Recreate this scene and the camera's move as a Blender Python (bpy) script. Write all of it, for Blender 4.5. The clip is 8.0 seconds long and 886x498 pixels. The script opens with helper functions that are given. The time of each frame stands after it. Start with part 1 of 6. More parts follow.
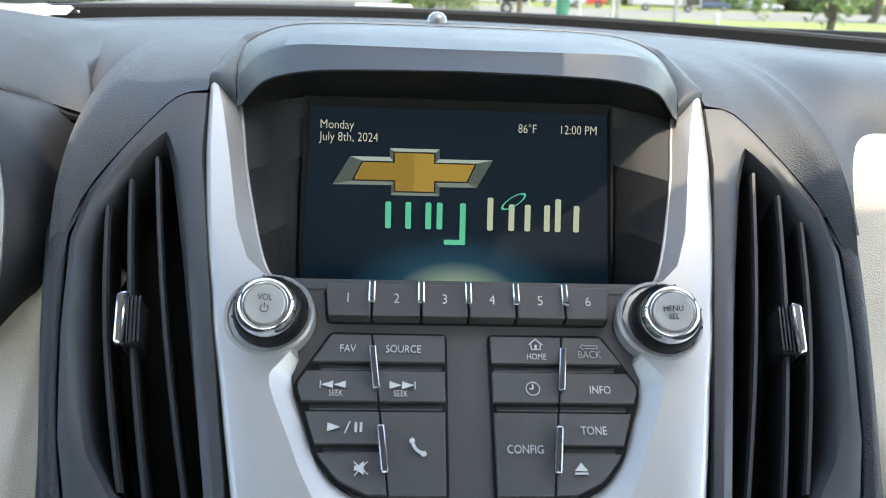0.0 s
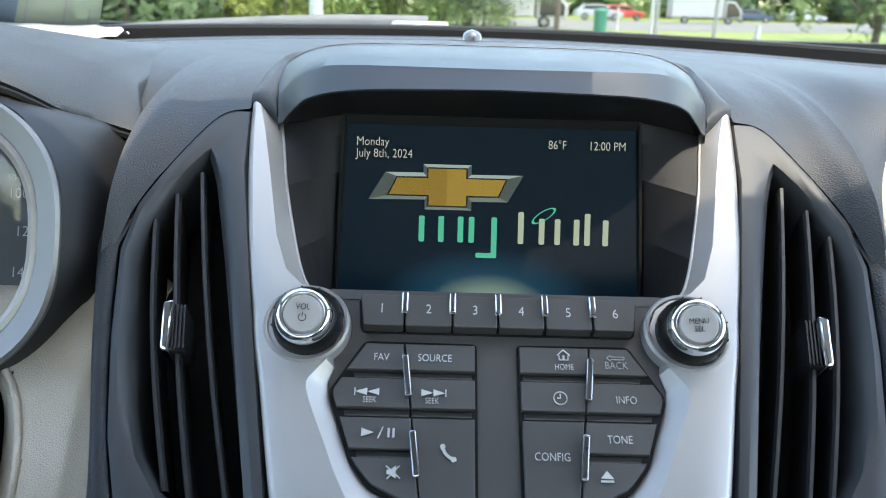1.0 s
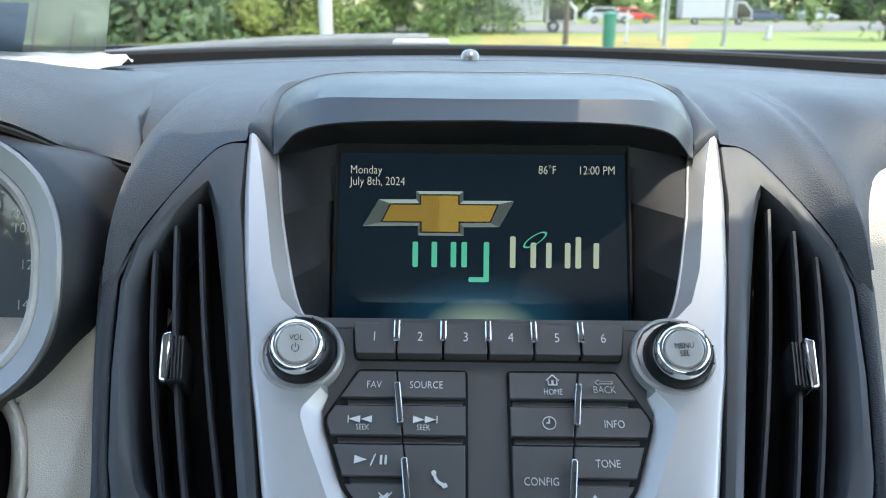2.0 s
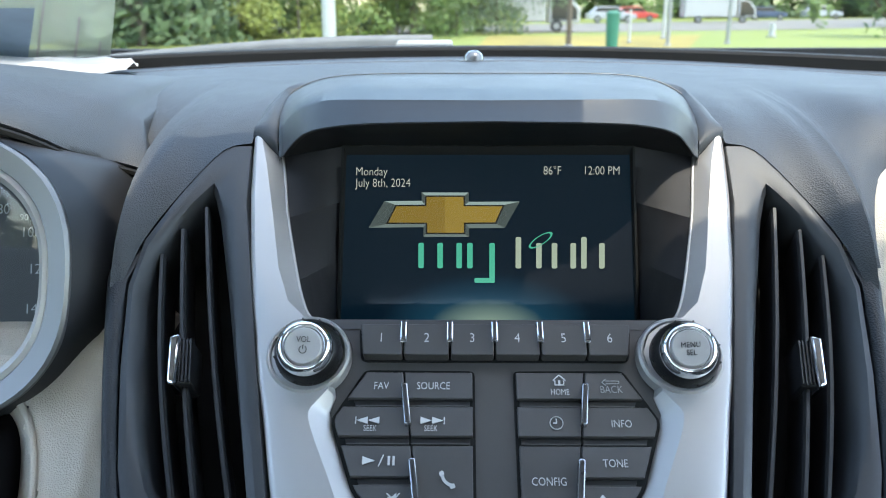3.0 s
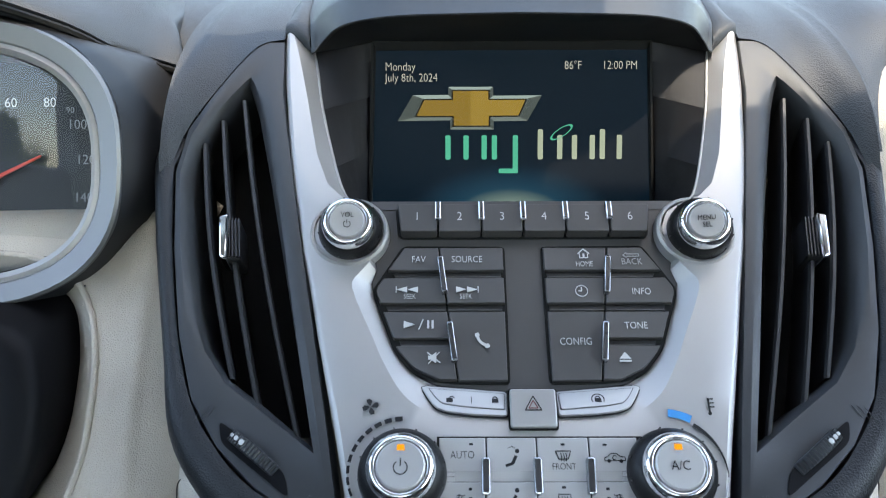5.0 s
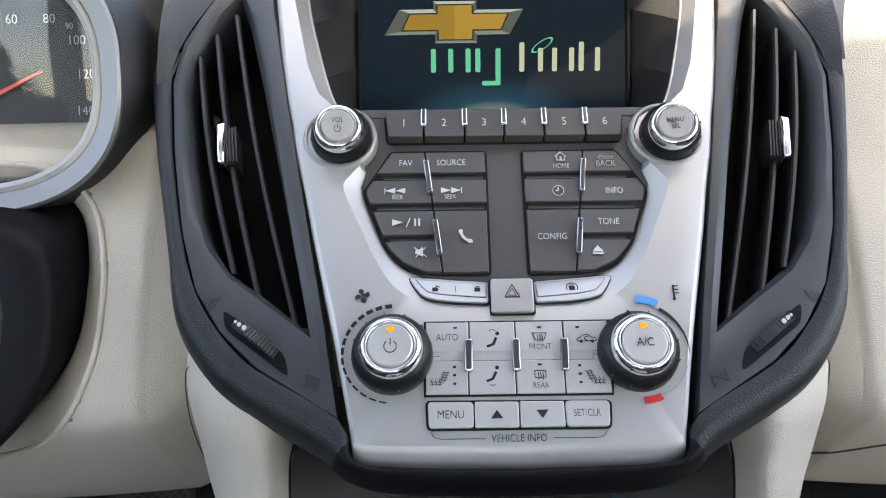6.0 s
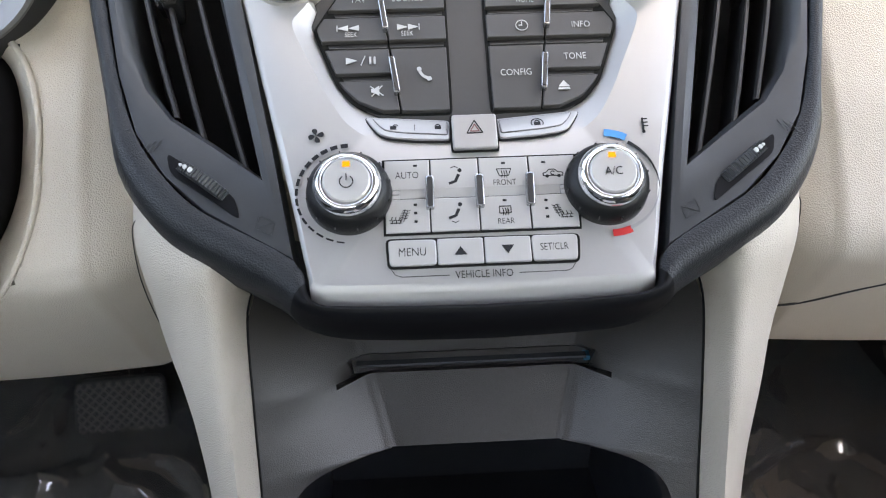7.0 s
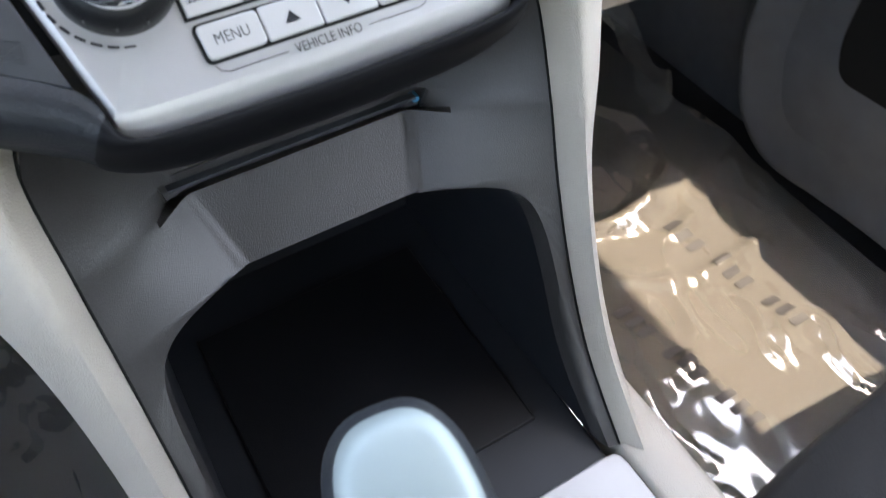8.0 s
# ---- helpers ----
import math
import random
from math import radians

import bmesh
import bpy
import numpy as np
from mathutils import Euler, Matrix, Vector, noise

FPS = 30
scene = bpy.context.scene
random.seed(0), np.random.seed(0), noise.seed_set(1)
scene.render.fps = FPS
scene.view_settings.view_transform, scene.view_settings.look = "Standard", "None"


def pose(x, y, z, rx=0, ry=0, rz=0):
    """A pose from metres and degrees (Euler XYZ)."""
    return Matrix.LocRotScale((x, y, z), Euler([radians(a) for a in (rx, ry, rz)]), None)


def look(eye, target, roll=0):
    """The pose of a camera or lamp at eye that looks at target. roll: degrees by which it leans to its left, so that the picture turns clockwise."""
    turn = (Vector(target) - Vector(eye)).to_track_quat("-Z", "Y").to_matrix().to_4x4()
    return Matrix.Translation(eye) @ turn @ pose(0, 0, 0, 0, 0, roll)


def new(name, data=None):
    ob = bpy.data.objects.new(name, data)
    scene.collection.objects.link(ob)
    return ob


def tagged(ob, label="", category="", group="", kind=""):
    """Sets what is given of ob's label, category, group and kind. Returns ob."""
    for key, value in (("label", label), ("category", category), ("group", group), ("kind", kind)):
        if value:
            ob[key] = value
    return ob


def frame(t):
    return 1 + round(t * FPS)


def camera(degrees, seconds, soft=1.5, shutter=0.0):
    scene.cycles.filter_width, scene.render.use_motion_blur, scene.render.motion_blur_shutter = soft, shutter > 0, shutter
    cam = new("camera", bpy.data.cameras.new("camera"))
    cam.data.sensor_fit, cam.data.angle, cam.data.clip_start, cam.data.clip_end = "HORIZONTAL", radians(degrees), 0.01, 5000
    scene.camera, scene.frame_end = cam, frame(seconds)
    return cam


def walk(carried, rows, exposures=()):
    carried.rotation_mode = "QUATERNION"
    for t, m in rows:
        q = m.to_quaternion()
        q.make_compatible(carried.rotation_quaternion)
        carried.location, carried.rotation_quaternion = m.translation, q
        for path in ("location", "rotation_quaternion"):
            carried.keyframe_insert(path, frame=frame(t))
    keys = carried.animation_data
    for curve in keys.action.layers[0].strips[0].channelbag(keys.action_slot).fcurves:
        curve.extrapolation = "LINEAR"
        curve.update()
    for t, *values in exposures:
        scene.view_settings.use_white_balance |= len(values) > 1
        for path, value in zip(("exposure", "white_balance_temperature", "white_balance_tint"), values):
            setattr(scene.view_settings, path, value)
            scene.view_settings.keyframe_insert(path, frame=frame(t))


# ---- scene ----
cam = camera(59.4, 8.0, soft=1.0, shutter=0.12)
cam.data.dof.use_dof, cam.data.dof.focus_distance, cam.data.dof.aperture_fstop = True, 0.45, 14.0
PATH = [
    (0, (-0.034, -0.319, 1.185), (0.079, 1.575, 0.551), 2.3),
    (0.5, (-0.033, -0.326, 1.181), (0.023, 1.577, 0.569), 2.1),
    (1, (-0.032, -0.332, 1.189), (-0.013, 1.574, 0.585), 1.7),
    (1.5, (-0.02, -0.333, 1.199), (-0.022, 1.576, 0.602), 1.0),
    (2, (-0.02, -0.337, 1.203), (-0.036, 1.574, 0.613), 0.4),
    (3.5, (-0.022, -0.338, 1.204), (-0.051, 1.573, 0.616), -0.2),
    (4, (-0.028, -0.338, 1.207), (-0.05, 1.565, 0.592), -0.1),
    (4.2, (-0.031, -0.341, 1.205), (-0.049, 1.558, 0.576), -0.1),
    (5.3, (-0.044, -0.392, 1.174), (-0.048, 1.454, 0.404), -0.3),
    (5.5, (-0.041, -0.402, 1.172), (-0.045, 1.433, 0.376), -0.4),
    (6, (-0.038, -0.411, 1.171), (-0.03, 1.393, 0.308), -0.6),
    (6.5, (-0.034, -0.419, 1.133), (0.01, 1.344, 0.19), -0.8),
    (7, (-0.034, -0.415, 1.12), (0.047, 1.302, 0.097), -0.9),
    (7.3, (-0.037, -0.406, 1.112), (0.113, 1.28, 0.046), -0.4),
    (7.5, (-0.038, -0.393, 1.108), (0.208, 1.211, -0.061), -0.2),
    (7.6, (-0.042, -0.38, 1.104), (0.298, 1.146, -0.142), 0.1),
    (7.7, (-0.047, -0.369, 1.101), (0.378, 1.075, -0.216), 0.1),
    (7.8, (-0.057, -0.356, 1.1), (0.465, 0.983, -0.29), 0.2),
    (7.9, (-0.073, -0.342, 1.097), (0.536, 0.864, -0.378), 0.4),
    (8, (-0.092, -0.339, 1.098), (0.573, 0.738, -0.451), 0.7),
]
walk(cam, [(t, look(eye, target, roll)) for t, eye, target, roll in PATH],
     exposures=[(0.0, 3.22, 8200, 7), (1.5, 3.06, 7450, 5), (4.2, 3.03, 7200, 4), (5.5, 3.3, 8500, 12), (6.5, 3.52, 9400, 15), (7.5, 3.8, 9600, 15), (8.0, 3.95, 8900, 13)])

# ---- light ----
SUN = Vector((0.25, -0.24, 0.94)).normalized()
world = bpy.data.worlds.new("sky")
scene.world = world
world.use_nodes = True
wn = world.node_tree.nodes
sky = wn.new("ShaderNodeTexSky")
sky.sky_type = "NISHITA"
sky.sun_disc = False
sky.sun_elevation = math.asin(SUN.z)
sky.sun_rotation = math.atan2(SUN.x, SUN.y)
wn["Background"].inputs[1].default_value = 0.15
world.node_tree.links.new(sky.outputs[0], wn["Background"].inputs[0])
sun_lamp = new("sun", bpy.data.lights.new("sun", "SUN"))
sun_lamp.data.energy, sun_lamp.data.angle, sun_lamp.data.color = 0.68, radians(0.6), (1.0, 0.97, 0.93)
sun_lamp.matrix_world = look(SUN * 20, (0, 0, 0))


# ---- materials ----
def mat(name, color, rough=0.5, metal=0.0, grain=0.0, bump=0.0, bscale=900.0, vary=0.12, vscale=35.0, kind="noise", coat=0.0, spec=0.5):
    m = bpy.data.materials.new(name)
    m.use_nodes = True
    nt = m.node_tree
    n, li = nt.nodes, nt.links
    p = n["Principled BSDF"]
    p.inputs["Roughness"].default_value, p.inputs["Metallic"].default_value = rough, metal
    p.inputs["Coat Weight"].default_value, p.inputs["Specular IOR Level"].default_value = coat, spec
    co = n.new("ShaderNodeTexCoord")
    big = n.new("ShaderNodeTexNoise")
    big.inputs["Scale"].default_value, big.inputs["Detail"].default_value = vscale, 4
    li.new(co.outputs["Object"], big.inputs["Vector"])
    fine = n.new("ShaderNodeTexNoise")
    fine.inputs["Scale"].default_value, fine.inputs["Detail"].default_value = bscale, 2
    li.new(co.outputs["Object"], fine.inputs["Vector"])
    mixed = n.new("ShaderNodeMath")
    mixed.operation = "MULTIPLY_ADD"
    li.new(fine.outputs["Fac"], mixed.inputs[0])
    mixed.inputs[1].default_value = grain
    li.new(big.outputs["Fac"], mixed.inputs[2])
    ramp = n.new("ShaderNodeMapRange")
    ramp.inputs["From Min"].default_value, ramp.inputs["From Max"].default_value = 0.25, 0.75 + grain
    ramp.inputs["To Min"].default_value, ramp.inputs["To Max"].default_value = 1 - vary, 1 + vary
    li.new(mixed.outputs[0], ramp.inputs["Value"])
    mul = n.new("ShaderNodeVectorMath")
    mul.operation = "SCALE"
    mul.inputs[0].default_value = color[:3]
    li.new(ramp.outputs[0], mul.inputs["Scale"])
    li.new(mul.outputs[0], p.inputs["Base Color"])
    rr = n.new("ShaderNodeMapRange")
    rr.inputs["To Min"].default_value, rr.inputs["To Max"].default_value = max(0.02, rough - 0.07), min(1, rough + 0.07)
    li.new(big.outputs["Fac"], rr.inputs["Value"])
    li.new(rr.outputs[0], p.inputs["Roughness"])
    if bump:
        src = fine.outputs["Fac"]
        if kind == "leather":
            vo = n.new("ShaderNodeTexVoronoi")
            vo.inputs["Scale"].default_value = bscale * 0.6
            li.new(co.outputs["Object"], vo.inputs["Vector"])
            src = vo.outputs["Distance"]
        b = n.new("ShaderNodeBump")
        b.inputs["Strength"].default_value, b.inputs["Distance"].default_value = bump, 0.001
        li.new(src, b.inputs["Height"])
        li.new(b.outputs[0], p.inputs["Normal"])
    return m


def glow(name, color, strength):
    m = bpy.data.materials.new(name)
    m.use_nodes = True
    p = m.node_tree.nodes["Principled BSDF"]
    p.inputs["Base Color"].default_value = (0.01, 0.01, 0.01, 1)
    p.inputs["Roughness"].default_value = 0.15
    p.inputs["Emission Color"].default_value = (*color, 1)
    p.inputs["Emission Strength"].default_value = strength
    return m


def glass(name, tint, gloss=0.05, least=0.03, most=0.6, milk=0.0):
    """A thin clear sheet: see-through, glossier at a slant, with a little milky scatter if asked."""
    m = bpy.data.materials.new(name)
    m.use_nodes = True
    n, li = m.node_tree.nodes, m.node_tree.links
    n.remove(n["Principled BSDF"])
    tr, gl, mx, lw = (n.new("ShaderNodeBsdfTransparent"), n.new("ShaderNodeBsdfGlossy"), n.new("ShaderNodeMixShader"), n.new("ShaderNodeLayerWeight"))
    tr.inputs[0].default_value = (*tint, 1)
    gl.inputs["Roughness"].default_value = gloss
    pw, ma = n.new("ShaderNodeMath"), n.new("ShaderNodeMath")
    pw.operation, pw.inputs[1].default_value = "POWER", 5.0
    ma.operation, ma.inputs[1].default_value, ma.inputs[2].default_value = "MULTIPLY_ADD", most, least
    lw.inputs["Blend"].default_value = 0.5
    li.new(lw.outputs["Facing"], pw.inputs[0])
    li.new(pw.outputs[0], ma.inputs[0])
    li.new(ma.outputs[0], mx.inputs[0])
    base = tr.outputs[0]
    if milk:
        df, m2 = n.new("ShaderNodeBsdfDiffuse"), n.new("ShaderNodeMixShader")
        df.inputs[0].default_value = (0.80, 0.76, 0.70, 1)
        # sharp little creases of crumpled film
        co, cr, bp = n.new("ShaderNodeTexCoord"), n.new("ShaderNodeTexNoise"), n.new("ShaderNodeBump")
        cr.noise_type = "RIDGED_MULTIFRACTAL"
        cr.inputs["Scale"].default_value, cr.inputs["Detail"].default_value, cr.inputs["Distortion"].default_value = 7.0, 2.0, 0.8
        bp.inputs["Strength"].default_value, bp.inputs["Distance"].default_value = 0.45, 0.010
        li.new(co.outputs["Object"], cr.inputs["Vector"])
        li.new(cr.outputs[0], bp.inputs["Height"])
        li.new(bp.outputs[0], gl.inputs["Normal"])
        li.new(bp.outputs[0], df.inputs["Normal"])
        mr = n.new("ShaderNodeMapRange")
        mr.inputs["From Min"].default_value, mr.inputs["From Max"].default_value = 0.2, 1.2
        mr.inputs["To Min"].default_value, mr.inputs["To Max"].default_value = milk * 0.7, min(1.0, milk * 1.7)
        li.new(cr.outputs[0], mr.inputs["Value"])
        li.new(mr.outputs[0], m2.inputs[0])
        li.new(tr.outputs[0], m2.inputs[1])
        li.new(df.outputs[0], m2.inputs[2])
        base = m2.outputs[0]
    li.new(base, mx.inputs[1])
    li.new(gl.outputs[0], mx.inputs[2])
    li.new(mx.outputs[0], n["Material Output"].inputs[0])
    return m


SOFT = mat("soft grey dash vinyl", (0.028, 0.031, 0.035), 0.50, spec=0.40, bump=0.30, bscale=1700, kind="leather", vary=0.1)
HARD = mat("dark grey moulded plastic", (0.029, 0.031, 0.034), 0.42, spec=0.44, bump=0.2, bscale=2500, vary=0.12, grain=0.4)
PLATE = mat("charcoal button plastic", (0.054, 0.051, 0.050), 0.48, spec=0.40, bump=0.12, bscale=3500, vary=0.14, grain=0.6)
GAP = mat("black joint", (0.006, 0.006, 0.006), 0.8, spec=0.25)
BLACK = mat("black plastic", (0.008, 0.008, 0.009), 0.5, bump=0.1, bscale=2500)
# the dash vinyl again, its colour darkened for the shade on the rim
SOFT_SHADED = mat("soft dash vinyl in shade", (0.014, 0.0155, 0.018), 0.44, spec=0.30, bump=0.30, bscale=1700, kind="leather", vary=0.1)
RECESS = mat("dark speckled recess plastic", (0.0125, 0.0115, 0.013), 0.52, spec=0.35, bump=0.30, bscale=3000, vary=0.22, grain=1.2)
MATTE = mat("matt black trim", (0.004, 0.004, 0.005), 0.50, spec=0.12, bump=0.08, bscale=2500)
POD = mat("dark smooth cluster trim", (0.022, 0.023, 0.026), 0.5, spec=0.3, bump=0.1, bscale=2500)
RUBBER = mat("black knob rubber", (0.007, 0.007, 0.008), 0.36, spec=0.28, bump=0.2, bscale=1500)
SILVER = mat("satin silver paint", (0.41, 0.395, 0.383), 0.46, metal=0.60, vary=0.035, grain=0.5, bscale=5000, bump=0.03)
CAP = mat("silver knob cap", (0.455, 0.438, 0.423), 0.44, metal=0.42, vary=0.05, grain=0.4, bscale=4000)
CHROME = mat("chrome", (0.85, 0.86, 0.88), 0.07, metal=1.0, vary=0.03)
SMOKED = mat("smoked bright trim", (0.42, 0.42, 0.43), 0.16, metal=0.9, vary=0.05)
INLAY = mat("dark glossy inlay", (0.045, 0.042, 0.042), 0.30, spec=0.5, vary=0.08)
JOINT = mat("grey shadow joint", (0.09, 0.09, 0.095), 0.6, spec=0.25)
BEIGE = mat("light beige vinyl", (0.475, 0.42, 0.352), 0.5, bump=0.40, bscale=1900, kind="leather", vary=0.06, vscale=14)
GUN = mat("dark metallic grey plastic", (0.068, 0.063, 0.060), 0.33, metal=0.45, bump=0.30, bscale=1500, vary=0.30, grain=2.0)
POCKET = mat("black pocket plastic", (0.014, 0.015, 0.018), 0.42, spec=0.35, bump=0.08, bscale=1800, vary=0.15)
DOORTRIM = mat("charcoal door trim", (0.10, 0.105, 0.112), 0.42, bump=0.2, bscale=1800, vary=0.12)
CARPET = mat("black carpet", (0.013, 0.013, 0.014), 0.95, bump=1.0, bscale=700, vary=0.4)
WHITE = mat("white print", (0.46, 0.46, 0.45), 0.5, vary=0.04)
GREYPRINT = mat("grey print", (0.30, 0.30, 0.30), 0.5, vary=0.04)
DARKPRINT = mat("dark grey print", (0.018, 0.018, 0.020), 0.7, spec=0.2, vary=0.04)
BLUE = mat("blue print", (0.03, 0.25, 0.55), 0.4, vary=0.05)
RED = mat("red print", (0.55, 0.03, 0.03), 0.4, vary=0.05)
AMBER = glow("amber light", (1.0, 0.34, 0.01), 0.14)
PAPER = mat("white paper", (0.36, 0.345, 0.33), 0.7, vary=0.10, vscale=20)
HEADLINER = mat("grey headliner cloth", (0.62, 0.60, 0.57), 0.9, bump=0.4, bscale=900)
CLOTH = mat("dark seat cloth", (0.022, 0.021, 0.021), 0.9, bump=0.6, bscale=700)
GLASS = glass("clear glass", (0.93, 0.96, 0.94), 0.01)


# ---- building helpers ----
def part(name, bm, material, parent=None, label="", smooth=22, mesh=None):
    if mesh is None:
        bmesh.ops.remove_doubles(bm, verts=bm.verts, dist=2e-5)
        bmesh.ops.recalc_face_normals(bm, faces=bm.faces)
        mesh = bpy.data.meshes.new(name)
        if smooth:
            for fc in bm.faces:
                fc.smooth = True
            for e in bm.edges:
                if len(e.link_faces) == 2 and e.calc_face_angle(0) > radians(smooth):
                    e.smooth = False
        bm.to_mesh(mesh)
        bm.free()
    mesh.materials.clear()
    mesh.materials.append(material)
    ob = new(name, mesh)
    if parent is not None:
        ob.parent = parent
        if parent.type == "EMPTY":
            ob.matrix_parent_inverse = Matrix.Translation(parent.location).inverted()
    if label:
        ob["label"] = label
    return ob


def thing(name, place, label, category, group="", kind=""):
    ob = new(name)
    ob.location = place
    ob.empty_display_size = 0.02
    return tagged(ob, label, category, group, kind)


# frame of the console face: x across, s up the slope, h out of it
FACE = Matrix(((1, 0, 0, 0), (0, 0.768, -0.640, -0.107), (0, 0.640, 0.768, 0.921), (0, 0, 0, 1)))
# frame of the display: x across, u up, v out of it
DISP = Matrix(((1, 0, 0, 0), (0, 0.294, -0.956, 0.105), (0, 0.956, 0.294, 1.018), (0, 0, 0, 1)))


def on(m, bm):
    bm.transform(m)
    return bm


def fp(x, s, h=0.0):
    return FACE @ Vector((x, s, h))


def dp(x, u, v=0.0):
    return DISP @ Vector((x, u, v))


def inset(pts, d):
    """The polygon moved inwards by d."""
    area = sum(a[0] * b[1] - b[0] * a[1] for a, b in zip(pts, pts[1:] + pts[:1]))
    sign, out, n = (1 if area > 0 else -1), [], len(pts)
    for i in range(n):
        a, b, c = (Vector(pts[i - 1][:2]), Vector(pts[i][:2]), Vector(pts[(i + 1) % n][:2]))
        e1, e2 = (b - a).normalized(), (c - b).normalized()
        n1, n2 = Vector((-e1.y, e1.x)) * sign, Vector((-e2.y, e2.x)) * sign
        m = n1 + n2
        m = m / max(0.35, m.dot(n1)) if m.length > 1e-6 else n1
        out.append((b.x + m.x * d, b.y + m.y * d))
    return out


def rounded(pts, r, n=4):
    out, k = [], len(pts)
    for i in range(k):
        a, b, c = Vector(pts[i - 1]), Vector(pts[i]), Vector(pts[(i + 1) % k])
        rr = min(r, (a - b).length * 0.45, (c - b).length * 0.45)
        p, q = b + (a - b).normalized() * rr, b + (c - b).normalized() * rr
        for j in range(n + 1):
            t = j / n
            v = p * (1 - t) ** 2 + b * 2 * t * (1 - t) + q * t * t
            out.append((v.x, v.y))
    return out


def prism(pts, h0, h1, bev=0.0, bm=None, tilt=0.0):
    """A solid with that outline; tilt: how much the top rises per metre down the slope."""
    bm = bm or bmesh.new()
    rings = [(pts, h0), (pts, h1 - bev)] + ([(inset(pts, bev * 0.4), h1 - bev * 0.3), (inset(pts, bev), h1)] if bev else [])
    top_s = max(p[1] for p in pts)
    made = [[bm.verts.new((p[0], p[1], h + (tilt * (top_s - p[1]) if k else 0))) for p in ring] for k, (ring, h) in enumerate(rings)]
    n = len(pts)
    for r0, r1 in zip(made, made[1:]):
        for i in range(n):
            bm.faces.new((r0[i], r0[(i + 1) % n], r1[(i + 1) % n], r1[i]))
    bm.faces.new(made[0])
    bm.faces.new(made[-1])
    return bm


def box(c, size, bev=0.0, bm=None):
    x, y = size[0] / 2, size[1] / 2
    b2 = prism([(-x, -y), (x, -y), (x, y), (-x, y)], -size[2] / 2, size[2] / 2, bev)
    b2.transform(Matrix.Translation(c))
    if bm is None:
        return b2
    return join(bm, b2)


def join(bm, other):
    me = bpy.data.meshes.new("tmp")
    other.to_mesh(me)
    other.free()
    bm.from_mesh(me)
    bpy.data.meshes.remove(me)
    return bm


def sheet(rows, bm=None, closed=False):
    bm = bm or bmesh.new()
    vs = [[bm.verts.new(p) for p in r] for r in rows]
    for a, b in zip(vs, vs[1:]):
        n = len(a)
        for i in range(n if closed else n - 1):
            try:
                bm.faces.new((a[i], a[(i + 1) % n], b[(i + 1) % n], b[i]))
            except ValueError:
                pass
    return bm


def lathe(profile, n=40, bm=None, cap=True):
    rows = [[(r * math.cos(2 * math.pi * i / n), r * math.sin(2 * math.pi * i / n), h) for i in range(n)] for r, h in profile]
    bm = sheet(rows, bm, True)
    if cap:
        bm.verts.ensure_lookup_table()
        for k in (0, len(profile) - 1):
            try:
                bm.faces.new([bm.verts[k * n + i] for i in range(n)])
            except (ValueError, IndexError):
                pass
    return bm


def tube(pts, r, n=8, bm=None):
    """A round bar along a line of points."""
    rows = []
    for i, p in enumerate(pts):
        p = Vector(p)
        d = (Vector(pts[min(i + 1, len(pts) - 1)]) - Vector(pts[max(i - 1, 0)])).normalized()
        a = d.orthogonal().normalized() if i == 0 else (rows_a - d * rows_a.dot(d)).normalized()
        rows_a = a
        b = d.cross(a)
        rows.append([p + a * r * math.cos(2 * math.pi * k / n) + b * r * math.sin(2 * math.pi * k / n) for k in range(n)])
    return sheet(rows, bm, True)


def smoothed(pts, n=6):
    """A smooth line through the points."""
    out, P = [], [Vector(p) for p in pts]
    for i in range(len(P) - 1):
        p0, p1, p2, p3 = P[max(i - 1, 0)], P[i], P[i + 1], P[min(i + 2, len(P) - 1)]
        for j in range(n):
            t = j / n
            out.append(0.5 * ((2 * p1) + (p2 - p0) * t + (2 * p0 - 5 * p1 + 4 * p2 - p3) * t * t + (3 * p1 - p0 - 3 * p2 + p3) * t ** 3))
    return out + [P[-1]]


def flat(polys, h=0.0, thick=0.00025, bm=None):
    """Printed shapes: thin plates with the given outlines."""
    bm = bm or bmesh.new()
    for p in polys:
        prism(p, h, h + thick, 0, bm)
    return bm


def ring2(cx, cy, r0, r1, a0=0, a1=360, n=28):
    """An arc band as quads."""
    out = []
    for i in range(n):
        a, b = radians(a0 + (a1 - a0) * i / n), radians(a0 + (a1 - a0) * (i + 1) / n)
        out.append([(cx + r0 * math.cos(a), cy + r0 * math.sin(a)), (cx + r1 * math.cos(a), cy + r1 * math.sin(a)),
                    (cx + r1 * math.cos(b), cy + r1 * math.sin(b)), (cx + r0 * math.cos(b), cy + r0 * math.sin(b))])
    return out


def line2(a, b, w):
    a, b = Vector(a), Vector(b)
    d = (b - a).normalized() * w / 2
    o = Vector((-d.y, d.x))
    return [tuple(a - o), tuple(b - o), tuple(b + o), tuple(a + o)]


def text(name, body, size, place, material, parent, frame_m=FACE, h=0.0, wide=0.86, turn=0, align="CENTER"):
    cu = bpy.data.curves.new(name, "FONT")
    cu.body, cu.size, cu.align_x, cu.align_y, cu.extrude = body, size, align, "CENTER", 0.00012
    cu.offset = -0.010 * size
    cu.resolution_u = 3
    tmp = new("tmp", cu)
    me = bpy.data.meshes.new_from_object(tmp.evaluated_get(bpy.context.evaluated_depsgraph_get()))
    bpy.data.objects.remove(tmp)
    bpy.data.curves.remove(cu)
    me.transform(frame_m @ pose(place[0], place[1], h, 0, 0, turn) @ Matrix.Diagonal((wide, 1, 1, 1)))
    return part(name, None, material, parent, mesh=me)


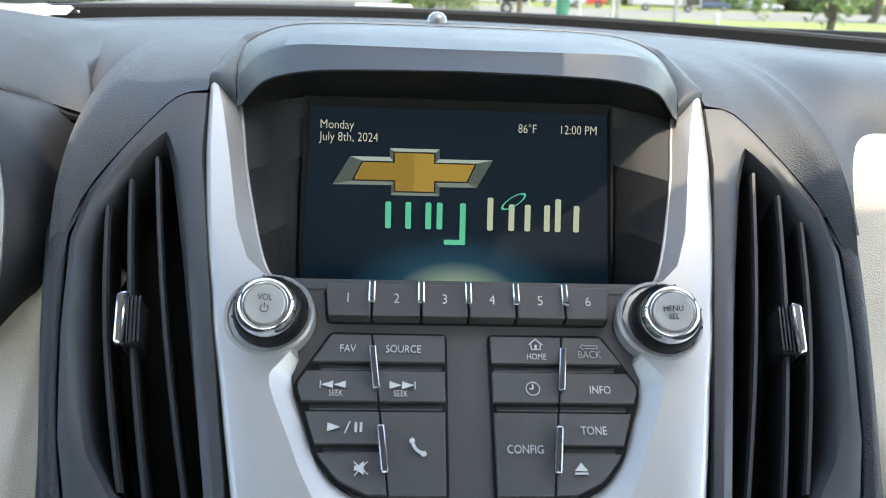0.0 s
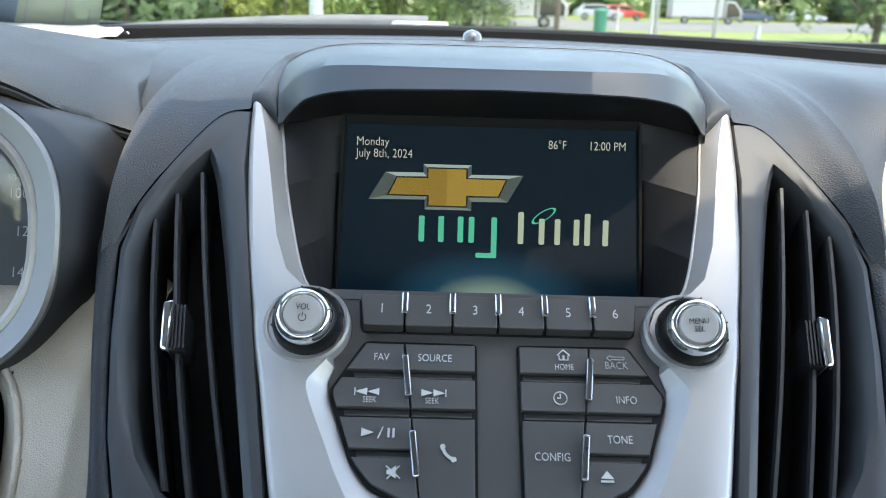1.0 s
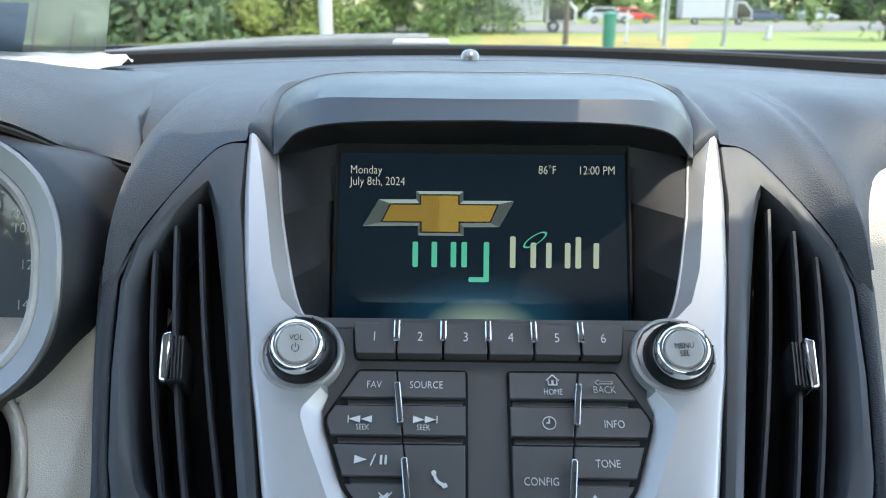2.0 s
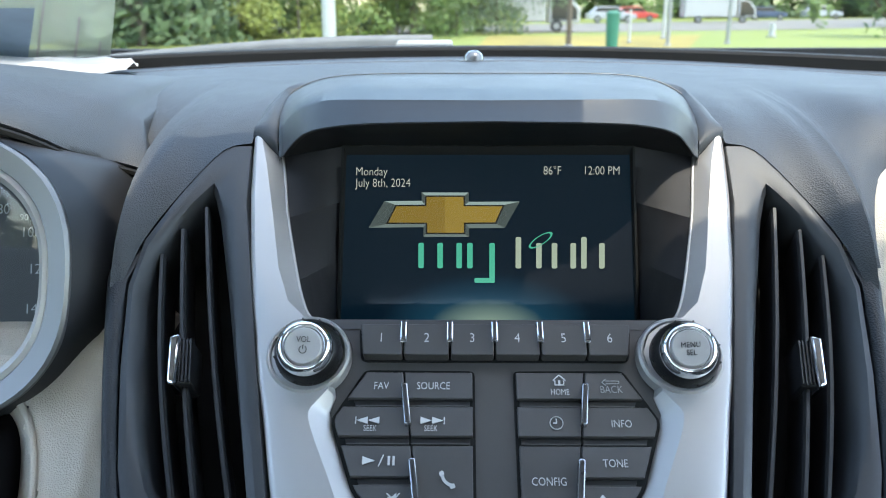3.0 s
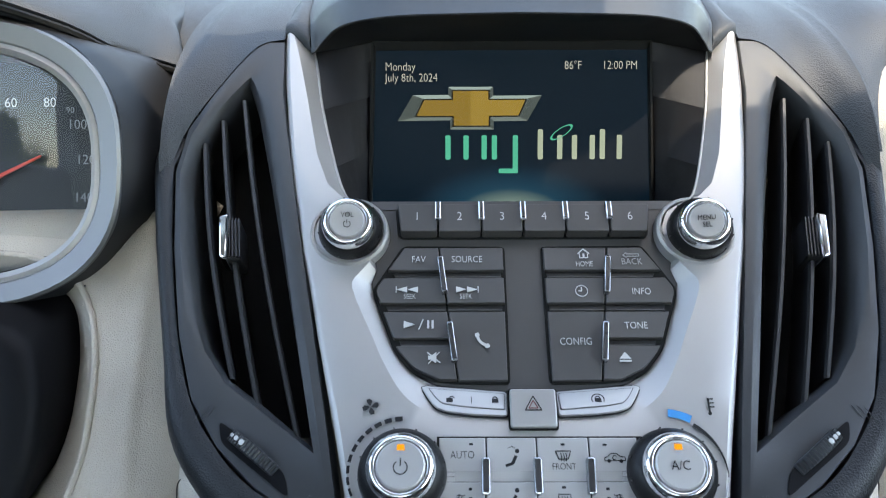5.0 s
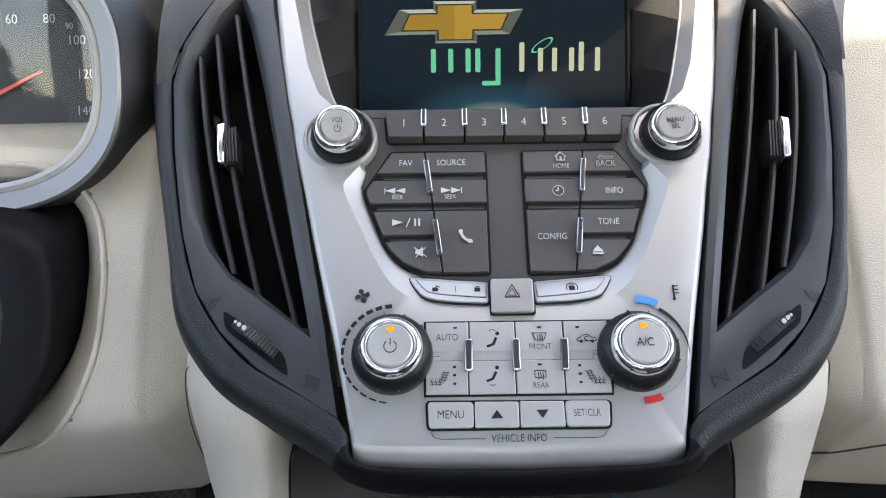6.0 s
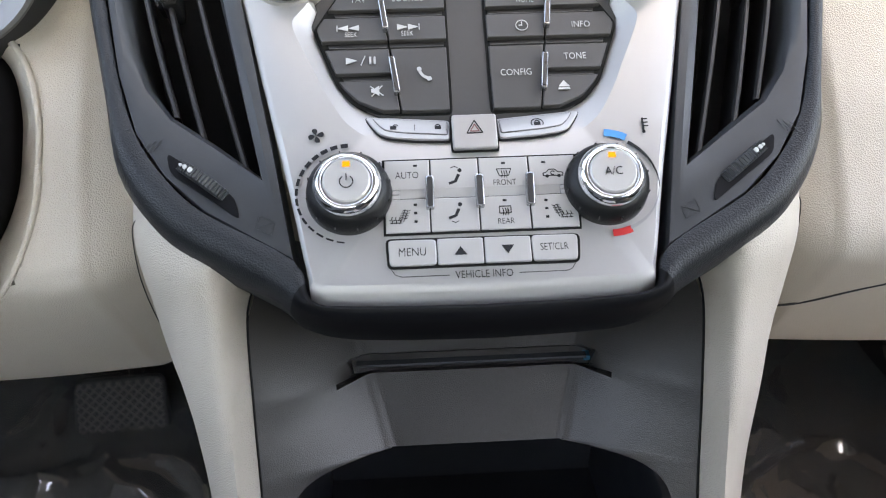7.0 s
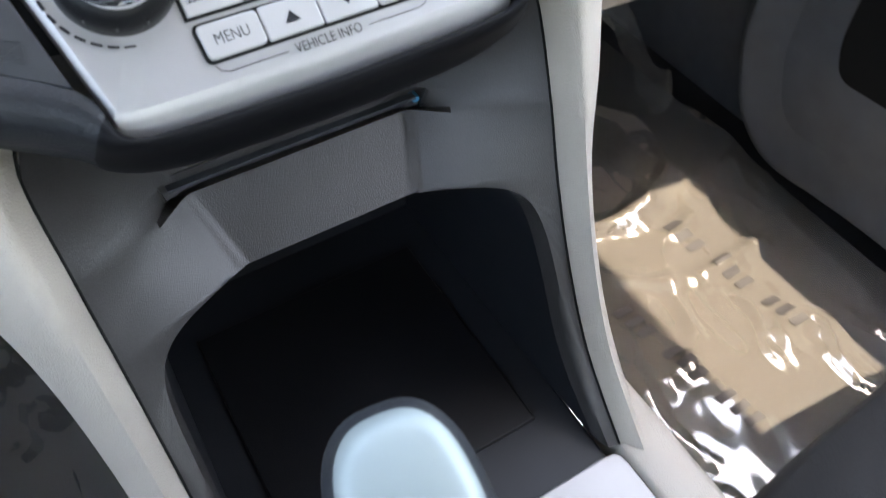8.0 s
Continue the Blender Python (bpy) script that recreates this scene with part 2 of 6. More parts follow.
# ---- centre stack ----
stack = thing("center_stack", (0, -0.02, 0.95), "silver and charcoal car centre console with display, buttons and knobs", "console")

# silver fascia: for each station outer rim, face edge and inner edge
COLLAR = (0.0958, 0.1765)


def collar(a, r):
    return (COLLAR[0] + r * math.cos(radians(a)), COLLAR[1] + r * math.sin(radians(a)))


RIM_UP = [  # outer, face edge, inner edge
    ((0.1452, 0.3290), (0.1400, 0.3235), (0.1275, 0.3170)),
    ((0.1440, 0.3100), (0.1345, 0.3040), (0.1235, 0.2980)),
    ((0.1412, 0.2820), (0.1280, 0.2760), (0.1182, 0.2680)),
    ((0.1345, 0.2340), (0.1178, 0.2290), (0.1075, 0.2250)),
    ((0.1300, 0.2100), (0.1100, 0.2080), (0.1010, 0.2060)),
    ((0.1275, 0.1980), (0.1010, 0.1990), (0.0965, 0.2000)),
]
RIM_LOW = [
    ((0.1185, 0.1560), (0.0840, 0.1572), (0.0803, 0.1555)),
    ((0.1165, 0.1480), (0.0892, 0.1505), (0.0828, 0.1470)),
    ((0.1145, 0.1400), (0.0922, 0.1415), (0.0802, 0.1375)),
    ((0.1085, 0.1130), (0.0800, 0.1130), (0.0707, 0.1132)),
    ((0.1030, 0.0900), (0.0742, 0.1000), (0.0613, 0.0981)),
    ((0.0930, 0.0480), (0.0640, 0.0833), (0.0492, 0.0906)),
    ((0.0835, 0.0040), (0.0505, 0.0735), (0.0400, 0.0885)),
    ((0.0800, -0.0035), (0.0380, 0.0708), (0.0313, 0.0876)),
    ((0.0600, -0.0055), (0.0190, 0.0686), (0.0155, 0.0868)),
    ((0.0000, -0.0065), (0.0000, 0.0680), (0.0000, 0.0865)),
]
RIM_KNOB = [((x, s), collar(a, 0.0190), collar(a, 0.0214)) for x, s, a in ((0.1255, 0.1900, 110), (0.1245, 0.1850, 140), (0.1235, 0.1780, 175), (0.1220, 0.1700, 205), (0.1205, 0.1630, 228))]
RIM = RIM_UP + RIM_KNOB + RIM_LOW


def fascia():
    bm = bmesh.new()
    for m in (1, -1):
        rows = []
        low = list(zip(*[smoothed(col, 4) for col in zip(*RIM[12:])]))
        for o, c, i in list(RIM[:12]) + low:
            oo = Vector(o)
            ins = oo + (Vector(c) - oo).normalized() * 0.0035
            ins1 = oo + (Vector(c) - oo).normalized() * 0.0012
            mid = (ins + Vector(c)) / 2
            foot = max(0.0, min(1.0, (0.006 - o[1]) / 0.010))
            low_ = Vector((0, -0.0085 * foot))
            rows.append([FACE @ Vector((m * p[0], p[1], h)) for p, h in
                         ((oo + low_, -0.016), (oo + low_, -0.0035 - 0.0065 * foot), (oo + low_ * 0.10, -0.0022), (ins1, -0.0010), (ins, 0.0), (mid, 0.0001), (c, 0.0), (i, -0.0075), (i, -0.016))])
        sheet(rows, bm)
    return bm


part("silver_fascia", fascia(), SILVER, stack, "satin silver painted fascia", smooth=24)
for m in (-1, 1):
    lip_line = smoothed([fp(m * i[0], i[1], -0.0072) for _, _, i in RIM_UP], 4)
    part("recess_lip", tube(lip_line, 0.0008, 8), SILVER, stack, "thin bright edge of the display recess")

# charcoal plate that carries the keys
inner = [i for _, _, i in RIM[5:]]
outline = [(x, s) for x, s in inner] + [(-x, s) for x, s in reversed(inner[:-1])]
part("faceplate", on(FACE, prism(outline, -0.014, -0.0065)), PLATE, stack, "charcoal key plate")

# knob collars and the silver base under each radio knob
for m in (1, -1):
    bm = lathe([(0.0222, -0.006), (0.0217, 0.0), (0.0206, 0.0016), (0.0194, 0.0012), (0.0190, 0.0), (0.0190, -0.004)], 44, cap=False)
    bm.transform(Matrix.Translation((m * COLLAR[0], COLLAR[1], 0)))
    part("knob_collar", on(FACE, bm), SILVER, stack)


def knob(centre, axis_s, height, r_base, r_ring, r_cap, label, axis_x=0.0):
    """A turning knob: rubber skirt, chrome ring, silver cap, along a slightly tilted axis."""
    z = Vector((axis_x, axis_s, 1)).normalized()
    x = Vector((1, 0, -axis_x)).normalized()
    y = z.cross(x)
    m = FACE @ Matrix(((x.x, y.x, z.x, centre[0]), (x.y, y.y, z.y, centre[1]), (x.z, y.z, z.z, 0), (0, 0, 0, 1)))
    k = height
    skirt = lathe([(r_base * 0.99, -0.010), (r_base, 0.0), (r_base * 0.985, k * 0.18), (r_base * 0.94, k * 0.40), (r_ring * 1.05, k * 0.57), (r_ring * 0.97, k * 0.62), (0.002, k * 0.62)], 48)
    root = part("knob", on(m, skirt), RUBBER, stack, label, smooth=50)
    part("ring", on(m, lathe([(r_ring * 0.97, k * 0.56), (r_ring * 1.0, k * 0.60), (r_ring * 1.02, k * 0.68), (r_ring * 1.0, k * 0.78), (r_ring * 0.95, k * 0.87), (r_ring * 0.87, k * 0.94), (r_cap * 1.16, k * 0.965), (r_cap * 1.07, k * 0.955), (r_cap * 1.05, k * 0.90)], 60, cap=False)), CHROME, root, "chrome ring", smooth=80)
    part("cap", on(m, lathe([(r_cap * 1.03, k * 0.86), (r_cap, k * 0.96), (r_cap * 0.93, k * 1.0), (r_cap * 0.55, k * 0.993), (0.0008, k * 0.988)], 48)), CAP, root, "silver cap")
    ribs = bmesh.new()
    for i in range(12):
        a = 2 * math.pi * i / 12 + 0.2
        b = box((r_base * 0.962, 0, k * 0.26), (0.0006, 0.0007, k * 0.30), 0.0001)
        b.transform(Matrix.Rotation(a, 4, "Z"))
        join(ribs, b)
    part("ribs", on(m, ribs), RUBBER, root)
    return root, m @ Matrix.Translation((0, 0, k * 0.996))


vol, VM = knob((-0.0950, 0.1765), -0.27, 0.0225, 0.0176, 0.0139, 0.0093, "black radio volume knob with chrome ring", 0.03)
men, MM = knob((0.0972, 0.1760), -0.27, 0.0225, 0.0176, 0.0139, 0.0093, "black radio menu knob with chrome ring", -0.12)
fan, FM_ = knob((-0.0632, 0.0440), 0.0, 0.0180, 0.0212, 0.0160, 0.0113, "large black fan knob with chrome ring")
temp, TM = knob((0.0632, 0.0440), 0.0, 0.0180, 0.0212, 0.0160, 0.0113, "large black temperature knob with chrome ring")


def power_icon(cx, cy, r, w):
    return ring2(cx, cy, r - w / 2, r + w / 2, 125, 415, 20) + [line2((cx, cy + r * 0.2), (cx, cy + r * 1.35), w)]


text("legend", "VOL", 0.0042, (0, 0.0030), DARKPRINT, vol, VM, 0.0003)
part("power_symbol", on(VM, flat(power_icon(0, -0.0020, 0.0018, 0.00035), 0.0003)), DARKPRINT, vol)
text("legend", "MENU", 0.0040, (0, 0.0014), DARKPRINT, men, MM, 0.0003)
text("legend", "SEL", 0.0040, (0, -0.0024), DARKPRINT, men, MM, 0.0003)
part("power_symbol", on(FM_, flat(power_icon(0, -0.0010, 0.0031, 0.0005), 0.0003)), DARKPRINT, fan)
text("legend", "A/C", 0.0062, (0, -0.0005), DARKPRINT, temp, TM, 0.0003)
for m4, root in ((FM_, fan), (TM, temp)):
    part("indicator", on(m4, prism([(-0.0018, 0.0068), (0.0018, 0.0068), (0.0016, 0.0094), (-0.0016, 0.0094)], -0.0003, 0.0003)), AMBER, root, "lit amber light")

# preset keys
DIV = [-0.0700, -0.0467, -0.0226, 0.0006, 0.0242, 0.0484, 0.0720]
part("key_gap", on(FACE, prism(rounded([(-0.0712, 0.1950), (-0.0690, 0.1747), (0.0704, 0.1747), (0.0732, 0.1950)], 0.004, 4), -0.0085, -0.0058)), GAP, stack)
for k in range(6):
    a, b = DIV[k] + 0.0005, DIV[k + 1] - 0.0005
    lo_a, lo_b = a + (0.0022 if k == 0 else 0), b - (0.0026 if k == 5 else 0)
    pts = [(a, 0.1935), (lo_a, 0.1757), (lo_b, 0.1757), (b, 0.1935)]
    pts = rounded(pts, 0.0012, 2)
    key = part("preset_key", on(FACE, prism(pts, -0.010, 0.0012, 0.0006)), PLATE, stack)
    text("legend", str(k + 1), 0.0075, ((a + b) / 2, 0.1852), WHITE, key, h=0.0012)
for d in DIV[1:-1]:
    pts = rounded([(d - 0.0018, 0.1820), (d + 0.0018, 0.1820), (d + 0.0018, 0.1940), (d - 0.0018, 0.1940)], 0.0006, 2)
    bar = part("key_bar", on(FACE, prism(pts, -0.006, 0.0038, 0.0008)), CHROME, stack, "chrome bar between keys")
    pts = [(d - 0.0010, 0.1832), (d + 0.0010, 0.1832), (d + 0.0010, 0.1934), (d - 0.0010, 0.1934)]
    part("inlay", on(FACE, prism(pts, 0.0030, 0.0042, 0.0002)), INLAY, bar)

# key fields left and right
TOPS = {"r1": (0.1683, 0.1535), "r2": (0.1497, 0.1340), "r3": (0.1297, 0.1140), "r4": (0.1104, 0.0915), "tall": (0.1297, 0.0912)}
OUT = [(0.1700, 0.0650), (0.1688, 0.0655), (0.1434, 0.0803), (0.1400, 0.0800), (0.1087, 0.0683), (0.0982, 0.0597), (0.0930, 0.0494), (0.0905, 0.0440)]


def outer_x(s):
    for (s0, x0), (s1, x1) in zip(OUT, OUT[1:]):
        if s1 <= s <= s0:
            return x0 + (x1 - x0) * (s0 - s) / (s0 - s1)
    return OUT[0][1] if s > OUT[0][0] else OUT[-1][1]


def div_x(s):
    return 0.0366 + (s - 0.0918) * 0.1265


def key_outline(row, col):
    s1, s0 = TOPS[row]
    ss = [s1 + (s0 - s1) * i / 6 for i in range(7)]
    if col == "outer":
        near = [(div_x(s) + 0.0004, s) for s in ss]
        far = [(outer_x(s) - 0.0005, s) for s in ss]
    else:
        far = [(div_x(s) - 0.0004, s) for s in ss]
        near = [(0.0111, s) for s in ss]
    if row == "tall":
        near = [(0.0113, s) for s in ss]
    pts = near[:1] + near[-1:] + list(reversed(far))
    if row == "r4":
        pts = [near[0], near[-1]] + [p for p in reversed(far)]
    return pts


for m, keys in ((-1, {("r1", "outer"): "FAV", ("r1", "inner"): "SOURCE", ("r2", "outer"): "seek_back", ("r2", "inner"): "seek_on", ("r3", "outer"): "play", ("r4", "outer"): "mute", ("tall", "inner"): "phone"}),
                (1, {("r1", "inner"): "home", ("r1", "outer"): "back", ("r2", "inner"): "clock", ("r2", "outer"): "INFO", ("r3", "outer"): "TONE", ("r4", "outer"): "eject", ("tall", "inner"): "CONFIG"})):
    # black well under the keys
    well = [(0.0105, 0.0905), (0.0105, 0.1690), (0.0660, 0.1694), (0.0810, 0.1434), (0.0806, 0.1396), (0.0690, 0.1083), (0.0602, 0.0975), (0.0496, 0.0922), (0.0370, 0.0908)]
    part("key_well", on(FACE, prism(rounded(inset([(m * x, s) for x, s in well], -0.0007), 0.003, 3), -0.0085, -0.0058)), GAP, stack)
    for (row, col), what in keys.items():
        pts = [(m * x, s) for x, s in key_outline(row, col)]
        cx, cs = sum(p[0] for p in pts) / len(pts), (TOPS[row][0] + TOPS[row][1]) / 2
        key = part("key", on(FACE, prism(pts, -0.0075, -0.0042, 0.0005, tilt=0.10 if row != "tall" else 0.03)), PLATE, stack)
        if row in ("r1", "r2") or (row == "r3"):
            s0 = TOPS[row][1]
            w = [(m * (div_x(s0) + 0.0006), s0 - 0.0004), (m * (outer_x(s0) - 0.0035), s0 - 0.0004), (m * (outer_x(s0) - 0.0045), s0 - 0.0030), (m * (div_x(s0) + 0.0006), s0 - 0.0030)]
            if col == "inner":
                w = [(m * 0.0125, s0 - 0.0004), (m * (div_x(s0) - 0.0006), s0 - 0.0004), (m * (div_x(s0) - 0.0006), s0 - 0.0030), (m * 0.0125, s0 - 0.0030)]
            # black strip painted in for the shadow under the key's lower edge
            part("ledge_shade", on(FACE, prism(w, -0.0075, -0.0050, 0.0002)), BLACK, key)
            lo = [(w[3][0], w[3][1] - 0.0001), (w[2][0], w[2][1] - 0.0001), (w[2][0], w[2][1] - 0.0007), (w[3][0], w[3][1] - 0.0007)]
            part("lip", on(FACE, prism(lo, -0.0075, -0.0042, 0.0001)), PLATE, key)
        h = -0.0037
        if what in ("FAV", "SOURCE", "INFO", "TONE", "CONFIG"):
            place = {"FAV": (-0.0573, 0.1600), "SOURCE": (-0.0309, 0.1600), "INFO": (0.0619, 0.1404), "TONE": (0.0567, 0.1207), "CONFIG": (0.0246, 0.1118)}[what]
            text("legend", what, 0.0056, place, WHITE, key, h=h + 0.0012, wide=0.8)
        polys, sub = [], ""
        if what == "seek_back":
            x0, s0 = -0.0640, 0.1418
            polys = [line2((x0 - 0.0050, s0 - 0.0018), (x0 - 0.0050, s0 + 0.0018), 0.0005)] + [[(x0 + d, s0), (x0 + d + 0.0055, s0 + 0.0018), (x0 + d + 0.0055, s0 - 0.0018)] for d in (-0.0046, 0.0012)]
            sub = (-0.0617, 0.1376)
        if what == "seek_on":
            x0, s0 = -0.0340, 0.1418
            polys = [line2((x0 + 0.0088, s0 - 0.0018), (x0 + 0.0088, s0 + 0.0018), 0.0005)] + [[(x0 + d, s0 - 0.0018), (x0 + d, s0 + 0.0018), (x0 + d + 0.0055, s0)] for d in (-0.0030, 0.0028)]
            sub = (-0.0318, 0.1376)
        if what == "play":
            x0, s0 = -0.0560, 0.1216
            polys = [[(x0 - 0.0085, s0 - 0.0020), (x0 - 0.0085, s0 + 0.0020), (x0 - 0.0026, s0)], line2((x0 - 0.0006, s0 - 0.0028), (x0 + 0.0016, s0 + 0.0028), 0.0005),
                     line2((x0 + 0.0043, s0 - 0.0022), (x0 + 0.0043, s0 + 0.0022), 0.0011), line2((x0 + 0.0066, s0 - 0.0022), (x0 + 0.0066, s0 + 0.0022), 0.0011)]
        if what == "mute":
            x0, s0 = -0.0488, 0.1032
            polys = [[(x0 - 0.0028, s0 - 0.0010), (x0 - 0.0028, s0 + 0.0010), (x0 - 0.0012, s0 + 0.0010), (x0 + 0.0014, s0 + 0.0030), (x0 + 0.0014, s0 - 0.0030), (x0 - 0.0012, s0 - 0.0010)],
                     line2((x0 - 0.0032, s0 + 0.0028), (x0 + 0.0034, s0 - 0.0028), 0.0005), line2((x0 - 0.0026, s0 - 0.0032), (x0 + 0.0030, s0 + 0.0030), 0.0004)]
        if what == "phone":
            x0, s0 = -0.0240, 0.1120
            polys = ring2(x0 + 0.0035, s0 + 0.0034, 0.0048, 0.0062, 190, 262, 8) + [rounded([(x0 - 0.0030, s0 + 0.0020), (x0 - 0.0008, s0 + 0.0032), (x0 - 0.0018, s0 + 0.0050), (x0 - 0.0036, s0 + 0.0042)], 0.0006, 2),
                    rounded([(x0 + 0.0020, s0 - 0.0038), (x0 + 0.0044, s0 - 0.0030), (x0 + 0.0036, s0 - 0.0010), (x0 + 0.0014, s0 - 0.0020)], 0.0006, 2)]
        if what == "home":
            x0, s0 = 0.0329, 0.1633
            polys = [line2((x0 - 0.0032, s0), (x0, s0 + 0.0030), 0.0005), line2((x0, s0 + 0.0030), (x0 + 0.0032, s0), 0.0005), line2((x0 - 0.0022, s0), (x0 - 0.0022, s0 - 0.0024), 0.0005), line2((x0 + 0.0022, s0), (x0 + 0.0022, s0 - 0.0024), 0.0005),
                     line2((x0 - 0.0024, s0 - 0.0024), (x0 + 0.0024, s0 - 0.0024), 0.0005), line2((x0, s0 - 0.0024), (x0, s0), 0.0010)]
            text("legend", "HOME", 0.0045, (0.0329, 0.1570), WHITE, key, h=h + 0.0012, wide=0.75)
        if what == "back":
            x0, s0 = 0.0585, 0.1624
            polys = [line2((x0 - 0.0042, s0), (x0 - 0.0022, s0 + 0.0016), 0.0003), line2((x0 - 0.0042, s0), (x0 - 0.0022, s0 - 0.0016), 0.0003), line2((x0 - 0.0022, s0 + 0.0007), (x0 + 0.0045, s0 + 0.0007), 0.0003),
                     line2((x0 - 0.0022, s0 - 0.0007), (x0 + 0.0045, s0 - 0.0007), 0.0003), line2((x0 + 0.0045, s0 - 0.0007), (x0 + 0.0045, s0 + 0.0007), 0.0003)]
            text("legend", "BACK", 0.0056, (0.0588, 0.1584), GREYPRINT, key, h=h + 0.0012, wide=0.8)
        if what == "clock":
            x0, s0 = 0.0300, 0.1408
            polys = ring2(x0, s0, 0.0030, 0.0034, 0, 360, 28) + [line2((x0, s0 + 0.0022), (x0, s0), 0.0006), line2((x0 - 0.0016, s0), (x0 + 0.0002, s0), 0.0006)]
        if what == "eject":
            x0, s0 = 0.0490, 0.1030
            polys = [[(x0 - 0.0030, s0 - 0.0006), (x0 + 0.0030, s0 - 0.0006), (x0, s0 + 0.0030)], line2((x0 - 0.0030, s0 - 0.0018), (x0 + 0.0030, s0 - 0.0018), 0.0009)]
        if sub:
            text("legend", "SEEK", 0.0042, sub, WHITE, key, h=h + 0.0014, wide=0.75)
        if polys:
            part("symbol", on(FACE, flat(polys, h + 0.0010, 0.0005)), GREYPRINT if what == "back" else WHITE, key)
    for (x0, s0), (x1, s1) in (((0.0456, 0.1606), (0.0430, 0.1388)), ((0.0406, 0.1220), (0.0380, 0.1004))):
        a, b = (m * x0, s0), (m * x1, s1)
        bar = part("key_bar", on(FACE, prism(rounded(line2(a, b, 0.0034), 0.0010, 3), -0.006, 0.0010, 0.0006)), SMOKED, stack, "upright chrome bar between keys")
        a2, b2 = Vector(a) + (Vector(b) - Vector(a)) * 0.05, Vector(a) + (Vector(b) - Vector(a)) * 0.95
        part("inlay", on(FACE, prism(rounded(line2(a2, b2, 0.0022), 0.0007, 2), 0.0004, 0.0013, 0.0002)), INLAY, bar)

# lock and hazard keys
for m in (-1, 1):
    LOCKM = FACE @ Matrix(((1, 0, 0, 0), (0, 1, 0, 0), (m * 0.050, -0.42, 1, 0.0287), (0, 0, 0, 1)))
    pts = [(m * 0.0118, 0.0858), (m * 0.0124, 0.0714), (m * 0.0300, 0.0720), (m * 0.0420, 0.0735), (m * 0.0476, 0.0757), (m * 0.0520, 0.0822), (m * 0.0550, 0.0880), (m * 0.0526, 0.0889)]
    part("key_gap", on(LOCKM, prism(rounded(inset(pts, -0.0006), 0.0022, 3), -0.004, 0.0009)), DARKPRINT, stack)
    p2 = rounded(pts, 0.0022, 3)
    rim = part("lock_key", on(LOCKM, prism(p2, 0.0, 0.0022, 0.0007)), SILVER, stack, "silver door lock key")
    p3 = [(m * 0.0134, 0.0843), (m * 0.0138, 0.0750), (m * 0.0360, 0.0768), (m * 0.0445, 0.0784), (m * 0.0478, 0.0818), (m * 0.0510, 0.0869)]
    part("pad_joint", on(LOCKM, prism(rounded(inset(p3, -0.0003), 0.001, 2), 0.0018, 0.00235)), JOINT, rim)
    part("pad", on(LOCKM, prism(rounded(p3, 0.001, 2), 0.0018, 0.0029, 0.0003)), SILVER, rim)
    locks = [(-0.0408, 1), (-0.0182, 0)] if m < 0 else [(0.0325, 2)]
    for cx, k in locks:
        s0 = 0.0802
        polys = [[(cx - 0.0016, s0 - 0.0014), (cx + 0.0016, s0 - 0.0014), (cx + 0.0016, s0 + 0.0010), (cx - 0.0016, s0 + 0.0010)]]
        polys += ring2(cx + (0.0012 if k == 1 else 0), s0 + 0.0010, 0.0008, 0.0013, 0, 180, 8)
        if k == 2:
            polys += ring2(cx, s0 + 0.0003, 0.0028, 0.0033, -30, 210, 14)
        part("symbol", on(LOCKM, flat(polys, 0.0029)), DARKPRINT, rim)
    if m < 0:
        part("symbol", on(LOCKM, flat([line2((-0.0300, 0.0780), (-0.0300, 0.0822), 0.0003)], 0.0029)), DARKPRINT, rim)
pts = [(-0.0117, 0.0850), (-0.0117, 0.0651), (0.0117, 0.0651), (0.0117, 0.0850)]
part("key_gap", on(FACE, prism(rounded(inset(pts, -0.0004), 0.0015, 3), -0.004, 0.0010)), GAP, stack)
haz = part("hazard_key", on(FACE, prism(rounded([(-0.0113, 0.0846), (-0.0113, 0.0655), (0.0113, 0.0655), (0.0113, 0.0846)], 0.0016, 4), 0.0, 0.0036, 0.0008)), SILVER, stack, "silver hazard key with warning triangle")
tri = [(-0.0040, 0.0738), (0.0040, 0.0738), (0.0000, 0.0808)]
for k in (1.0, 0.55):
    c = (0, 0.0760)
    t3 = [(c[0] + (x - c[0]) * k, c[1] + (s - c[1]) * k) for x, s in tri]
    part("symbol", on(FACE, flat([line2(t3[i], t3[(i + 1) % 3], 0.0005) for i in range(3)], 0.0036)), mat("faded red print", (0.20, 0.07, 0.07), 0.5, vary=0.05) if k < 1 else DARKPRINT, haz)

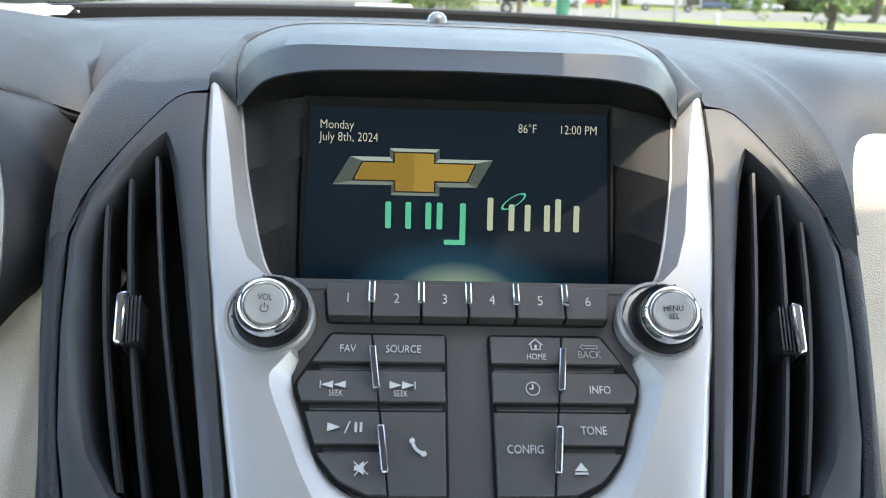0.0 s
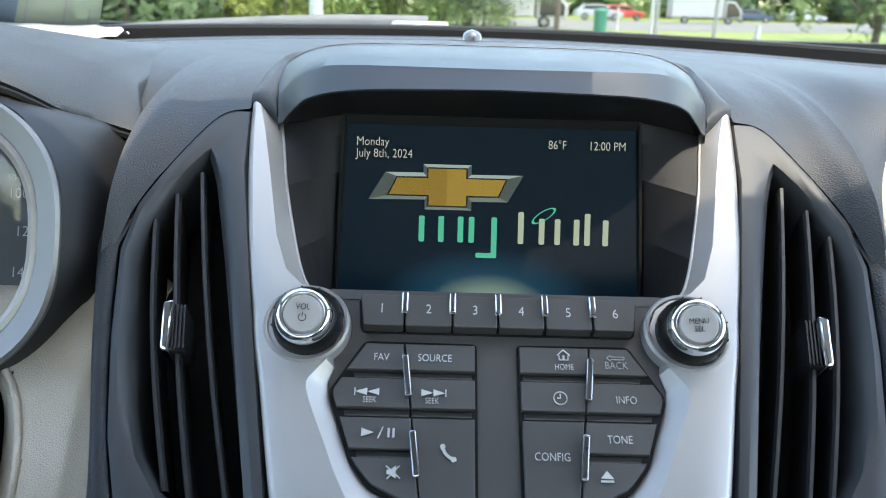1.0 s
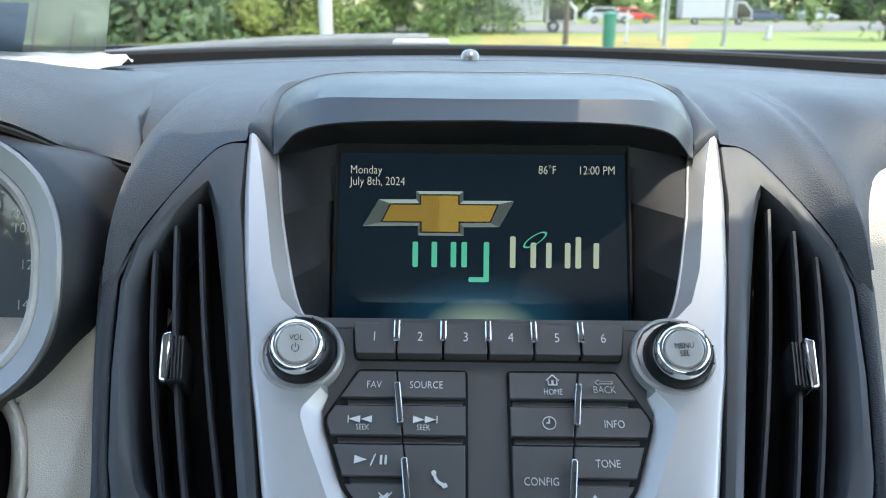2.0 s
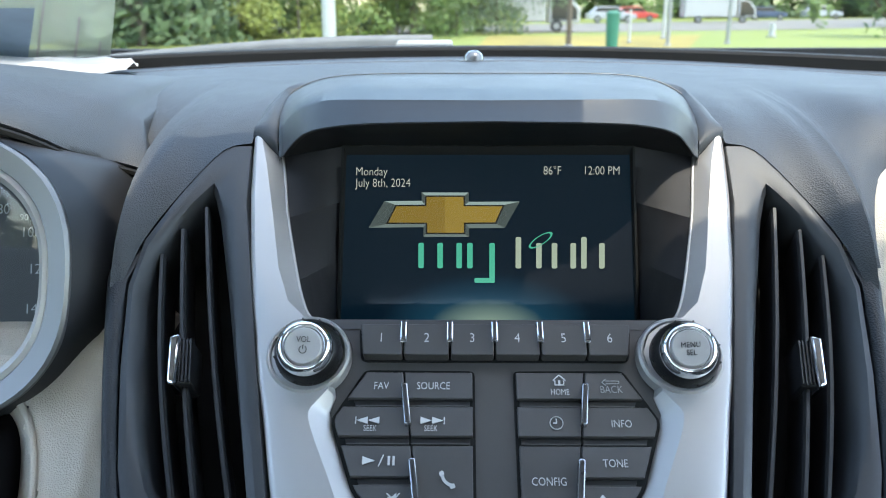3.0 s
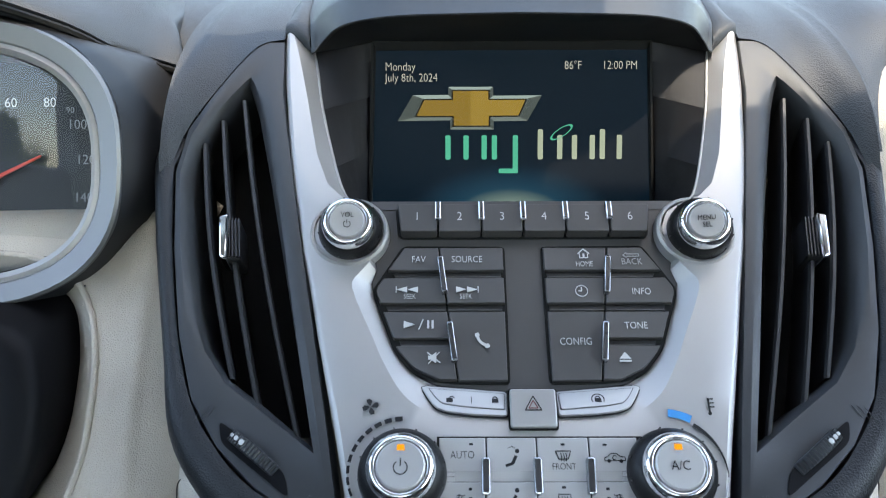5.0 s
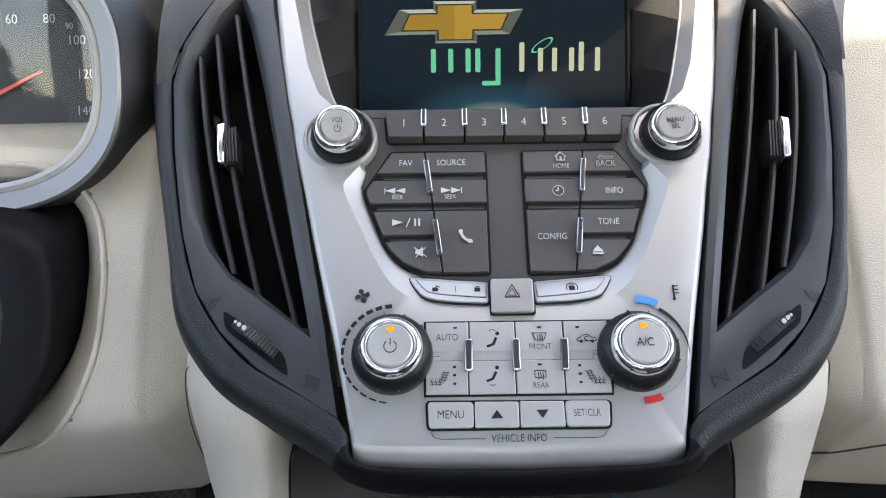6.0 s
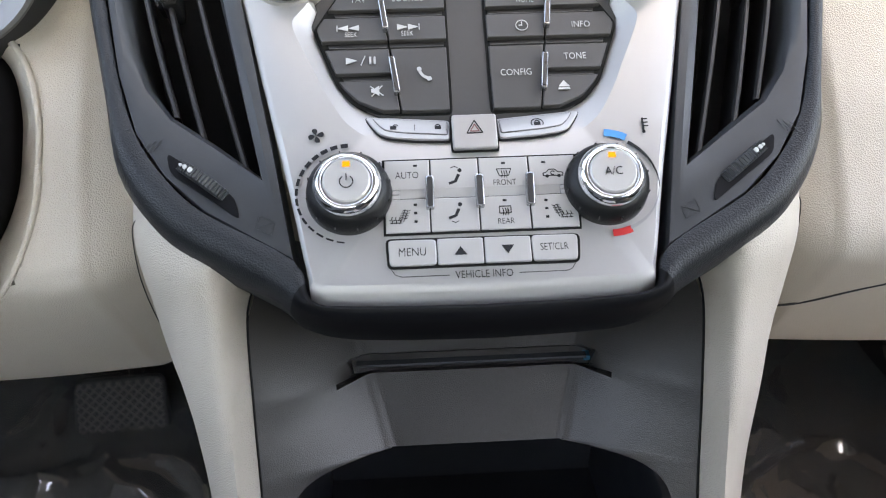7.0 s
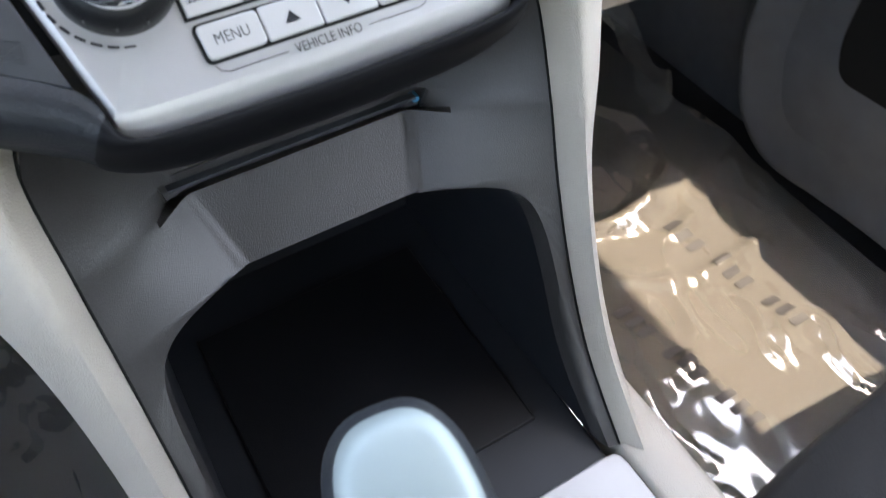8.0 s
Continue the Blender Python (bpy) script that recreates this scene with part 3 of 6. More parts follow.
# climate keys
COLS = [-0.0462, -0.0234, 0.0006, 0.0255, 0.0490]
part("key_gap", on(FACE, prism([(-0.0470, 0.0445), (0.0503, 0.0445), (0.0514, 0.0616), (-0.0470, 0.0616)], -0.004, 0.0009)), GAP, stack)
part("key_gap", on(FACE, prism([(-0.0470, 0.0216), (0.0487, 0.0216), (0.0500, 0.0403), (-0.0470, 0.0403)], -0.004, 0.0009)), GAP, stack)
for k in range(4):
    for r, (s1, s0) in enumerate(((0.0608, 0.0446), (0.0400, 0.0226))):
        shift = 0.0008 if r else 0
        a, b = COLS[k] + 0.00035 - (shift if k else 0), COLS[k + 1] - 0.00035 - shift
        key = part("climate_key", on(FACE, prism([(a, s0), (b, s0), (b, s1), (a, s1)], 0.0, 0.0016, 0.0005)), CAP, stack, "silver climate key")
        c = (a + b) / 2
        h = 0.0016
        polys = []
        if (r, k) == (0, 0):
            text("legend", "AUTO", 0.0052, (c, 0.0525), DARKPRINT, key, h=h, wide=0.8)
            polys = [rounded([(c + 0.0032, 0.0572), (c + 0.0052, 0.0572), (c + 0.0052, 0.0582), (c + 0.0032, 0.0582)], 0.0002, 1)]
        if k == 1:
            s2 = 0.0500 if r == 0 else 0.0318
            polys = [line2((c - 0.0030, s2 - 0.0026), (c + 0.0004, s2 - 0.0014), 0.0013), line2((c + 0.0002, s2 - 0.0016), (c + 0.0020, s2 + 0.0022), 0.0015)] + [[(c + 0.0026 + 0.0011 * math.cos(a), s2 + 0.0044 + 0.0011 * math.sin(a)) for a in [i * math.pi / 4 for i in range(8)]]]
            sg = 1 if r == 0 else -1
            e = s2 + (0.0066 if r == 0 else -0.0050)
            polys += [line2((c - 0.0018, e - sg * 0.0008), (c, e), 0.0003), line2((c, e), (c + 0.0018, e - sg * 0.0008), 0.0003)]
        if k == 2:
            text("legend", "FRONT" if r == 0 else "REAR", 0.0044, (c, 0.0470 if r == 0 else 0.0266), DARKPRINT, key, h=h, wide=0.8)
            s2 = 0.0522 if r == 0 else 0.0322
            if r == 0:
                fr_ = [(c - 0.0036, s2 + 0.0022), (c + 0.0036, s2 + 0.0022), (c + 0.0022, s2 - 0.0016), (c - 0.0022, s2 - 0.0016)]
            else:
                fr_ = [(c - 0.0028, s2 + 0.0022), (c + 0.0028, s2 + 0.0022), (c + 0.0028, s2 - 0.0014), (c - 0.0028, s2 - 0.0014)]
            polys = [line2(fr_[i], fr_[(i + 1) % 4], 0.0004) for i in range(4)]
            for d in (-0.0012, 0, 0.0012):
                polys += [line2((c + d, s2 - 0.0026), (c + d + 0.0004, s2 - 0.0008), 0.0004), line2((c + d + 0.0004, s2 - 0.0008), (c + d, s2 + 0.0012), 0.0004)]
            polys += [rounded([(c - 0.0010, s2 + 0.0048), (c + 0.0010, s2 + 0.0048), (c + 0.0010, s2 + 0.0058), (c - 0.0010, s2 + 0.0058)], 0.0002, 1)]
        if (r, k) == (0, 3):
            s2 = 0.0510
            car = [(c - 0.0048, s2 - 0.0012), (c + 0.0050, s2 - 0.0012), (c + 0.0050, s2 + 0.0004), (c + 0.0026, s2 + 0.0008), (c + 0.0010, s2 + 0.0022), (c - 0.0016, s2 + 0.0022), (c - 0.0034, s2 + 0.0006), (c - 0.0048, s2 + 0.0002)]
            polys = [line2(car[i], car[(i + 1) % 8], 0.0004) for i in range(8)] + ring2(c, s2 + 0.0002, 0.0008, 0.0012, 30, 300, 8) + ring2(c - 0.0028, s2 - 0.0014, 0.0, 0.0009, 0, 360, 8) + ring2(c + 0.0030, s2 - 0.0014, 0.0, 0.0009, 0, 360, 8)
            polys += [rounded([(c - 0.0052, 0.0568), (c - 0.0032, 0.0568), (c - 0.0032, 0.0578), (c - 0.0052, 0.0578)], 0.0002, 1)]
        if r == 1 and k in (0, 3):
            sg = 1 if k == 0 else -1
            x0, s2 = c - sg * 0.0077, 0.0284
            strokes = [[(-0.0010, 0.0006), (0.0048, 0.0006)], [(-0.0008, -0.0008), (0.0050, -0.0008)], [(0.0044, -0.0002), (0.0066, 0.0060)], [(0.0056, -0.0004), (0.0079, 0.0056)]]
            strokes += [[(0.0019 * j, -0.0012), (0.0019 * j + 0.0004, 0), (0.0019 * j - 0.0002, 0.0012), (0.0019 * j + 0.0003, 0.0024)] for j in range(3)]
            strokes += [[(0.0037 + 0.0005 * j, 0.0014 + 0.0013 * j), (0.0050 + 0.0005 * j, 0.0020 + 0.0013 * j), (0.0064 + 0.0005 * j, 0.0013 + 0.0013 * j), (0.0076 + 0.0005 * j, 0.0018 + 0.0013 * j)] for j in range(4)]
            polys = [line2((x0 + sg * p[0], s2 + p[1]), (x0 + sg * q[0], s2 + q[1]), 0.00034) for st in strokes for p, q in zip(st, st[1:])]
            for d in (0.0368, 0.0325, 0.0281):
                polys += [rounded([(c + sg * 0.0031, d - 0.0006), (c + sg * 0.0047, d - 0.0006), (c + sg * 0.0047, d + 0.0006), (c + sg * 0.0031, d + 0.0006)], 0.0002, 1)]
        if polys:
            part("symbol", on(FACE, flat(polys, h)), DARKPRINT, key)
rows = [[(x, s_, h) for s_, h in ((0.0449, 0.0017), (0.0446, 0.0016), (0.0416, 0.0007), (0.0404, 0.0006), (0.0402, 0.0014))] for x in (-0.0386, -0.0380, 0.0, 0.0395, 0.0401)]
part("key_rib", on(FACE, sheet(rows)), CAP, stack, "recessed silver groove between the rows")
for a, b in ((-0.0462, -0.0387), (0.0402, 0.0484)):
    for s1, s0 in ((0.0445, 0.0426), (0.0422, 0.0401)):
        part("key_end", on(FACE, prism([(a, s0), (b, s0), (b, s1), (a, s1)], 0.0, 0.0015, 0.0002)), CAP, stack)
for d, e in ((-0.0238, -0.0241), (0.0004, 0.0003), (0.0254, 0.0248)):
    bar = part("key_bar", on(FACE, prism(rounded(line2((d, 0.0508), (e, 0.0338), 0.0042), 0.0012, 3), 0.0, 0.0052, 0.0007)), SMOKED, stack, "upright chrome bar between keys")
    part("inlay", on(FACE, prism(rounded(line2((d, 0.0501), (e, 0.0345), 0.0029), 0.0009, 2), 0.0045, 0.0055, 0.0002)), INLAY, bar)
# trip computer keys
R2 = [(-0.0464, 0.0198), (-0.0457, 0.0046), (0.0462, 0.0046), (0.0474, 0.0192)]
part("key_gap", on(FACE, prism(rounded(R2, 0.003, 4), -0.004, 0.0009)), GAP, stack)
C2 = [-0.0454, -0.0219, 0.0006, 0.0234, 0.0462]
for k in range(4):
    a, b = C2[k] + 0.0003, C2[k + 1] - 0.0003
    pts = [(a, 0.0188), (a + (0.0006 if k == 0 else 0), 0.0057), (b - (0.0008 if k == 3 else 0), 0.0057), (b, 0.0186)]
    key = part("trip_key", on(FACE, prism(rounded(pts, 0.0022 if k in (0, 3) else 0.0011, 3), 0.0, 0.0022, 0.0006)), CAP, stack, "silver trip computer key")
    c, h = (a + b) / 2, 0.0022
    if k == 0:
        text("legend", "MENU", 0.0060, (c, 0.0122), DARKPRINT, key, h=h, wide=0.82)
    elif k == 3:
        text("legend", "SET/CLR", 0.0052, (c - 0.0006, 0.0124), DARKPRINT, key, h=h, wide=0.72)
    else:
        sg = 1 if k == 1 else -1
        part("symbol", on(FACE, flat([[(c - 0.0030, 0.0122 - sg * 0.0020), (c + 0.0030, 0.0122 - sg * 0.0020), (c, 0.0122 + sg * 0.0022)]], h)), DARKPRINT, key)
text("legend", "VEHICLE INFO", 0.0054, (0, 0.0005), DARKPRINT, stack, h=0.0010, wide=0.80)
for sg in (-1, 1):
    polys = [line2((sg * 0.0166, 0.0005), (sg * 0.0390, 0.0005), 0.0003), line2((sg * 0.0390, 0.0005), (sg * 0.0420, 0.0015), 0.0003), line2((sg * 0.0420, 0.0015), (sg * 0.0436, 0.0040), 0.0003)]
    part("legend_rule", on(FACE, flat(polys, 0.0010)), DARKPRINT, stack)

# scales round the climate knobs
for i in range(15):
    a = 91 + i * (268 - 91) / 15
    w = 0.0022 - 0.0015 * i / 14
    part("scale_tick", on(FACE, flat(ring2(-0.0632, 0.0450, 0.0265 - w, 0.0265, a, a + 8.2, 4), 0.0008)), DARKPRINT, stack)
fan_mark = bmesh.new()
for q in range(4):
    a = q * 90 + 20
    cx, cs = -0.0795, 0.0765
    blade = [(0.0004, 0), (0.0016, -36), (0.0030, -34), (0.0040, -14), (0.0041, 10), (0.0030, 22), (0.0014, 22)]
    flat([[(cx + r_ * math.cos(radians(a + d)), cs + r_ * math.sin(radians(a + d))) for r_, d in blade]], 0.0008, bm=fan_mark)
part("fan_symbol", on(FACE, fan_mark), DARKPRINT, stack)
part("cold_mark", on(FACE, flat(ring2(0.0632, 0.0450, 0.0262, 0.0300, 62, 85, 6), 0.0008)), BLUE, stack)
part("hot_mark", on(FACE, flat(ring2(0.0632, 0.0450, 0.0246, 0.0282, 271, 292, 6), 0.0008)), RED, stack)
polys = []
for i in range(14):
    a = 58 - i * 4.6
    polys += ring2(0.0632, 0.0450, 0.0270 - 0.0016 * (1 - i / 14) - 0.0002, 0.0270, a - 4.6, a, 2)
part("temperature_scale", on(FACE, flat(polys, 0.0008)), DARKPRINT, stack)
polys = []
for i in range(13):
    a = -9 - i * 4.6
    polys += ring2(0.0632, 0.0450, 0.0266 - 0.0003 - 0.0016 * i / 13, 0.0266, a - 4.6, a, 2)
part("temperature_scale", on(FACE, flat(polys, 0.0008)), GREYPRINT, stack)
cx, cs = 0.0862, 0.0762
part("thermometer_symbol", on(FACE, flat([line2((cx, cs - 0.0034), (cx, cs + 0.0044), 0.0009)] + [line2((cx, cs + d), (cx + 0.0026, cs + d), 0.0006) for d in (-0.0002, 0.0018, 0.0038)] + ring2(cx, cs - 0.0034, 0, 0.0009, 0, 360, 8), 0.0008)), DARKPRINT, stack)

# ---- display recess ----
EDGE = [(0.1275, 0.3170), (0.1235, 0.2980), (0.1182, 0.2680), (0.1075, 0.2250), (0.1010, 0.2060), (0.0965, 0.2000)]
SIDE = [(0.0885, 0.1120), (0.0890, 0.0980), (0.0900, 0.0760), (0.0918, 0.0400), (0.0925, 0.0150), (0.0930, -0.0100)]
for m in (-1, 1):
    rows = []
    for (x, s), (x2, u) in zip(EDGE, SIDE):
        a, b = fp(m * x, s, -0.0075), dp(m * x2, u)
        rows.append([fp(m * (x + 0.001), s, -0.016), a] + [a.lerp(b, k / 4) for k in (1, 2, 3)] + [b, dp(m * (x2 - 0.004), u, 0.0)])
    part("recess_wall", sheet(rows), RECESS, stack, "dark speckled wall of the display recess")
rows = [[fp(x, 0.1940, -0.006) for x in (-0.0965, -0.05, 0, 0.05, 0.0965)], [dp(x, 0.0, 0.040) for x in (-0.093, -0.05, 0, 0.05, 0.093)], [dp(x, -0.012, 0.0) for x in (-0.093, -0.05, 0, 0.05, 0.093)]]
part("recess_floor", sheet(rows), BLACK, stack)

# display
SCREEN = bpy.data.materials.new("display glass")
SCREEN.use_nodes = True
n_, l_ = SCREEN.node_tree.nodes, SCREEN.node_tree.links
pr = n_["Principled BSDF"]
pr.inputs["Base Color"].default_value, pr.inputs["Roughness"].default_value = (0.012, 0.013, 0.015, 1), 0.07
pr.inputs["Specular IOR Level"].default_value = 0.18
co_ = n_.new("ShaderNodeTexCoord")
mp = n_.new("ShaderNodeMapping")
mp.inputs["Location"].default_value, mp.inputs["Scale"].default_value = (0.0, 0.0, -1.016 * 30), (15.0, 0.0, 30.0)
gr = n_.new("ShaderNodeTexGradient")
gr.gradient_type = "SPHERICAL"
l_.new(co_.outputs["Object"], mp.inputs["Vector"])
l_.new(mp.outputs[0], gr.inputs[0])
cr = n_.new("ShaderNodeValToRGB")
cr.color_ramp.elements[0].position, cr.color_ramp.elements[0].color = 0.0, (0.0000, 0.0006, 0.0015, 1)
cr.color_ramp.elements[1].position, cr.color_ramp.elements[1].color = 1.0, (0.034, 0.050, 0.044, 1)
e_ = cr.color_ramp.elements.new(0.45)
e_.color = (0.0005, 0.0048, 0.0095, 1)
l_.new(gr.outputs["Fac"], cr.inputs[0])
l_.new(cr.outputs[0], pr.inputs["Emission Color"])
pr.inputs["Emission Strength"].default_value = 1.0
GOLD = glow("gold picture", (0.29, 0.205, 0.038), 0.12)
STEEL = glow("steel picture", (0.26, 0.36, 0.38), 0.13)
TEAL = glow("teal picture", (0.05, 0.42, 0.30), 0.13)
CREAM = glow("cream picture", (0.36, 0.45, 0.38), 0.12)
LETTER = glow("grey lettering", (0.44, 0.48, 0.47), 0.12)
screen = part("display", on(DISP, prism([(-0.0925, -0.011), (0.0925, -0.011), (0.0895, 0.1090), (-0.0895, 0.1090)], -0.006, 0.0006)), SCREEN, stack, "lit navigation display with a start picture")
frame_o = [(-0.0930, -0.012), (0.0930, -0.012), (0.0895, 0.1110), (-0.0895, 0.1110)]
frame_i = [(-0.0905, -0.008), (0.0905, -0.008), (0.0868, 0.1048), (-0.0868, 0.1048)]
rows = [[(x, s, 0.0) for x, s in frame_o], [(x, s, 0.0030) for x, s in frame_o], [(x, s, 0.0030) for x, s in inset(frame_o, 0.0015)], [(x, s, 0.0008) for x, s in frame_i]]
part("display_frame", on(DISP, sheet(rows, closed=True)), GAP, screen)
text("day", "Monday", 0.0075, (-0.0812, 0.0944), LETTER, screen, DISP, 0.0010, 0.82, align="LEFT")
text("date", "July 8th, 2024", 0.0075, (-0.0812, 0.0874), LETTER, screen, DISP, 0.0010, 0.82, align="LEFT")
text("temperature", "86°F", 0.0075, (0.0340, 0.0950), LETTER, screen, DISP, 0.0010, 0.80, align="LEFT")
text("clock", "12:00 PM", 0.0075, (0.0811, 0.0950), LETTER, screen, DISP, 0.0010, 0.80, align="RIGHT")
bow = [(-0.0732, 0.0600), (-0.0634, 0.0764), (-0.0405, 0.0766), (-0.0406, 0.0817), (-0.0116, 0.0817), (-0.0116, 0.0760), (0.0197, 0.0762), (0.0105, 0.0600), (-0.0112, 0.0598), (-0.0112, 0.0545), (-0.0394, 0.0545), (-0.0394, 0.0604)]
GOLD_LOW = glow("dark gold picture", (0.25, 0.17, 0.028), 0.11)
INKY = glow("dark picture edge", (0.02, 0.02, 0.015), 0.05)
core = [(-0.0610, 0.0632), (-0.0560, 0.0732), (-0.0375, 0.0734), (-0.0375, 0.0790), (-0.0148, 0.0790), (-0.0148, 0.0732), (0.0090, 0.0732), (0.0046, 0.0634), (-0.0145, 0.0632), (-0.0145, 0.0570), (-0.0370, 0.0570), (-0.0370, 0.0632)]
# bevelled metal border of the picture: facets by the way that they face
facets = {"bright": (STEEL, []), "mid": (glow("mid steel picture", (0.20, 0.27, 0.28), 0.085), []), "dull": (glow("dull steel picture", (0.13, 0.18, 0.19), 0.055), [])}
lip_ = inset(core, -0.0009)
for k in range(12):
    a, b, c, d = bow[k], bow[(k + 1) % 12], lip_[(k + 1) % 12], lip_[k]
    dx, du = b[0] - a[0], b[1] - a[1]
    key_ = "bright" if dx > abs(du) else "mid" if -dx > abs(du) else "dull"
    facets[key_][1].append([a, b, c, d])
for paint, polys in facets.values():
    for poly in polys:
        part("emblem_facet", on(DISP, flat([poly], 0.0008, 0.0006)), paint, screen)
part("emblem_edge", on(DISP, prism(lip_, 0.0008, 0.0012)), INKY, screen)
part("emblem_core", on(DISP, flat([[(-0.0610, 0.0632), (-0.0560, 0.0732), (-0.0262, 0.0733), (-0.0262, 0.0632)], [(-0.0375, 0.0733), (-0.0375, 0.0790), (-0.0262, 0.0790), (-0.0262, 0.0733)], [(-0.0370, 0.0570), (-0.0370, 0.0632), (-0.0262, 0.0632), (-0.0262, 0.0570)]], 0.0012, 0.0004)), GOLD_LOW, screen)
part("emblem_core", on(DISP, flat([[(0.0046, 0.0634), (0.0090, 0.0732), (-0.0262, 0.0733), (-0.0262, 0.0632)], [(-0.0148, 0.0733), (-0.0148, 0.0790), (-0.0262, 0.0790), (-0.0262, 0.0733)], [(-0.0145, 0.0570), (-0.0145, 0.0632), (-0.0262, 0.0632), (-0.0262, 0.0570)]], 0.0012, 0.0004)), GOLD, screen)

u0, u1 = 0.0352, 0.0508
for x, lo, hi, paint in ((-0.0408, u0, u1, TEAL), (-0.0291, u0, u1, TEAL), (-0.0174, u0, u1, TEAL), (-0.0108, u0, u1, TEAL), (0.0028, 0.0278, u1, TEAL), (0.0189, u0, 0.0545, CREAM), (0.0315, u0, u1, CREAM), (0.0410, u0, u1, CREAM), (0.0525, u0, u1, CREAM), (0.0590, u0, 0.0545, CREAM), (0.0700, u0, u1, CREAM)):
    part("picture_bar", on(DISP, flat([rounded(line2((x, lo), (x, hi), 0.0034), 0.0009, 2)], 0.0008, 0.0003)), paint, screen)
part("picture_bar", on(DISP, flat([rounded(line2((-0.0080, 0.0278), (0.0045, 0.0278), 0.0030), 0.0008, 2)], 0.0012, 0.0003)), TEAL, screen)
# thin slanted loop over the bars
loop = []
for k in range(24):
    a, b = 2 * math.pi * k / 24, 2 * math.pi * (k + 1) / 24
    q = [(0.0085 * r_ * math.cos(t), 0.0028 * r_ * math.sin(t)) for t, r_ in ((a, 0.82), (b, 0.82), (b, 1.0), (a, 1.0))]
    loop.append([(0.0325 + x * 0.84 - y * 0.54, 0.0525 + x * 0.54 + y * 0.84) for x, y in q])
part("swoosh", on(DISP, flat(loop, 0.0012)), TEAL, screen)

# ---- display visor ----
LIP = [(0.1252, 0.1310, 1.1180), (0.1190, 0.1250, 1.1250), (0.1085, 0.1140, 1.1338), (0.0925, 0.1025, 1.1393), (0.0650, 0.0920, 1.1430), (0.0, 0.0865, 1.1448)]
visor = thing("display_visor", (0, 0.14, 1.12), "dark grey moulded visor over the console display", "visor")
half = smoothed(LIP, 6)
full = [Vector((-p.x, p.y, p.z)) for p in half] + [p for p in reversed(half[:-1])]
rows = []
for p in full:
    k = min(1, abs(p.x) / 0.1252)
    e, f_ = k ** 9, k ** 4
    crease = Vector((p.x * 1.012, p.y + 0.0150 - 0.004 * e, 1.1545 - 0.018 * e - 0.0012 * f_))
    back = Vector((p.x * 1.085, 0.206 - 0.010 * e, 1.1612 - 0.0035 * f_ - 0.0120 * e))
    under = p + Vector((-p.x * 0.015, 0.006, -0.0005))
    deep = dp(p.x * 0.72, 0.1100, 0.0005)
    up = Vector((0, 0, 0.0012))
    rows.append([deep, under.lerp(deep, 0.4), under, p, p + Vector((0, -0.0004, 0.0010)), p.lerp(crease, 0.5) + Vector((0, -0.0006, 0)), crease - Vector((0, 0.0008, 0.0010)), crease + Vector((0, 0.0012, 0.0006)),
                 crease.lerp(back, 0.35) + up, crease.lerp(back, 0.75) + up, back, back + Vector((0, 0.0012, -0.0002)), back + Vector((0, 0.0026, -0.0030)), back + Vector((0, 0.004, -0.022))])
drop = [[q + Vector((0.0025 * (1 if q.x > 0 else -1), 0.001, -0.0015)) for q in rows[k]] for k in (0, -1)]
foot_ = [[q + Vector((0.0030 * (1 if q.x > 0 else -1), 0.004, -0.034)) for q in rows[k]] for k in (0, -1)]
shell = [r[3:] for r in [foot_[0], drop[0]] + rows + [drop[1], foot_[1]]]
part("visor_shell", sheet(shell), HARD, visor, smooth=32)
# added pale line: paints the sun glint along the visor's rear edge
part("edge_glint", tube([r[10] + Vector((0, -0.0006, 0.0010)) for r in rows[3:-3]], 0.0004, 6), mat("pale glint colour", (0.075, 0.078, 0.08), 0.45), visor, "thin pale rear edge")
part("visor_lining", sheet([r[:4] for r in rows]), BLACK, visor)
for m in (-1, 1):
    secs = [(fp(0.1285, 0.3110, -0.010), fp(0.1285, 0.3120, -0.0050), fp(0.1375, 0.3190, -0.0040), fp(0.1462, 0.3230, -0.0040)),
            (fp(0.1292, 0.3185, 0.0), fp(0.1292, 0.3190, 0.0008), fp(0.1375, 0.3260, 0.0022), fp(0.1455, 0.3310, 0.0008)),
            ((0.1290, 0.158, 1.120), (0.1292, 0.158, 1.134), (0.1370, 0.160, 1.1405), (0.1450, 0.163, 1.1370)),
            ((0.1305, 0.183, 1.125), (0.1308, 0.183, 1.141), (0.1375, 0.187, 1.1470), (0.1450, 0.192, 1.1430)),
            ((0.1310, 0.206, 1.130), (0.1310, 0.207, 1.1465), (0.1345, 0.216, 1.1530), (0.1400, 0.225, 1.1475)),
            ((0.1050, 0.214, 1.140), (0.1050, 0.214, 1.1530), (0.1080, 0.230, 1.1560), (0.1120, 0.246, 1.1500)),
            ((0.0500, 0.214, 1.140), (0.0500, 0.214, 1.1545), (0.0500, 0.230, 1.1560), (0.0500, 0.250, 1.1500))]
    secs.append([(0.0, q[1], q[2]) for q in secs[-1]])
    secs = [[*s_, (s_[3][0] + 0.0035, s_[3][1] + 0.002, s_[3][2] - 0.0165)] for s_ in secs]
    cols = [smoothed([Vector((m * q[0], q[1], q[2])) for q in c], 6) for c in zip(*secs)]
    rows2 = [list(r) for r in zip(*cols)]
    rows2 = [[a, b, b.lerp(c, 0.5) + Vector((0, 0, 0.0012)), c, c.lerp(d, 0.5) + Vector((0, 0, 0.0010)), d, e] for a, b, c, d, e in rows2]
    part("visor_cheek", sheet(rows2), SOFT, visor, smooth=45)
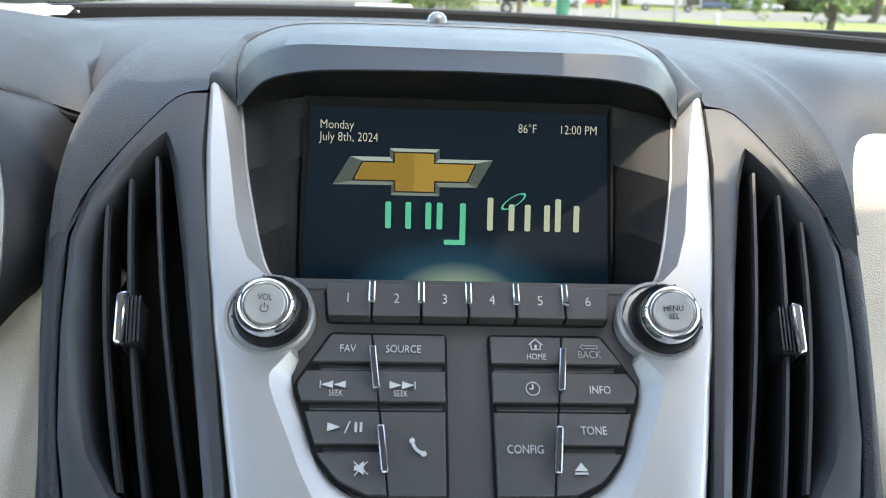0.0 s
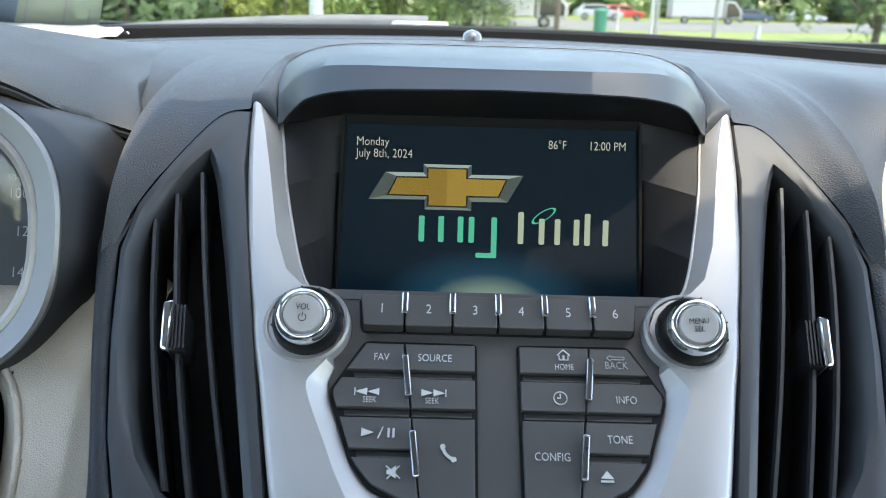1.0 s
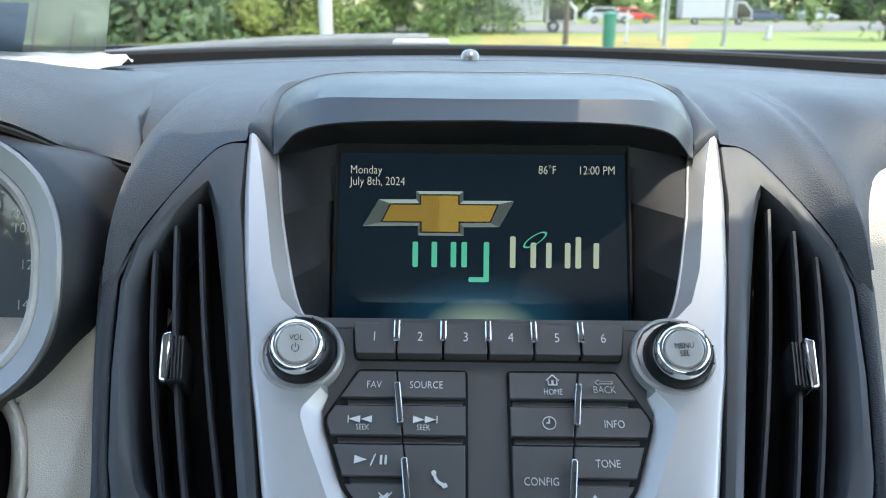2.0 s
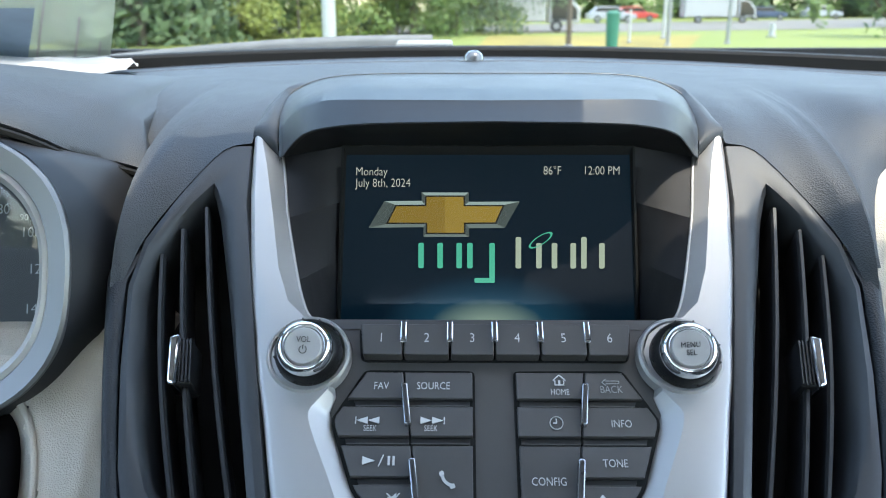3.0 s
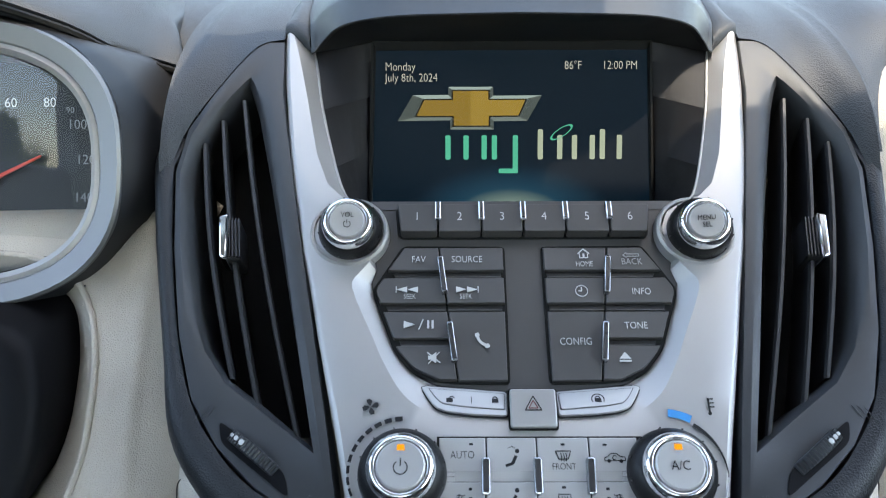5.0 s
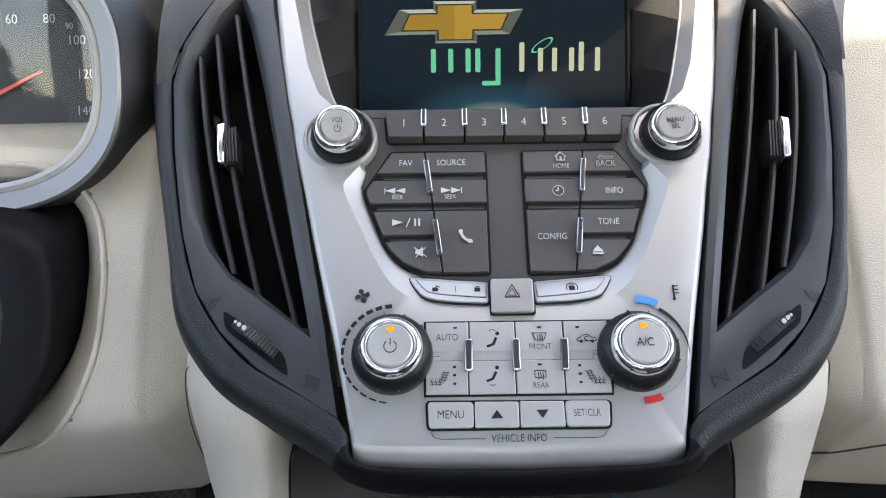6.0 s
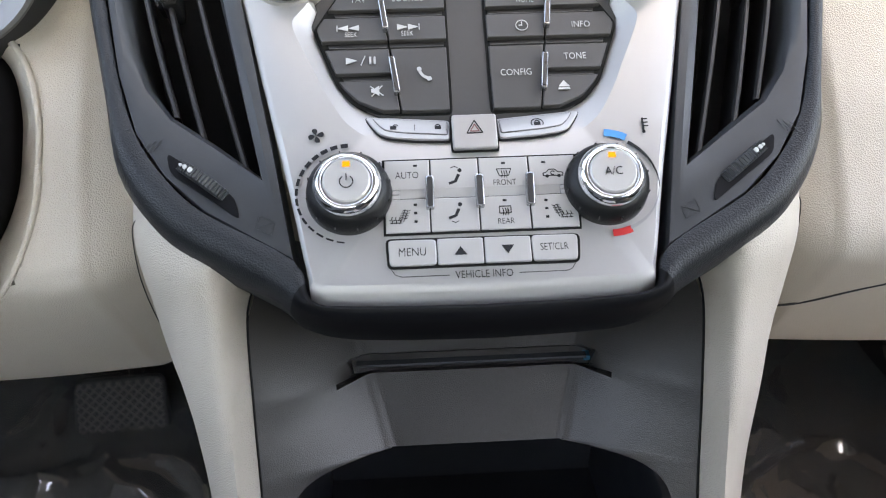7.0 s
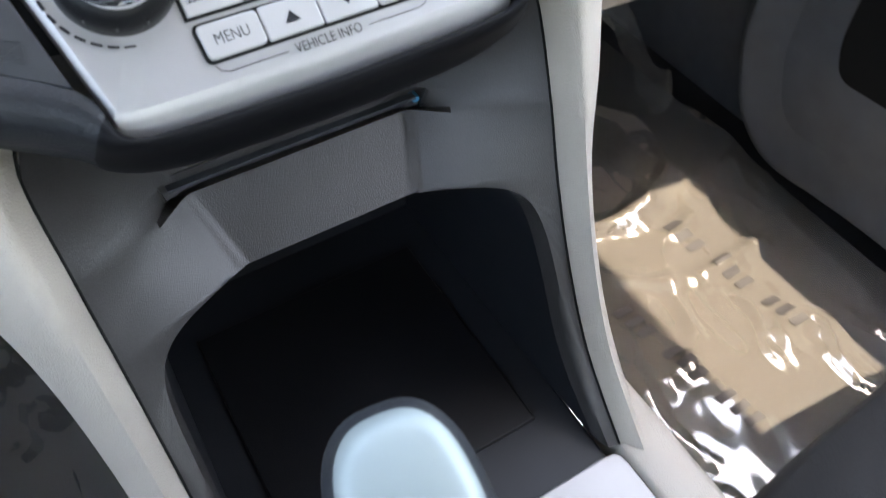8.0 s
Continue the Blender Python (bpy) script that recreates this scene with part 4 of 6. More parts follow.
# ---- air vents ----
V_IN = [(0.1650, 0.2850), (0.1682, 0.2800), (0.1748, 0.2695), (0.1828, 0.2545), (0.1895, 0.2350), (0.1905, 0.2130), (0.1818, 0.1677), (0.1740, 0.1330), (0.1660, 0.1110), (0.1530, 0.0930), (0.1320, 0.0777), (0.1074, 0.0578), (0.1180, 0.1030), (0.1300, 0.1540), (0.1440, 0.2130), (0.1570, 0.2640), (0.1625, 0.2800)]
V_OUT = [(0.1560, 0.3180), (0.1640, 0.3125), (0.1732, 0.2975), (0.1838, 0.2775), (0.1965, 0.2485), (0.1998, 0.2180), (0.1925, 0.1665), (0.1810, 0.1150), (0.1690, 0.0800), (0.1530, 0.0560), (0.1330, 0.0370), (0.0900, 0.0110), (0.1000, 0.0640), (0.1140, 0.1330), (0.1280, 0.2050), (0.1411, 0.2750), (0.1448, 0.3180)]
SLATS = [((0.1672, 0.2740), (0.1154, 0.0635)), ((0.1782, 0.2585), (0.1360, 0.0770)), ((0.1868, 0.2410), (0.1512, 0.0930))]


def air_vent(m):
    v = thing("air_vent", fp(m * 0.15, 0.16, -0.04), "dark grey air vent with upright slats, chrome tab and thumbwheel", "air vent", "vents beside the console")
    k = len(V_IN)
    rows = []
    for o, i in zip(V_OUT, V_IN):
        o, i = Vector(o), Vector(i)
        d = (i - o).normalized()
        rows.append([fp(m * q.x, q.y, h) for q, h in ((o, -0.030), (o, -0.003), (o + d * 0.0015, 0.0), (o.lerp(i, 0.45), 0.0008), (i - d * 0.004, -0.0012), (i, -0.0060), (i + d * 0.001, -0.050))])
    rows.append(rows[0])
    part("bezel", sheet(rows), HARD, v, smooth=35)
    part("duct", on(FACE, prism([(m * x, s) for x, s in inset(V_IN, -0.003)], -0.056, -0.048)), GAP, v)
    for (x0, s0), (x1, s1) in SLATS:
        rows = []
        for j in range(9):
            t = j / 8
            x, s = x0 + (x1 - x0) * t + 0.0035 * math.sin(math.pi * t), s0 + (s1 - s0) * t
            w = 0.0017
            rows.append([fp(m * (x + a), s, h) for a, h in ((-w, -0.0070), (-w * 0.5, -0.0052), (w * 0.5, -0.0052), (w, -0.0070), (w * 0.6 + 0.004, -0.042), (-w * 0.6 + 0.004, -0.042))])
        part("slat", sheet(rows, closed=True), BLACK, v)
    # tab that slides on the middle slat
    cx, cs = 0.1588, 0.1725
    tab = part("tab", on(FACE, prism(rounded([(m * x, s) for x, s in [(cx - 0.0045, cs - 0.0120), (cx + 0.0050, cs - 0.0125), (cx + 0.0085, cs + 0.0120), (cx - 0.0010, cs + 0.0135)]], 0.002, 3), -0.020, -0.001, 0.0015)), BLACK, v, "black ribbed tab")
    part("tab_trim", on(FACE, prism(rounded([(m * x, s) for x, s in [(cx + 0.0020, cs - 0.0145), (cx + 0.0062, cs - 0.0135), (cx + 0.0098, cs + 0.0125), (cx + 0.0046, cs + 0.0140)]], 0.0014, 3), -0.012, 0.0035, 0.0012)), CHROME, tab, "chrome edge")
    ribs = bmesh.new()
    for j in range(4):
        x = cx - 0.0042 + j * 0.0018
        prism([(m * q[0], q[1]) for q in line2((x, cs - 0.0115), (x + 0.0034, cs + 0.0125), 0.0007)], -0.003, 0.0004, 0, ribs)
    part("tab_ribs", on(FACE, ribs), BLACK, tab)
    # thumbwheel in its slot
    slot = [(0.1545, 0.0640), (0.1500, 0.0705), (0.1150, 0.0430), (0.1110, 0.0330), (0.1240, 0.0400)]
    part("wheel_slot", on(FACE, prism(rounded([(m * x, s) for x, s in [(0.1530, 0.0700), (0.1185, 0.0445), (0.1155, 0.0325), (0.1505, 0.0585)]], 0.004, 4), -0.004, 0.0012)), MATTE, v)
    a, b = Vector((0.1475, 0.0640)), Vector((0.1215, 0.0440))
    mid, d = (a + b) / 2, (b - a).normalized()
    rad, wid = 0.026, 0.0062
    n = Vector((-d.y, d.x))
    rows = []
    for j in range(41):
        t = radians(46 + 88 * j / 40)
        off, h = rad * math.cos(t), rad * math.sin(t) - 0.0205
        hh = h + (0.0009 if j % 2 else 0)
        rows.append([fp(m * (mid.x + d.x * off + n.x * w_), mid.y + d.y * off + n.y * w_, hv) for w_, hv in ((-wid / 2, h - 0.01), (-wid / 2, h - 0.0006), (-wid / 2 + 0.0006, hh), (wid / 2 - 0.0006, hh), (wid / 2, h - 0.0006), (wid / 2, h - 0.01))])
    wheel = part("thumbwheel", sheet(rows), HARD, v, "black ribbed thumbwheel")
    for j, (t, r_) in enumerate(((104, 0.0013), (113, 0.0011), (121, 0.0008))):
        t = radians(t)
        off, h = rad * math.cos(t), rad * math.sin(t) - 0.0205 + 0.0010
        c = Vector((mid.x + d.x * off, mid.y + d.y * off))
        dot = bmesh.new()
        prism([(m * (c.x + r_ * math.cos(q * math.pi / 5)), c.y + r_ * 1.1 * math.sin(q * math.pi / 5)) for q in range(10)], h - 0.0010, h + 0.0004, 0, dot)
        part("dot", on(FACE, dot), WHITE, wheel)
    # moulded open and shut symbols
    cx, cs = 0.1035, 0.0290
    sq = [(cx - 0.003, cs - 0.0045), (cx + 0.0045, cs - 0.001), (cx + 0.003, cs + 0.0055), (cx - 0.0045, cs + 0.002)]
    lines = [line2(sq[i], sq[(i + 1) % 4], 0.00025) for i in range(4)] + [line2(sq[0], sq[2], 0.00025), line2(sq[1], sq[3], 0.00025)]
    lines += [line2((0.1620 - 0.003 * j, 0.0760 + 0.0005 * j), (0.1660 - 0.003 * j, 0.0690 + 0.0005 * j), 0.0003) for j in range(3)]
    for some in (lines[:6], lines[6:7], lines[7:8], lines[8:]):
        part("moulded_symbol", on(FACE, flat([[(m * x, s) for x, s in p] for p in some], 0.0008, 0.0003)), HARD, v)
    return v


air_vent(-1)
air_vent(1)

# ---- dashboard ----
dash = thing("dashboard", (0, 0.3, 1.0), "dark grey soft vinyl dashboard upper with a padded rim round the console", "dashboard", kind="structure")
PAD_IN = [(0.1965, 0.2420), (0.1990, 0.2270), (0.1998, 0.2140), (0.1925, 0.1665), (0.1810, 0.1150), (0.1690, 0.0800), (0.1530, 0.0560), (0.1330, 0.0370), (0.0900, 0.0110), (0.0815, -0.0085), (0.0600, -0.0125), (0.0, -0.0140)]
PAD_OUT = [(0.2140, 0.2420), (0.2142, 0.2270), (0.2120, 0.2140), (0.2022, 0.1665), (0.1890, 0.1100), (0.1795, 0.0690), (0.1615, 0.0405), (0.1400, 0.0220), (0.0990, -0.0015), (0.0860, -0.0125), (0.0620, -0.0185), (0.0, -0.0205)]
for m in (-1, 1):
    rows = []
    for i, o in zip(PAD_IN, PAD_OUT):
        i, o = Vector(i), Vector(o)
        sunk = max(0.0, min(1.0, (o.y - 0.205) / 0.037)) ** 2 * 0.003
        deep = -0.035 if o.y > 0.04 else -0.030
        back = o + (o - i).normalized() * 0.003
        rows.append([fp(m * q.x, q.y, h - sunk) for q, h in ((i, -0.012), (i, 0.0002), (i.lerp(o, 0.3), 0.0022), (i.lerp(o, 0.7), 0.0012), (o, -0.005), (back, -0.014), (back, deep))])
    fine = [list(r) for r in zip(*[smoothed(c, 4) for c in zip(*rows)])]
    part("padded_rim", sheet(fine[:35]), SOFT_SHADED, dash, smooth=60)
    part("lower_rim", sheet(fine[34:]), MATTE, dash, "black rim under the console face", smooth=60)

# upper dash: stations across, each a profile from the windscreen to the front edge
WS_Z = 1.152


SEAM_X = (0.142, 0.156, 0.1636, 0.173, 0.1836, 0.193, 0.198, 0.2002, 0.2078)
SEAM_S = (0.3190, 0.3168, 0.3115, 0.2963, 0.2762, 0.2568, 0.2415, 0.2205, 0.2130)


def top_profile(x):
    ax = abs(x)
    y0 = 0.60 - 0.16 * (ax / 0.7) ** 2
    z0 = WS_Z - 0.012 * (ax / 0.4) ** 2 if ax < 0.4 else WS_Z - 0.012 - 0.03 * (ax - 0.4)
    if ax < 0.145:
        q = Vector((0.190, 1.130))
    elif ax < 0.2078:
        v = fp(0, float(np.interp(ax, SEAM_X, SEAM_S)), 0.0006)
        q = Vector((v.y, v.z))
    else:
        k = min(1, max(0, ax - 0.2135) / 0.04)
        z = 1.1105 - 0.0425 * (1 - math.sqrt(max(0, 1 - (1 - k) ** 2)))
        w = min(1, max(0, ax - 0.2135) / 0.045)
        w = w * w * (3 - 2 * w)
        arch = float(np.interp(z, (1.058, 1.068, 1.084, 1.091, 1.098, 1.102, 1.108, 1.112), (0.0565, 0.0685, 0.085, 0.093, 0.101, 0.106, 0.114, 0.120)))
        q = Vector((arch + (0.140 - arch) * w, z))
        if x < -0.2080:
            q = Vector((0.165, 1.098))
    a = radians(float(np.interp(ax, (0.145, 0.165, 0.18, 0.195, 0.2077), (24, 31, 42, 58, 68))))
    if ax >= 0.2078:
        rise = float(np.interp(z, (1.058, 1.068, 1.084, 1.098, 1.112), (66, 56, 43, 35, 28)))
        a = radians(rise + (60 - rise) * w) if x > 0 else radians(60)
    deck = Vector((0.33, min(1.1480, z0 + 0.001) - 0.03 * max(0, ax - 0.4)))
    reach = 0.30 * (deck - q).length
    p1, p2 = q + Vector((math.cos(a), math.sin(a))) * reach, deck - Vector((0.42 * (deck.x - q.x), 0.002))
    curve = []
    for i in range(19):
        t = 1 - i / 18
        curve.append(q * (1 - t) ** 3 + p1 * 3 * t * (1 - t) ** 2 + p2 * 3 * t * t * (1 - t) + deck * t ** 3)
    return [(x, y0, z0), (x, y0 - 0.03, z0 + 0.001), (x, 0.45, z0 - 0.0005), (x, 0.40, z0 - 0.001)] + [(x, p.x, p.y) for p in curve]


xs = [-0.72, -0.6, -0.5, -0.4, -0.34] + [-0.30 + 0.0035 * i for i in range(24)] + [-0.2165, -0.2145, -0.2130, -0.2105, -0.2082, -0.2077] + [-0.206 + 0.004 * i for i in range(16)] + [-0.1455, -0.1445, -0.1, -0.05, 0]
xs = xs + [-x for x in reversed(xs[:-1])]
rows = [top_profile(x) for x in xs]
part("dash_top", sheet(rows), SOFT, dash, smooth=70)
# seam line across the pad and the defroster grille
part("dash_seam", tube(smoothed([(x, 0.50 - 0.10 * (x / 0.7) ** 2, (WS_Z - 0.012 * (x / 0.4) ** 2 if x < 0.4 else WS_Z - 0.012 - 0.03 * (x - 0.4)) - 0.0002) for x in (-0.4, -0.25, -0.12, 0, 0.12, 0.25, 0.4, 0.5, 0.6, 0.7)], 4), 0.0010, 6), SOFT, dash)

# lower dash in beige, either side of the console
LOW_Z = (0.748, 0.750, 0.760, 0.785, 0.830, 0.879, 0.895, 0.955, 1.005, 1.060, 1.095, 1.112)
LOW_Y = (0.110, 0.060, 0.040, 0.020, -0.008, -0.038, -0.036, 0.008, 0.055, 0.090, 0.106, 0.126)
COLUMN = [(-0.345, 0.995), (-0.305, 0.995), (-0.283, 0.991), (-0.2665, 0.980), (-0.2590, 0.961), (-0.2580, 0.944), (-0.261, 0.920), (-0.274, 0.896), (-0.302, 0.874), (-0.345, 0.862)]
COLUMN = [(p.x, p.y) for p in smoothed([Vector(q) for q in COLUMN], 4)]
COLUMN += [(-0.69 - x, z) for x, z in reversed(COLUMN[1:-1])]
OPENING = inset(COLUMN, -0.018)


def within(x, z, ring):
    """Whether a point of the plan lies inside a closed line."""
    odd = False
    for (x0, z0), (x1, z1) in zip(ring, ring[1:] + ring[:1]):
        if (z0 > z) != (z1 > z) and x < x0 + (x1 - x0) * (z - z0) / (z1 - z0):
            odd = not odd
    return odd


def panel_depth(x, z):
    """How far forward the beige panel lies at that place."""
    g = 0.012 * math.sin(min(1, max(0, (abs(x) - 0.2) / 0.3)) * math.pi)
    return sum(float(np.interp(z + d, LOW_Z, LOW_Y)) for d in (-0.006, -0.003, 0, 0.003, 0.006)) / 5 - g


for m, side in ((-1, "driver"), (1, "passenger")):
    low = thing("lower_dash_panel", (m * 0.45, 0.05, 0.75), "light beige grained vinyl lower dashboard panel", "dashboard panel", kind="structure")
    rows = []
    corner = [(0.2135 + 0.040 * (1 - math.cos(radians(7.5 * i))), 1.111 - 0.042 * (1 - math.sin(radians(7.5 * i)))) for i in range(13)]
    for x, zt in [(0.105, 1.00), (0.14, 1.01), (0.17, 1.02), (0.19, 1.035), (0.205, 1.045), (0.2125, 1.050)] + corner + [(0.26 + 0.006 * i, 1.111) for i in range(32)] + [(0.47, 1.107), (0.55, 1.10), (0.7, 1.09)]:
        k = max(0, (0.21 - x) / 0.1)
        if m < 0:
            zt = min(zt, 1.03)
        g = 0.012 * math.sin(min(1, max(0, (x - 0.2) / 0.3)) * math.pi)
        row = []
        for j in range(60):
            z = zt + (0.748 - zt) * j / 59
            yy = 0.0
            for d in (-0.006, -0.003, 0, 0.003, 0.006):
                yy += float(np.interp(z + d, LOW_Z, LOW_Y)) / 5
            row.append((m * x, yy + 0.10 * k - g * (1 if z < 1.05 else max(0, (1.11 - z) / 0.06)), z))
        row += [(m * x, row[-1][1] + 0.08, 0.746), (m * x, 0.45, 0.77)]
        if x > 0.212:
            edge = max(0, 1 - (x - 0.2125) / 0.006) * 0.004
            row = [(px, py + edge + max(0, 1 - (zt - pz) / 0.007) ** 2 * 0.005, pz) for px, py, pz in row]
        rows.append([(row[0][0], row[0][1] + 0.012, row[0][2] + 0.0005)] + row)
    panel = sheet(rows)
    if m < 0:
        hole = [f for f in panel.faces if within(f.calc_center_median().x, f.calc_center_median().z, OPENING) and f.calc_center_median().y < 0.2]
        bmesh.ops.delete(panel, geom=hole, context="FACES")
    part("panel", panel, BEIGE, low, smooth=70)
    if m < 0:
        rims = [(x, panel_depth(x, z), z) for x, z in OPENING]
        part("opening_rim", tube(rims + rims[:2], 0.0022, 8), BEIGE, low, "rounded edge of the column opening", smooth=80)
        funnel = [[(x, panel_depth(x, z) + d, z) for x, z in inset(OPENING, k)] for k, d in ((0.0, 0.0), (0.008, 0.009), (0.016, 0.020), (0.017, 0.080))]
        part("opening_wall", sheet([r + r[:1] for r in funnel]), BEIGE, low, smooth=70)
    if m > 0:
        seam = []
        for x, z in ((0.186, 0.803), (0.205, 0.815), (0.221, 0.826), (0.252, 0.848), (0.30, 0.874), (0.36, 0.892), (0.45, 0.90), (0.62, 0.897)):
            yy = sum(float(np.interp(z + d, LOW_Z, LOW_Y)) for d in (-0.006, -0.003, 0, 0.003, 0.006)) / 5
            seam.append((x, yy + max(0, 0.21 - x) - 0.012 * math.sin(min(1, max(0, (x - 0.2) / 0.3)) * math.pi), z))
        seam = smoothed(seam, 8)
        part("glovebox_seam", tube(seam, 0.0009, 6), HARD, low)

# ---- instrument cluster ----
CLUS = Matrix(((1, 0, 0, 0), (0, 0.35, -0.937, 0.04), (0, 0.937, 0.35, 1.04), (0, 0, 0, 1)))
cluster = thing("instrument_cluster", (-0.33, 0.1, 1.0), "black instrument cluster pod with silver ringed speedometer", "instrument cluster")


def squircle(hx, hy, n=64, e=2.6, cx=-0.335, cy=0.030):
    out = []
    for i in range(n):
        a = 2 * math.pi * i / n
        c, s = math.cos(a), math.sin(a)
        out.append((cx + hx * math.copysign(abs(c) ** (2 / e), c), cy + hy * math.copysign(abs(s) ** (2 / e), s)))
    return out


def loops(specs, bm=None):
    return sheet([[CLUS @ Vector((x, u, h)) for x, u in squircle(hx, hy)] for hx, hy, h in specs], bm, True)


RINGMAT = mat("grey ring paint", (0.185, 0.183, 0.182), 0.40, metal=0.5, vary=0.04, grain=0.5, bscale=5000)
part("ring", loops([(0.109, 0.084, -0.022), (0.1085, 0.0835, -0.002), (0.107, 0.082, 0.0), (0.0965, 0.0720, -0.003), (0.0955, 0.0710, -0.0045)]), RINGMAT, cluster, "wide silver ring")
part("inner_ring", loops([(0.0955, 0.0710, -0.0045), (0.0930, 0.0685, -0.0035), (0.0900, 0.0655, -0.0060), (0.0890, 0.0645, -0.0300)]), SILVER, cluster, "bright inner ring")
part("dial_wall", loops([(0.0890, 0.0645, -0.0110), (0.0900, 0.0660, -0.020), (0.1150, 0.0860, -0.044)]), BLACK, cluster)
dial = part("dial", on(CLUS, prism(squircle(0.120, 0.090), -0.045, -0.040)), BLACK, cluster, "dark speedometer dial")
for lab, x, u, sz in (("60", -0.3098, 0.0701, 0.0085), ("80", -0.2857, 0.0703, 0.0085), ("90", -0.2732, 0.0656, 0.0055), ("100", -0.2690, 0.0567, 0.0085), ("120", -0.2640, 0.0352, 0.0085), ("140", -0.2655, 0.0119, 0.0085)):
    text("numeral", lab, sz, (x, u), GREYPRINT, dial, CLUS, -0.0398, 0.95)
tick = bmesh.new()
for i in range(40):
    a = radians(110 - i * 4.5)
    r0, r1 = (0.098, 0.108) if i % 4 == 0 else (0.102, 0.108)
    flat([line2((-0.335 + r0 * math.cos(a), 0.032 + r0 * 0.72 * math.sin(a)), (-0.335 + r1 * math.cos(a), 0.032 + r1 * 0.72 * math.sin(a)), 0.0006)], -0.0399, 0.0003, tick)
part("ticks", on(CLUS, tick), GREYPRINT, dial)
NEEDLE = mat("red needle", (0.75, 0.06, 0.03), 0.4)
part("needle", on(CLUS, prism([(-0.350, 0.010), (-0.349, 0.0065), (-0.290, 0.0365), (-0.290, 0.0378)], -0.037, -0.0355)), NEEDLE, dial, "red needle")
LENS = glass("gauge lens", (0.92, 0.93, 0.93), 0.015, 0.05, 0.5)
tilted = [[CLUS @ Vector((x, u, h + 0.21 * (u - 0.030))) for x, u in squircle(hx, hy)] for hx, hy, h in ((0.0890, 0.0645, -0.0135), (0.060, 0.044, -0.0122), (0.02, 0.015, -0.0118), (0.0005, 0.0005, -0.0117))]
part("lens", sheet(tilted, closed=True), LENS, cluster, "clear gauge lens", smooth=80)
# pod shell: from the ring out to the shroud edge
POD_LINE = [(110, -0.400, 0.118, -0.040), (90, -0.335, 0.124, -0.040), (70, -0.272, 0.116, -0.045), (52, -0.2400, 0.1080, -0.065), (40, -0.2215, 0.0985, -0.080), (24, -0.2140, 0.0600, -0.050), (8, -0.2125, 0.0300, -0.032), (-10, -0.2190, 0.0050, -0.029), (-26, -0.2310, -0.0130, -0.034), (-46, -0.2545, -0.0390, -0.035), (-68, -0.2950, -0.0545, -0.035), (-90, -0.3400, -0.0585, -0.035), (-115, -0.400, -0.0560, -0.035)]
shell_rows = []
for a, x2, u2, h2 in POD_LINE:
    c, s = math.cos(radians(a)), math.sin(radians(a))
    x, u = -0.335 + 0.1088 * math.copysign(abs(c) ** (2 / 2.6), c), 0.030 + 0.0838 * math.copysign(abs(s) ** (2 / 2.6), s)
    shell_rows.append([Vector((x, u, -0.004)), Vector((x * 0.6 + x2 * 0.4, u * 0.6 + u2 * 0.4, -0.006 + 0.25 * h2)), Vector((x2, u2, h2)), Vector((x2 - 0.006, u2 - 0.003, h2 - 0.03)), Vector((x2 - 0.03, u2 - 0.01, h2 - 0.09))])
cols = [smoothed(c, 5) for c in zip(*shell_rows)]
part("pod_shell", sheet([[CLUS @ p for p in r] for r in zip(*cols)]), POD, cluster, smooth=60)
# hood over the cluster, running back to the dash
HOOD = [((-0.2110, 0.152, 1.0800), (-0.2280, 0.188, 1.0950), (-0.236, 0.30, 1.120)), ((-0.2120, 0.150, 1.0960), (-0.2290, 0.188, 1.1170), (-0.238, 0.30, 1.134)), ((-0.2135, 0.147, 1.1055), (-0.2305, 0.188, 1.1300), (-0.240, 0.31, 1.140)), ((-0.2175, 0.143, 1.1085), (-0.2335, 0.189, 1.1345), (-0.243, 0.315, 1.142)), ((-0.2320, 0.135, 1.1150), (-0.2400, 0.190, 1.1390), (-0.248, 0.32, 1.144)), ((-0.2455, 0.115, 1.1240), (-0.2480, 0.190, 1.1480), (-0.256, 0.34, 1.148)),
        ((-0.2555, 0.100, 1.1345), (-0.2640, 0.190, 1.1540), (-0.272, 0.35, 1.149)), ((-0.2680, 0.090, 1.1430), (-0.2840, 0.190, 1.1595), (-0.293, 0.36, 1.149)), ((-0.3000, 0.075, 1.1570), (-0.3150, 0.190, 1.1660), (-0.325, 0.37, 1.148)),
        ((-0.3400, 0.068, 1.1640), (-0.3500, 0.190, 1.1720), (-0.355, 0.37, 1.147)), ((-0.4400, 0.068, 1.1640), (-0.4400, 0.190, 1.1720), (-0.44, 0.37, 1.145)), ((-0.5000, 0.09, 1.1400), (-0.5000, 0.190, 1.1450), (-0.50, 0.37, 1.135)), ((-0.5300, 0.13, 1.1000), (-0.5300, 0.190, 1.1100), (-0.53, 0.37, 1.12))]
rows = []
cols = [smoothed(c, 5) for c in zip(*HOOD)]
for f_, t_, b_ in zip(*cols):
    rows.append([f_ + Vector((-0.004, 0.010, -0.010)), f_ + Vector((0, 0.003, -0.004)), f_, f_ + Vector((0, 0.004, 0.003)), f_.lerp(t_, 0.35) + Vector((0, 0, 0.0030)), f_.lerp(t_, 0.7) + Vector((0, 0, 0.0030)), t_, t_.lerp(b_, 0.4) + Vector((0, 0, 0.002)), b_, b_ + Vector((0, 0.04, -0.02))])
part("hood", sheet(rows), SOFT, cluster, "dark grey vinyl hood", smooth=60)
part("hood_seam", tube([p + Vector((0.0008, -0.0018, -0.0042)) for p in cols[0]], 0.0022, 6), GAP, cluster)

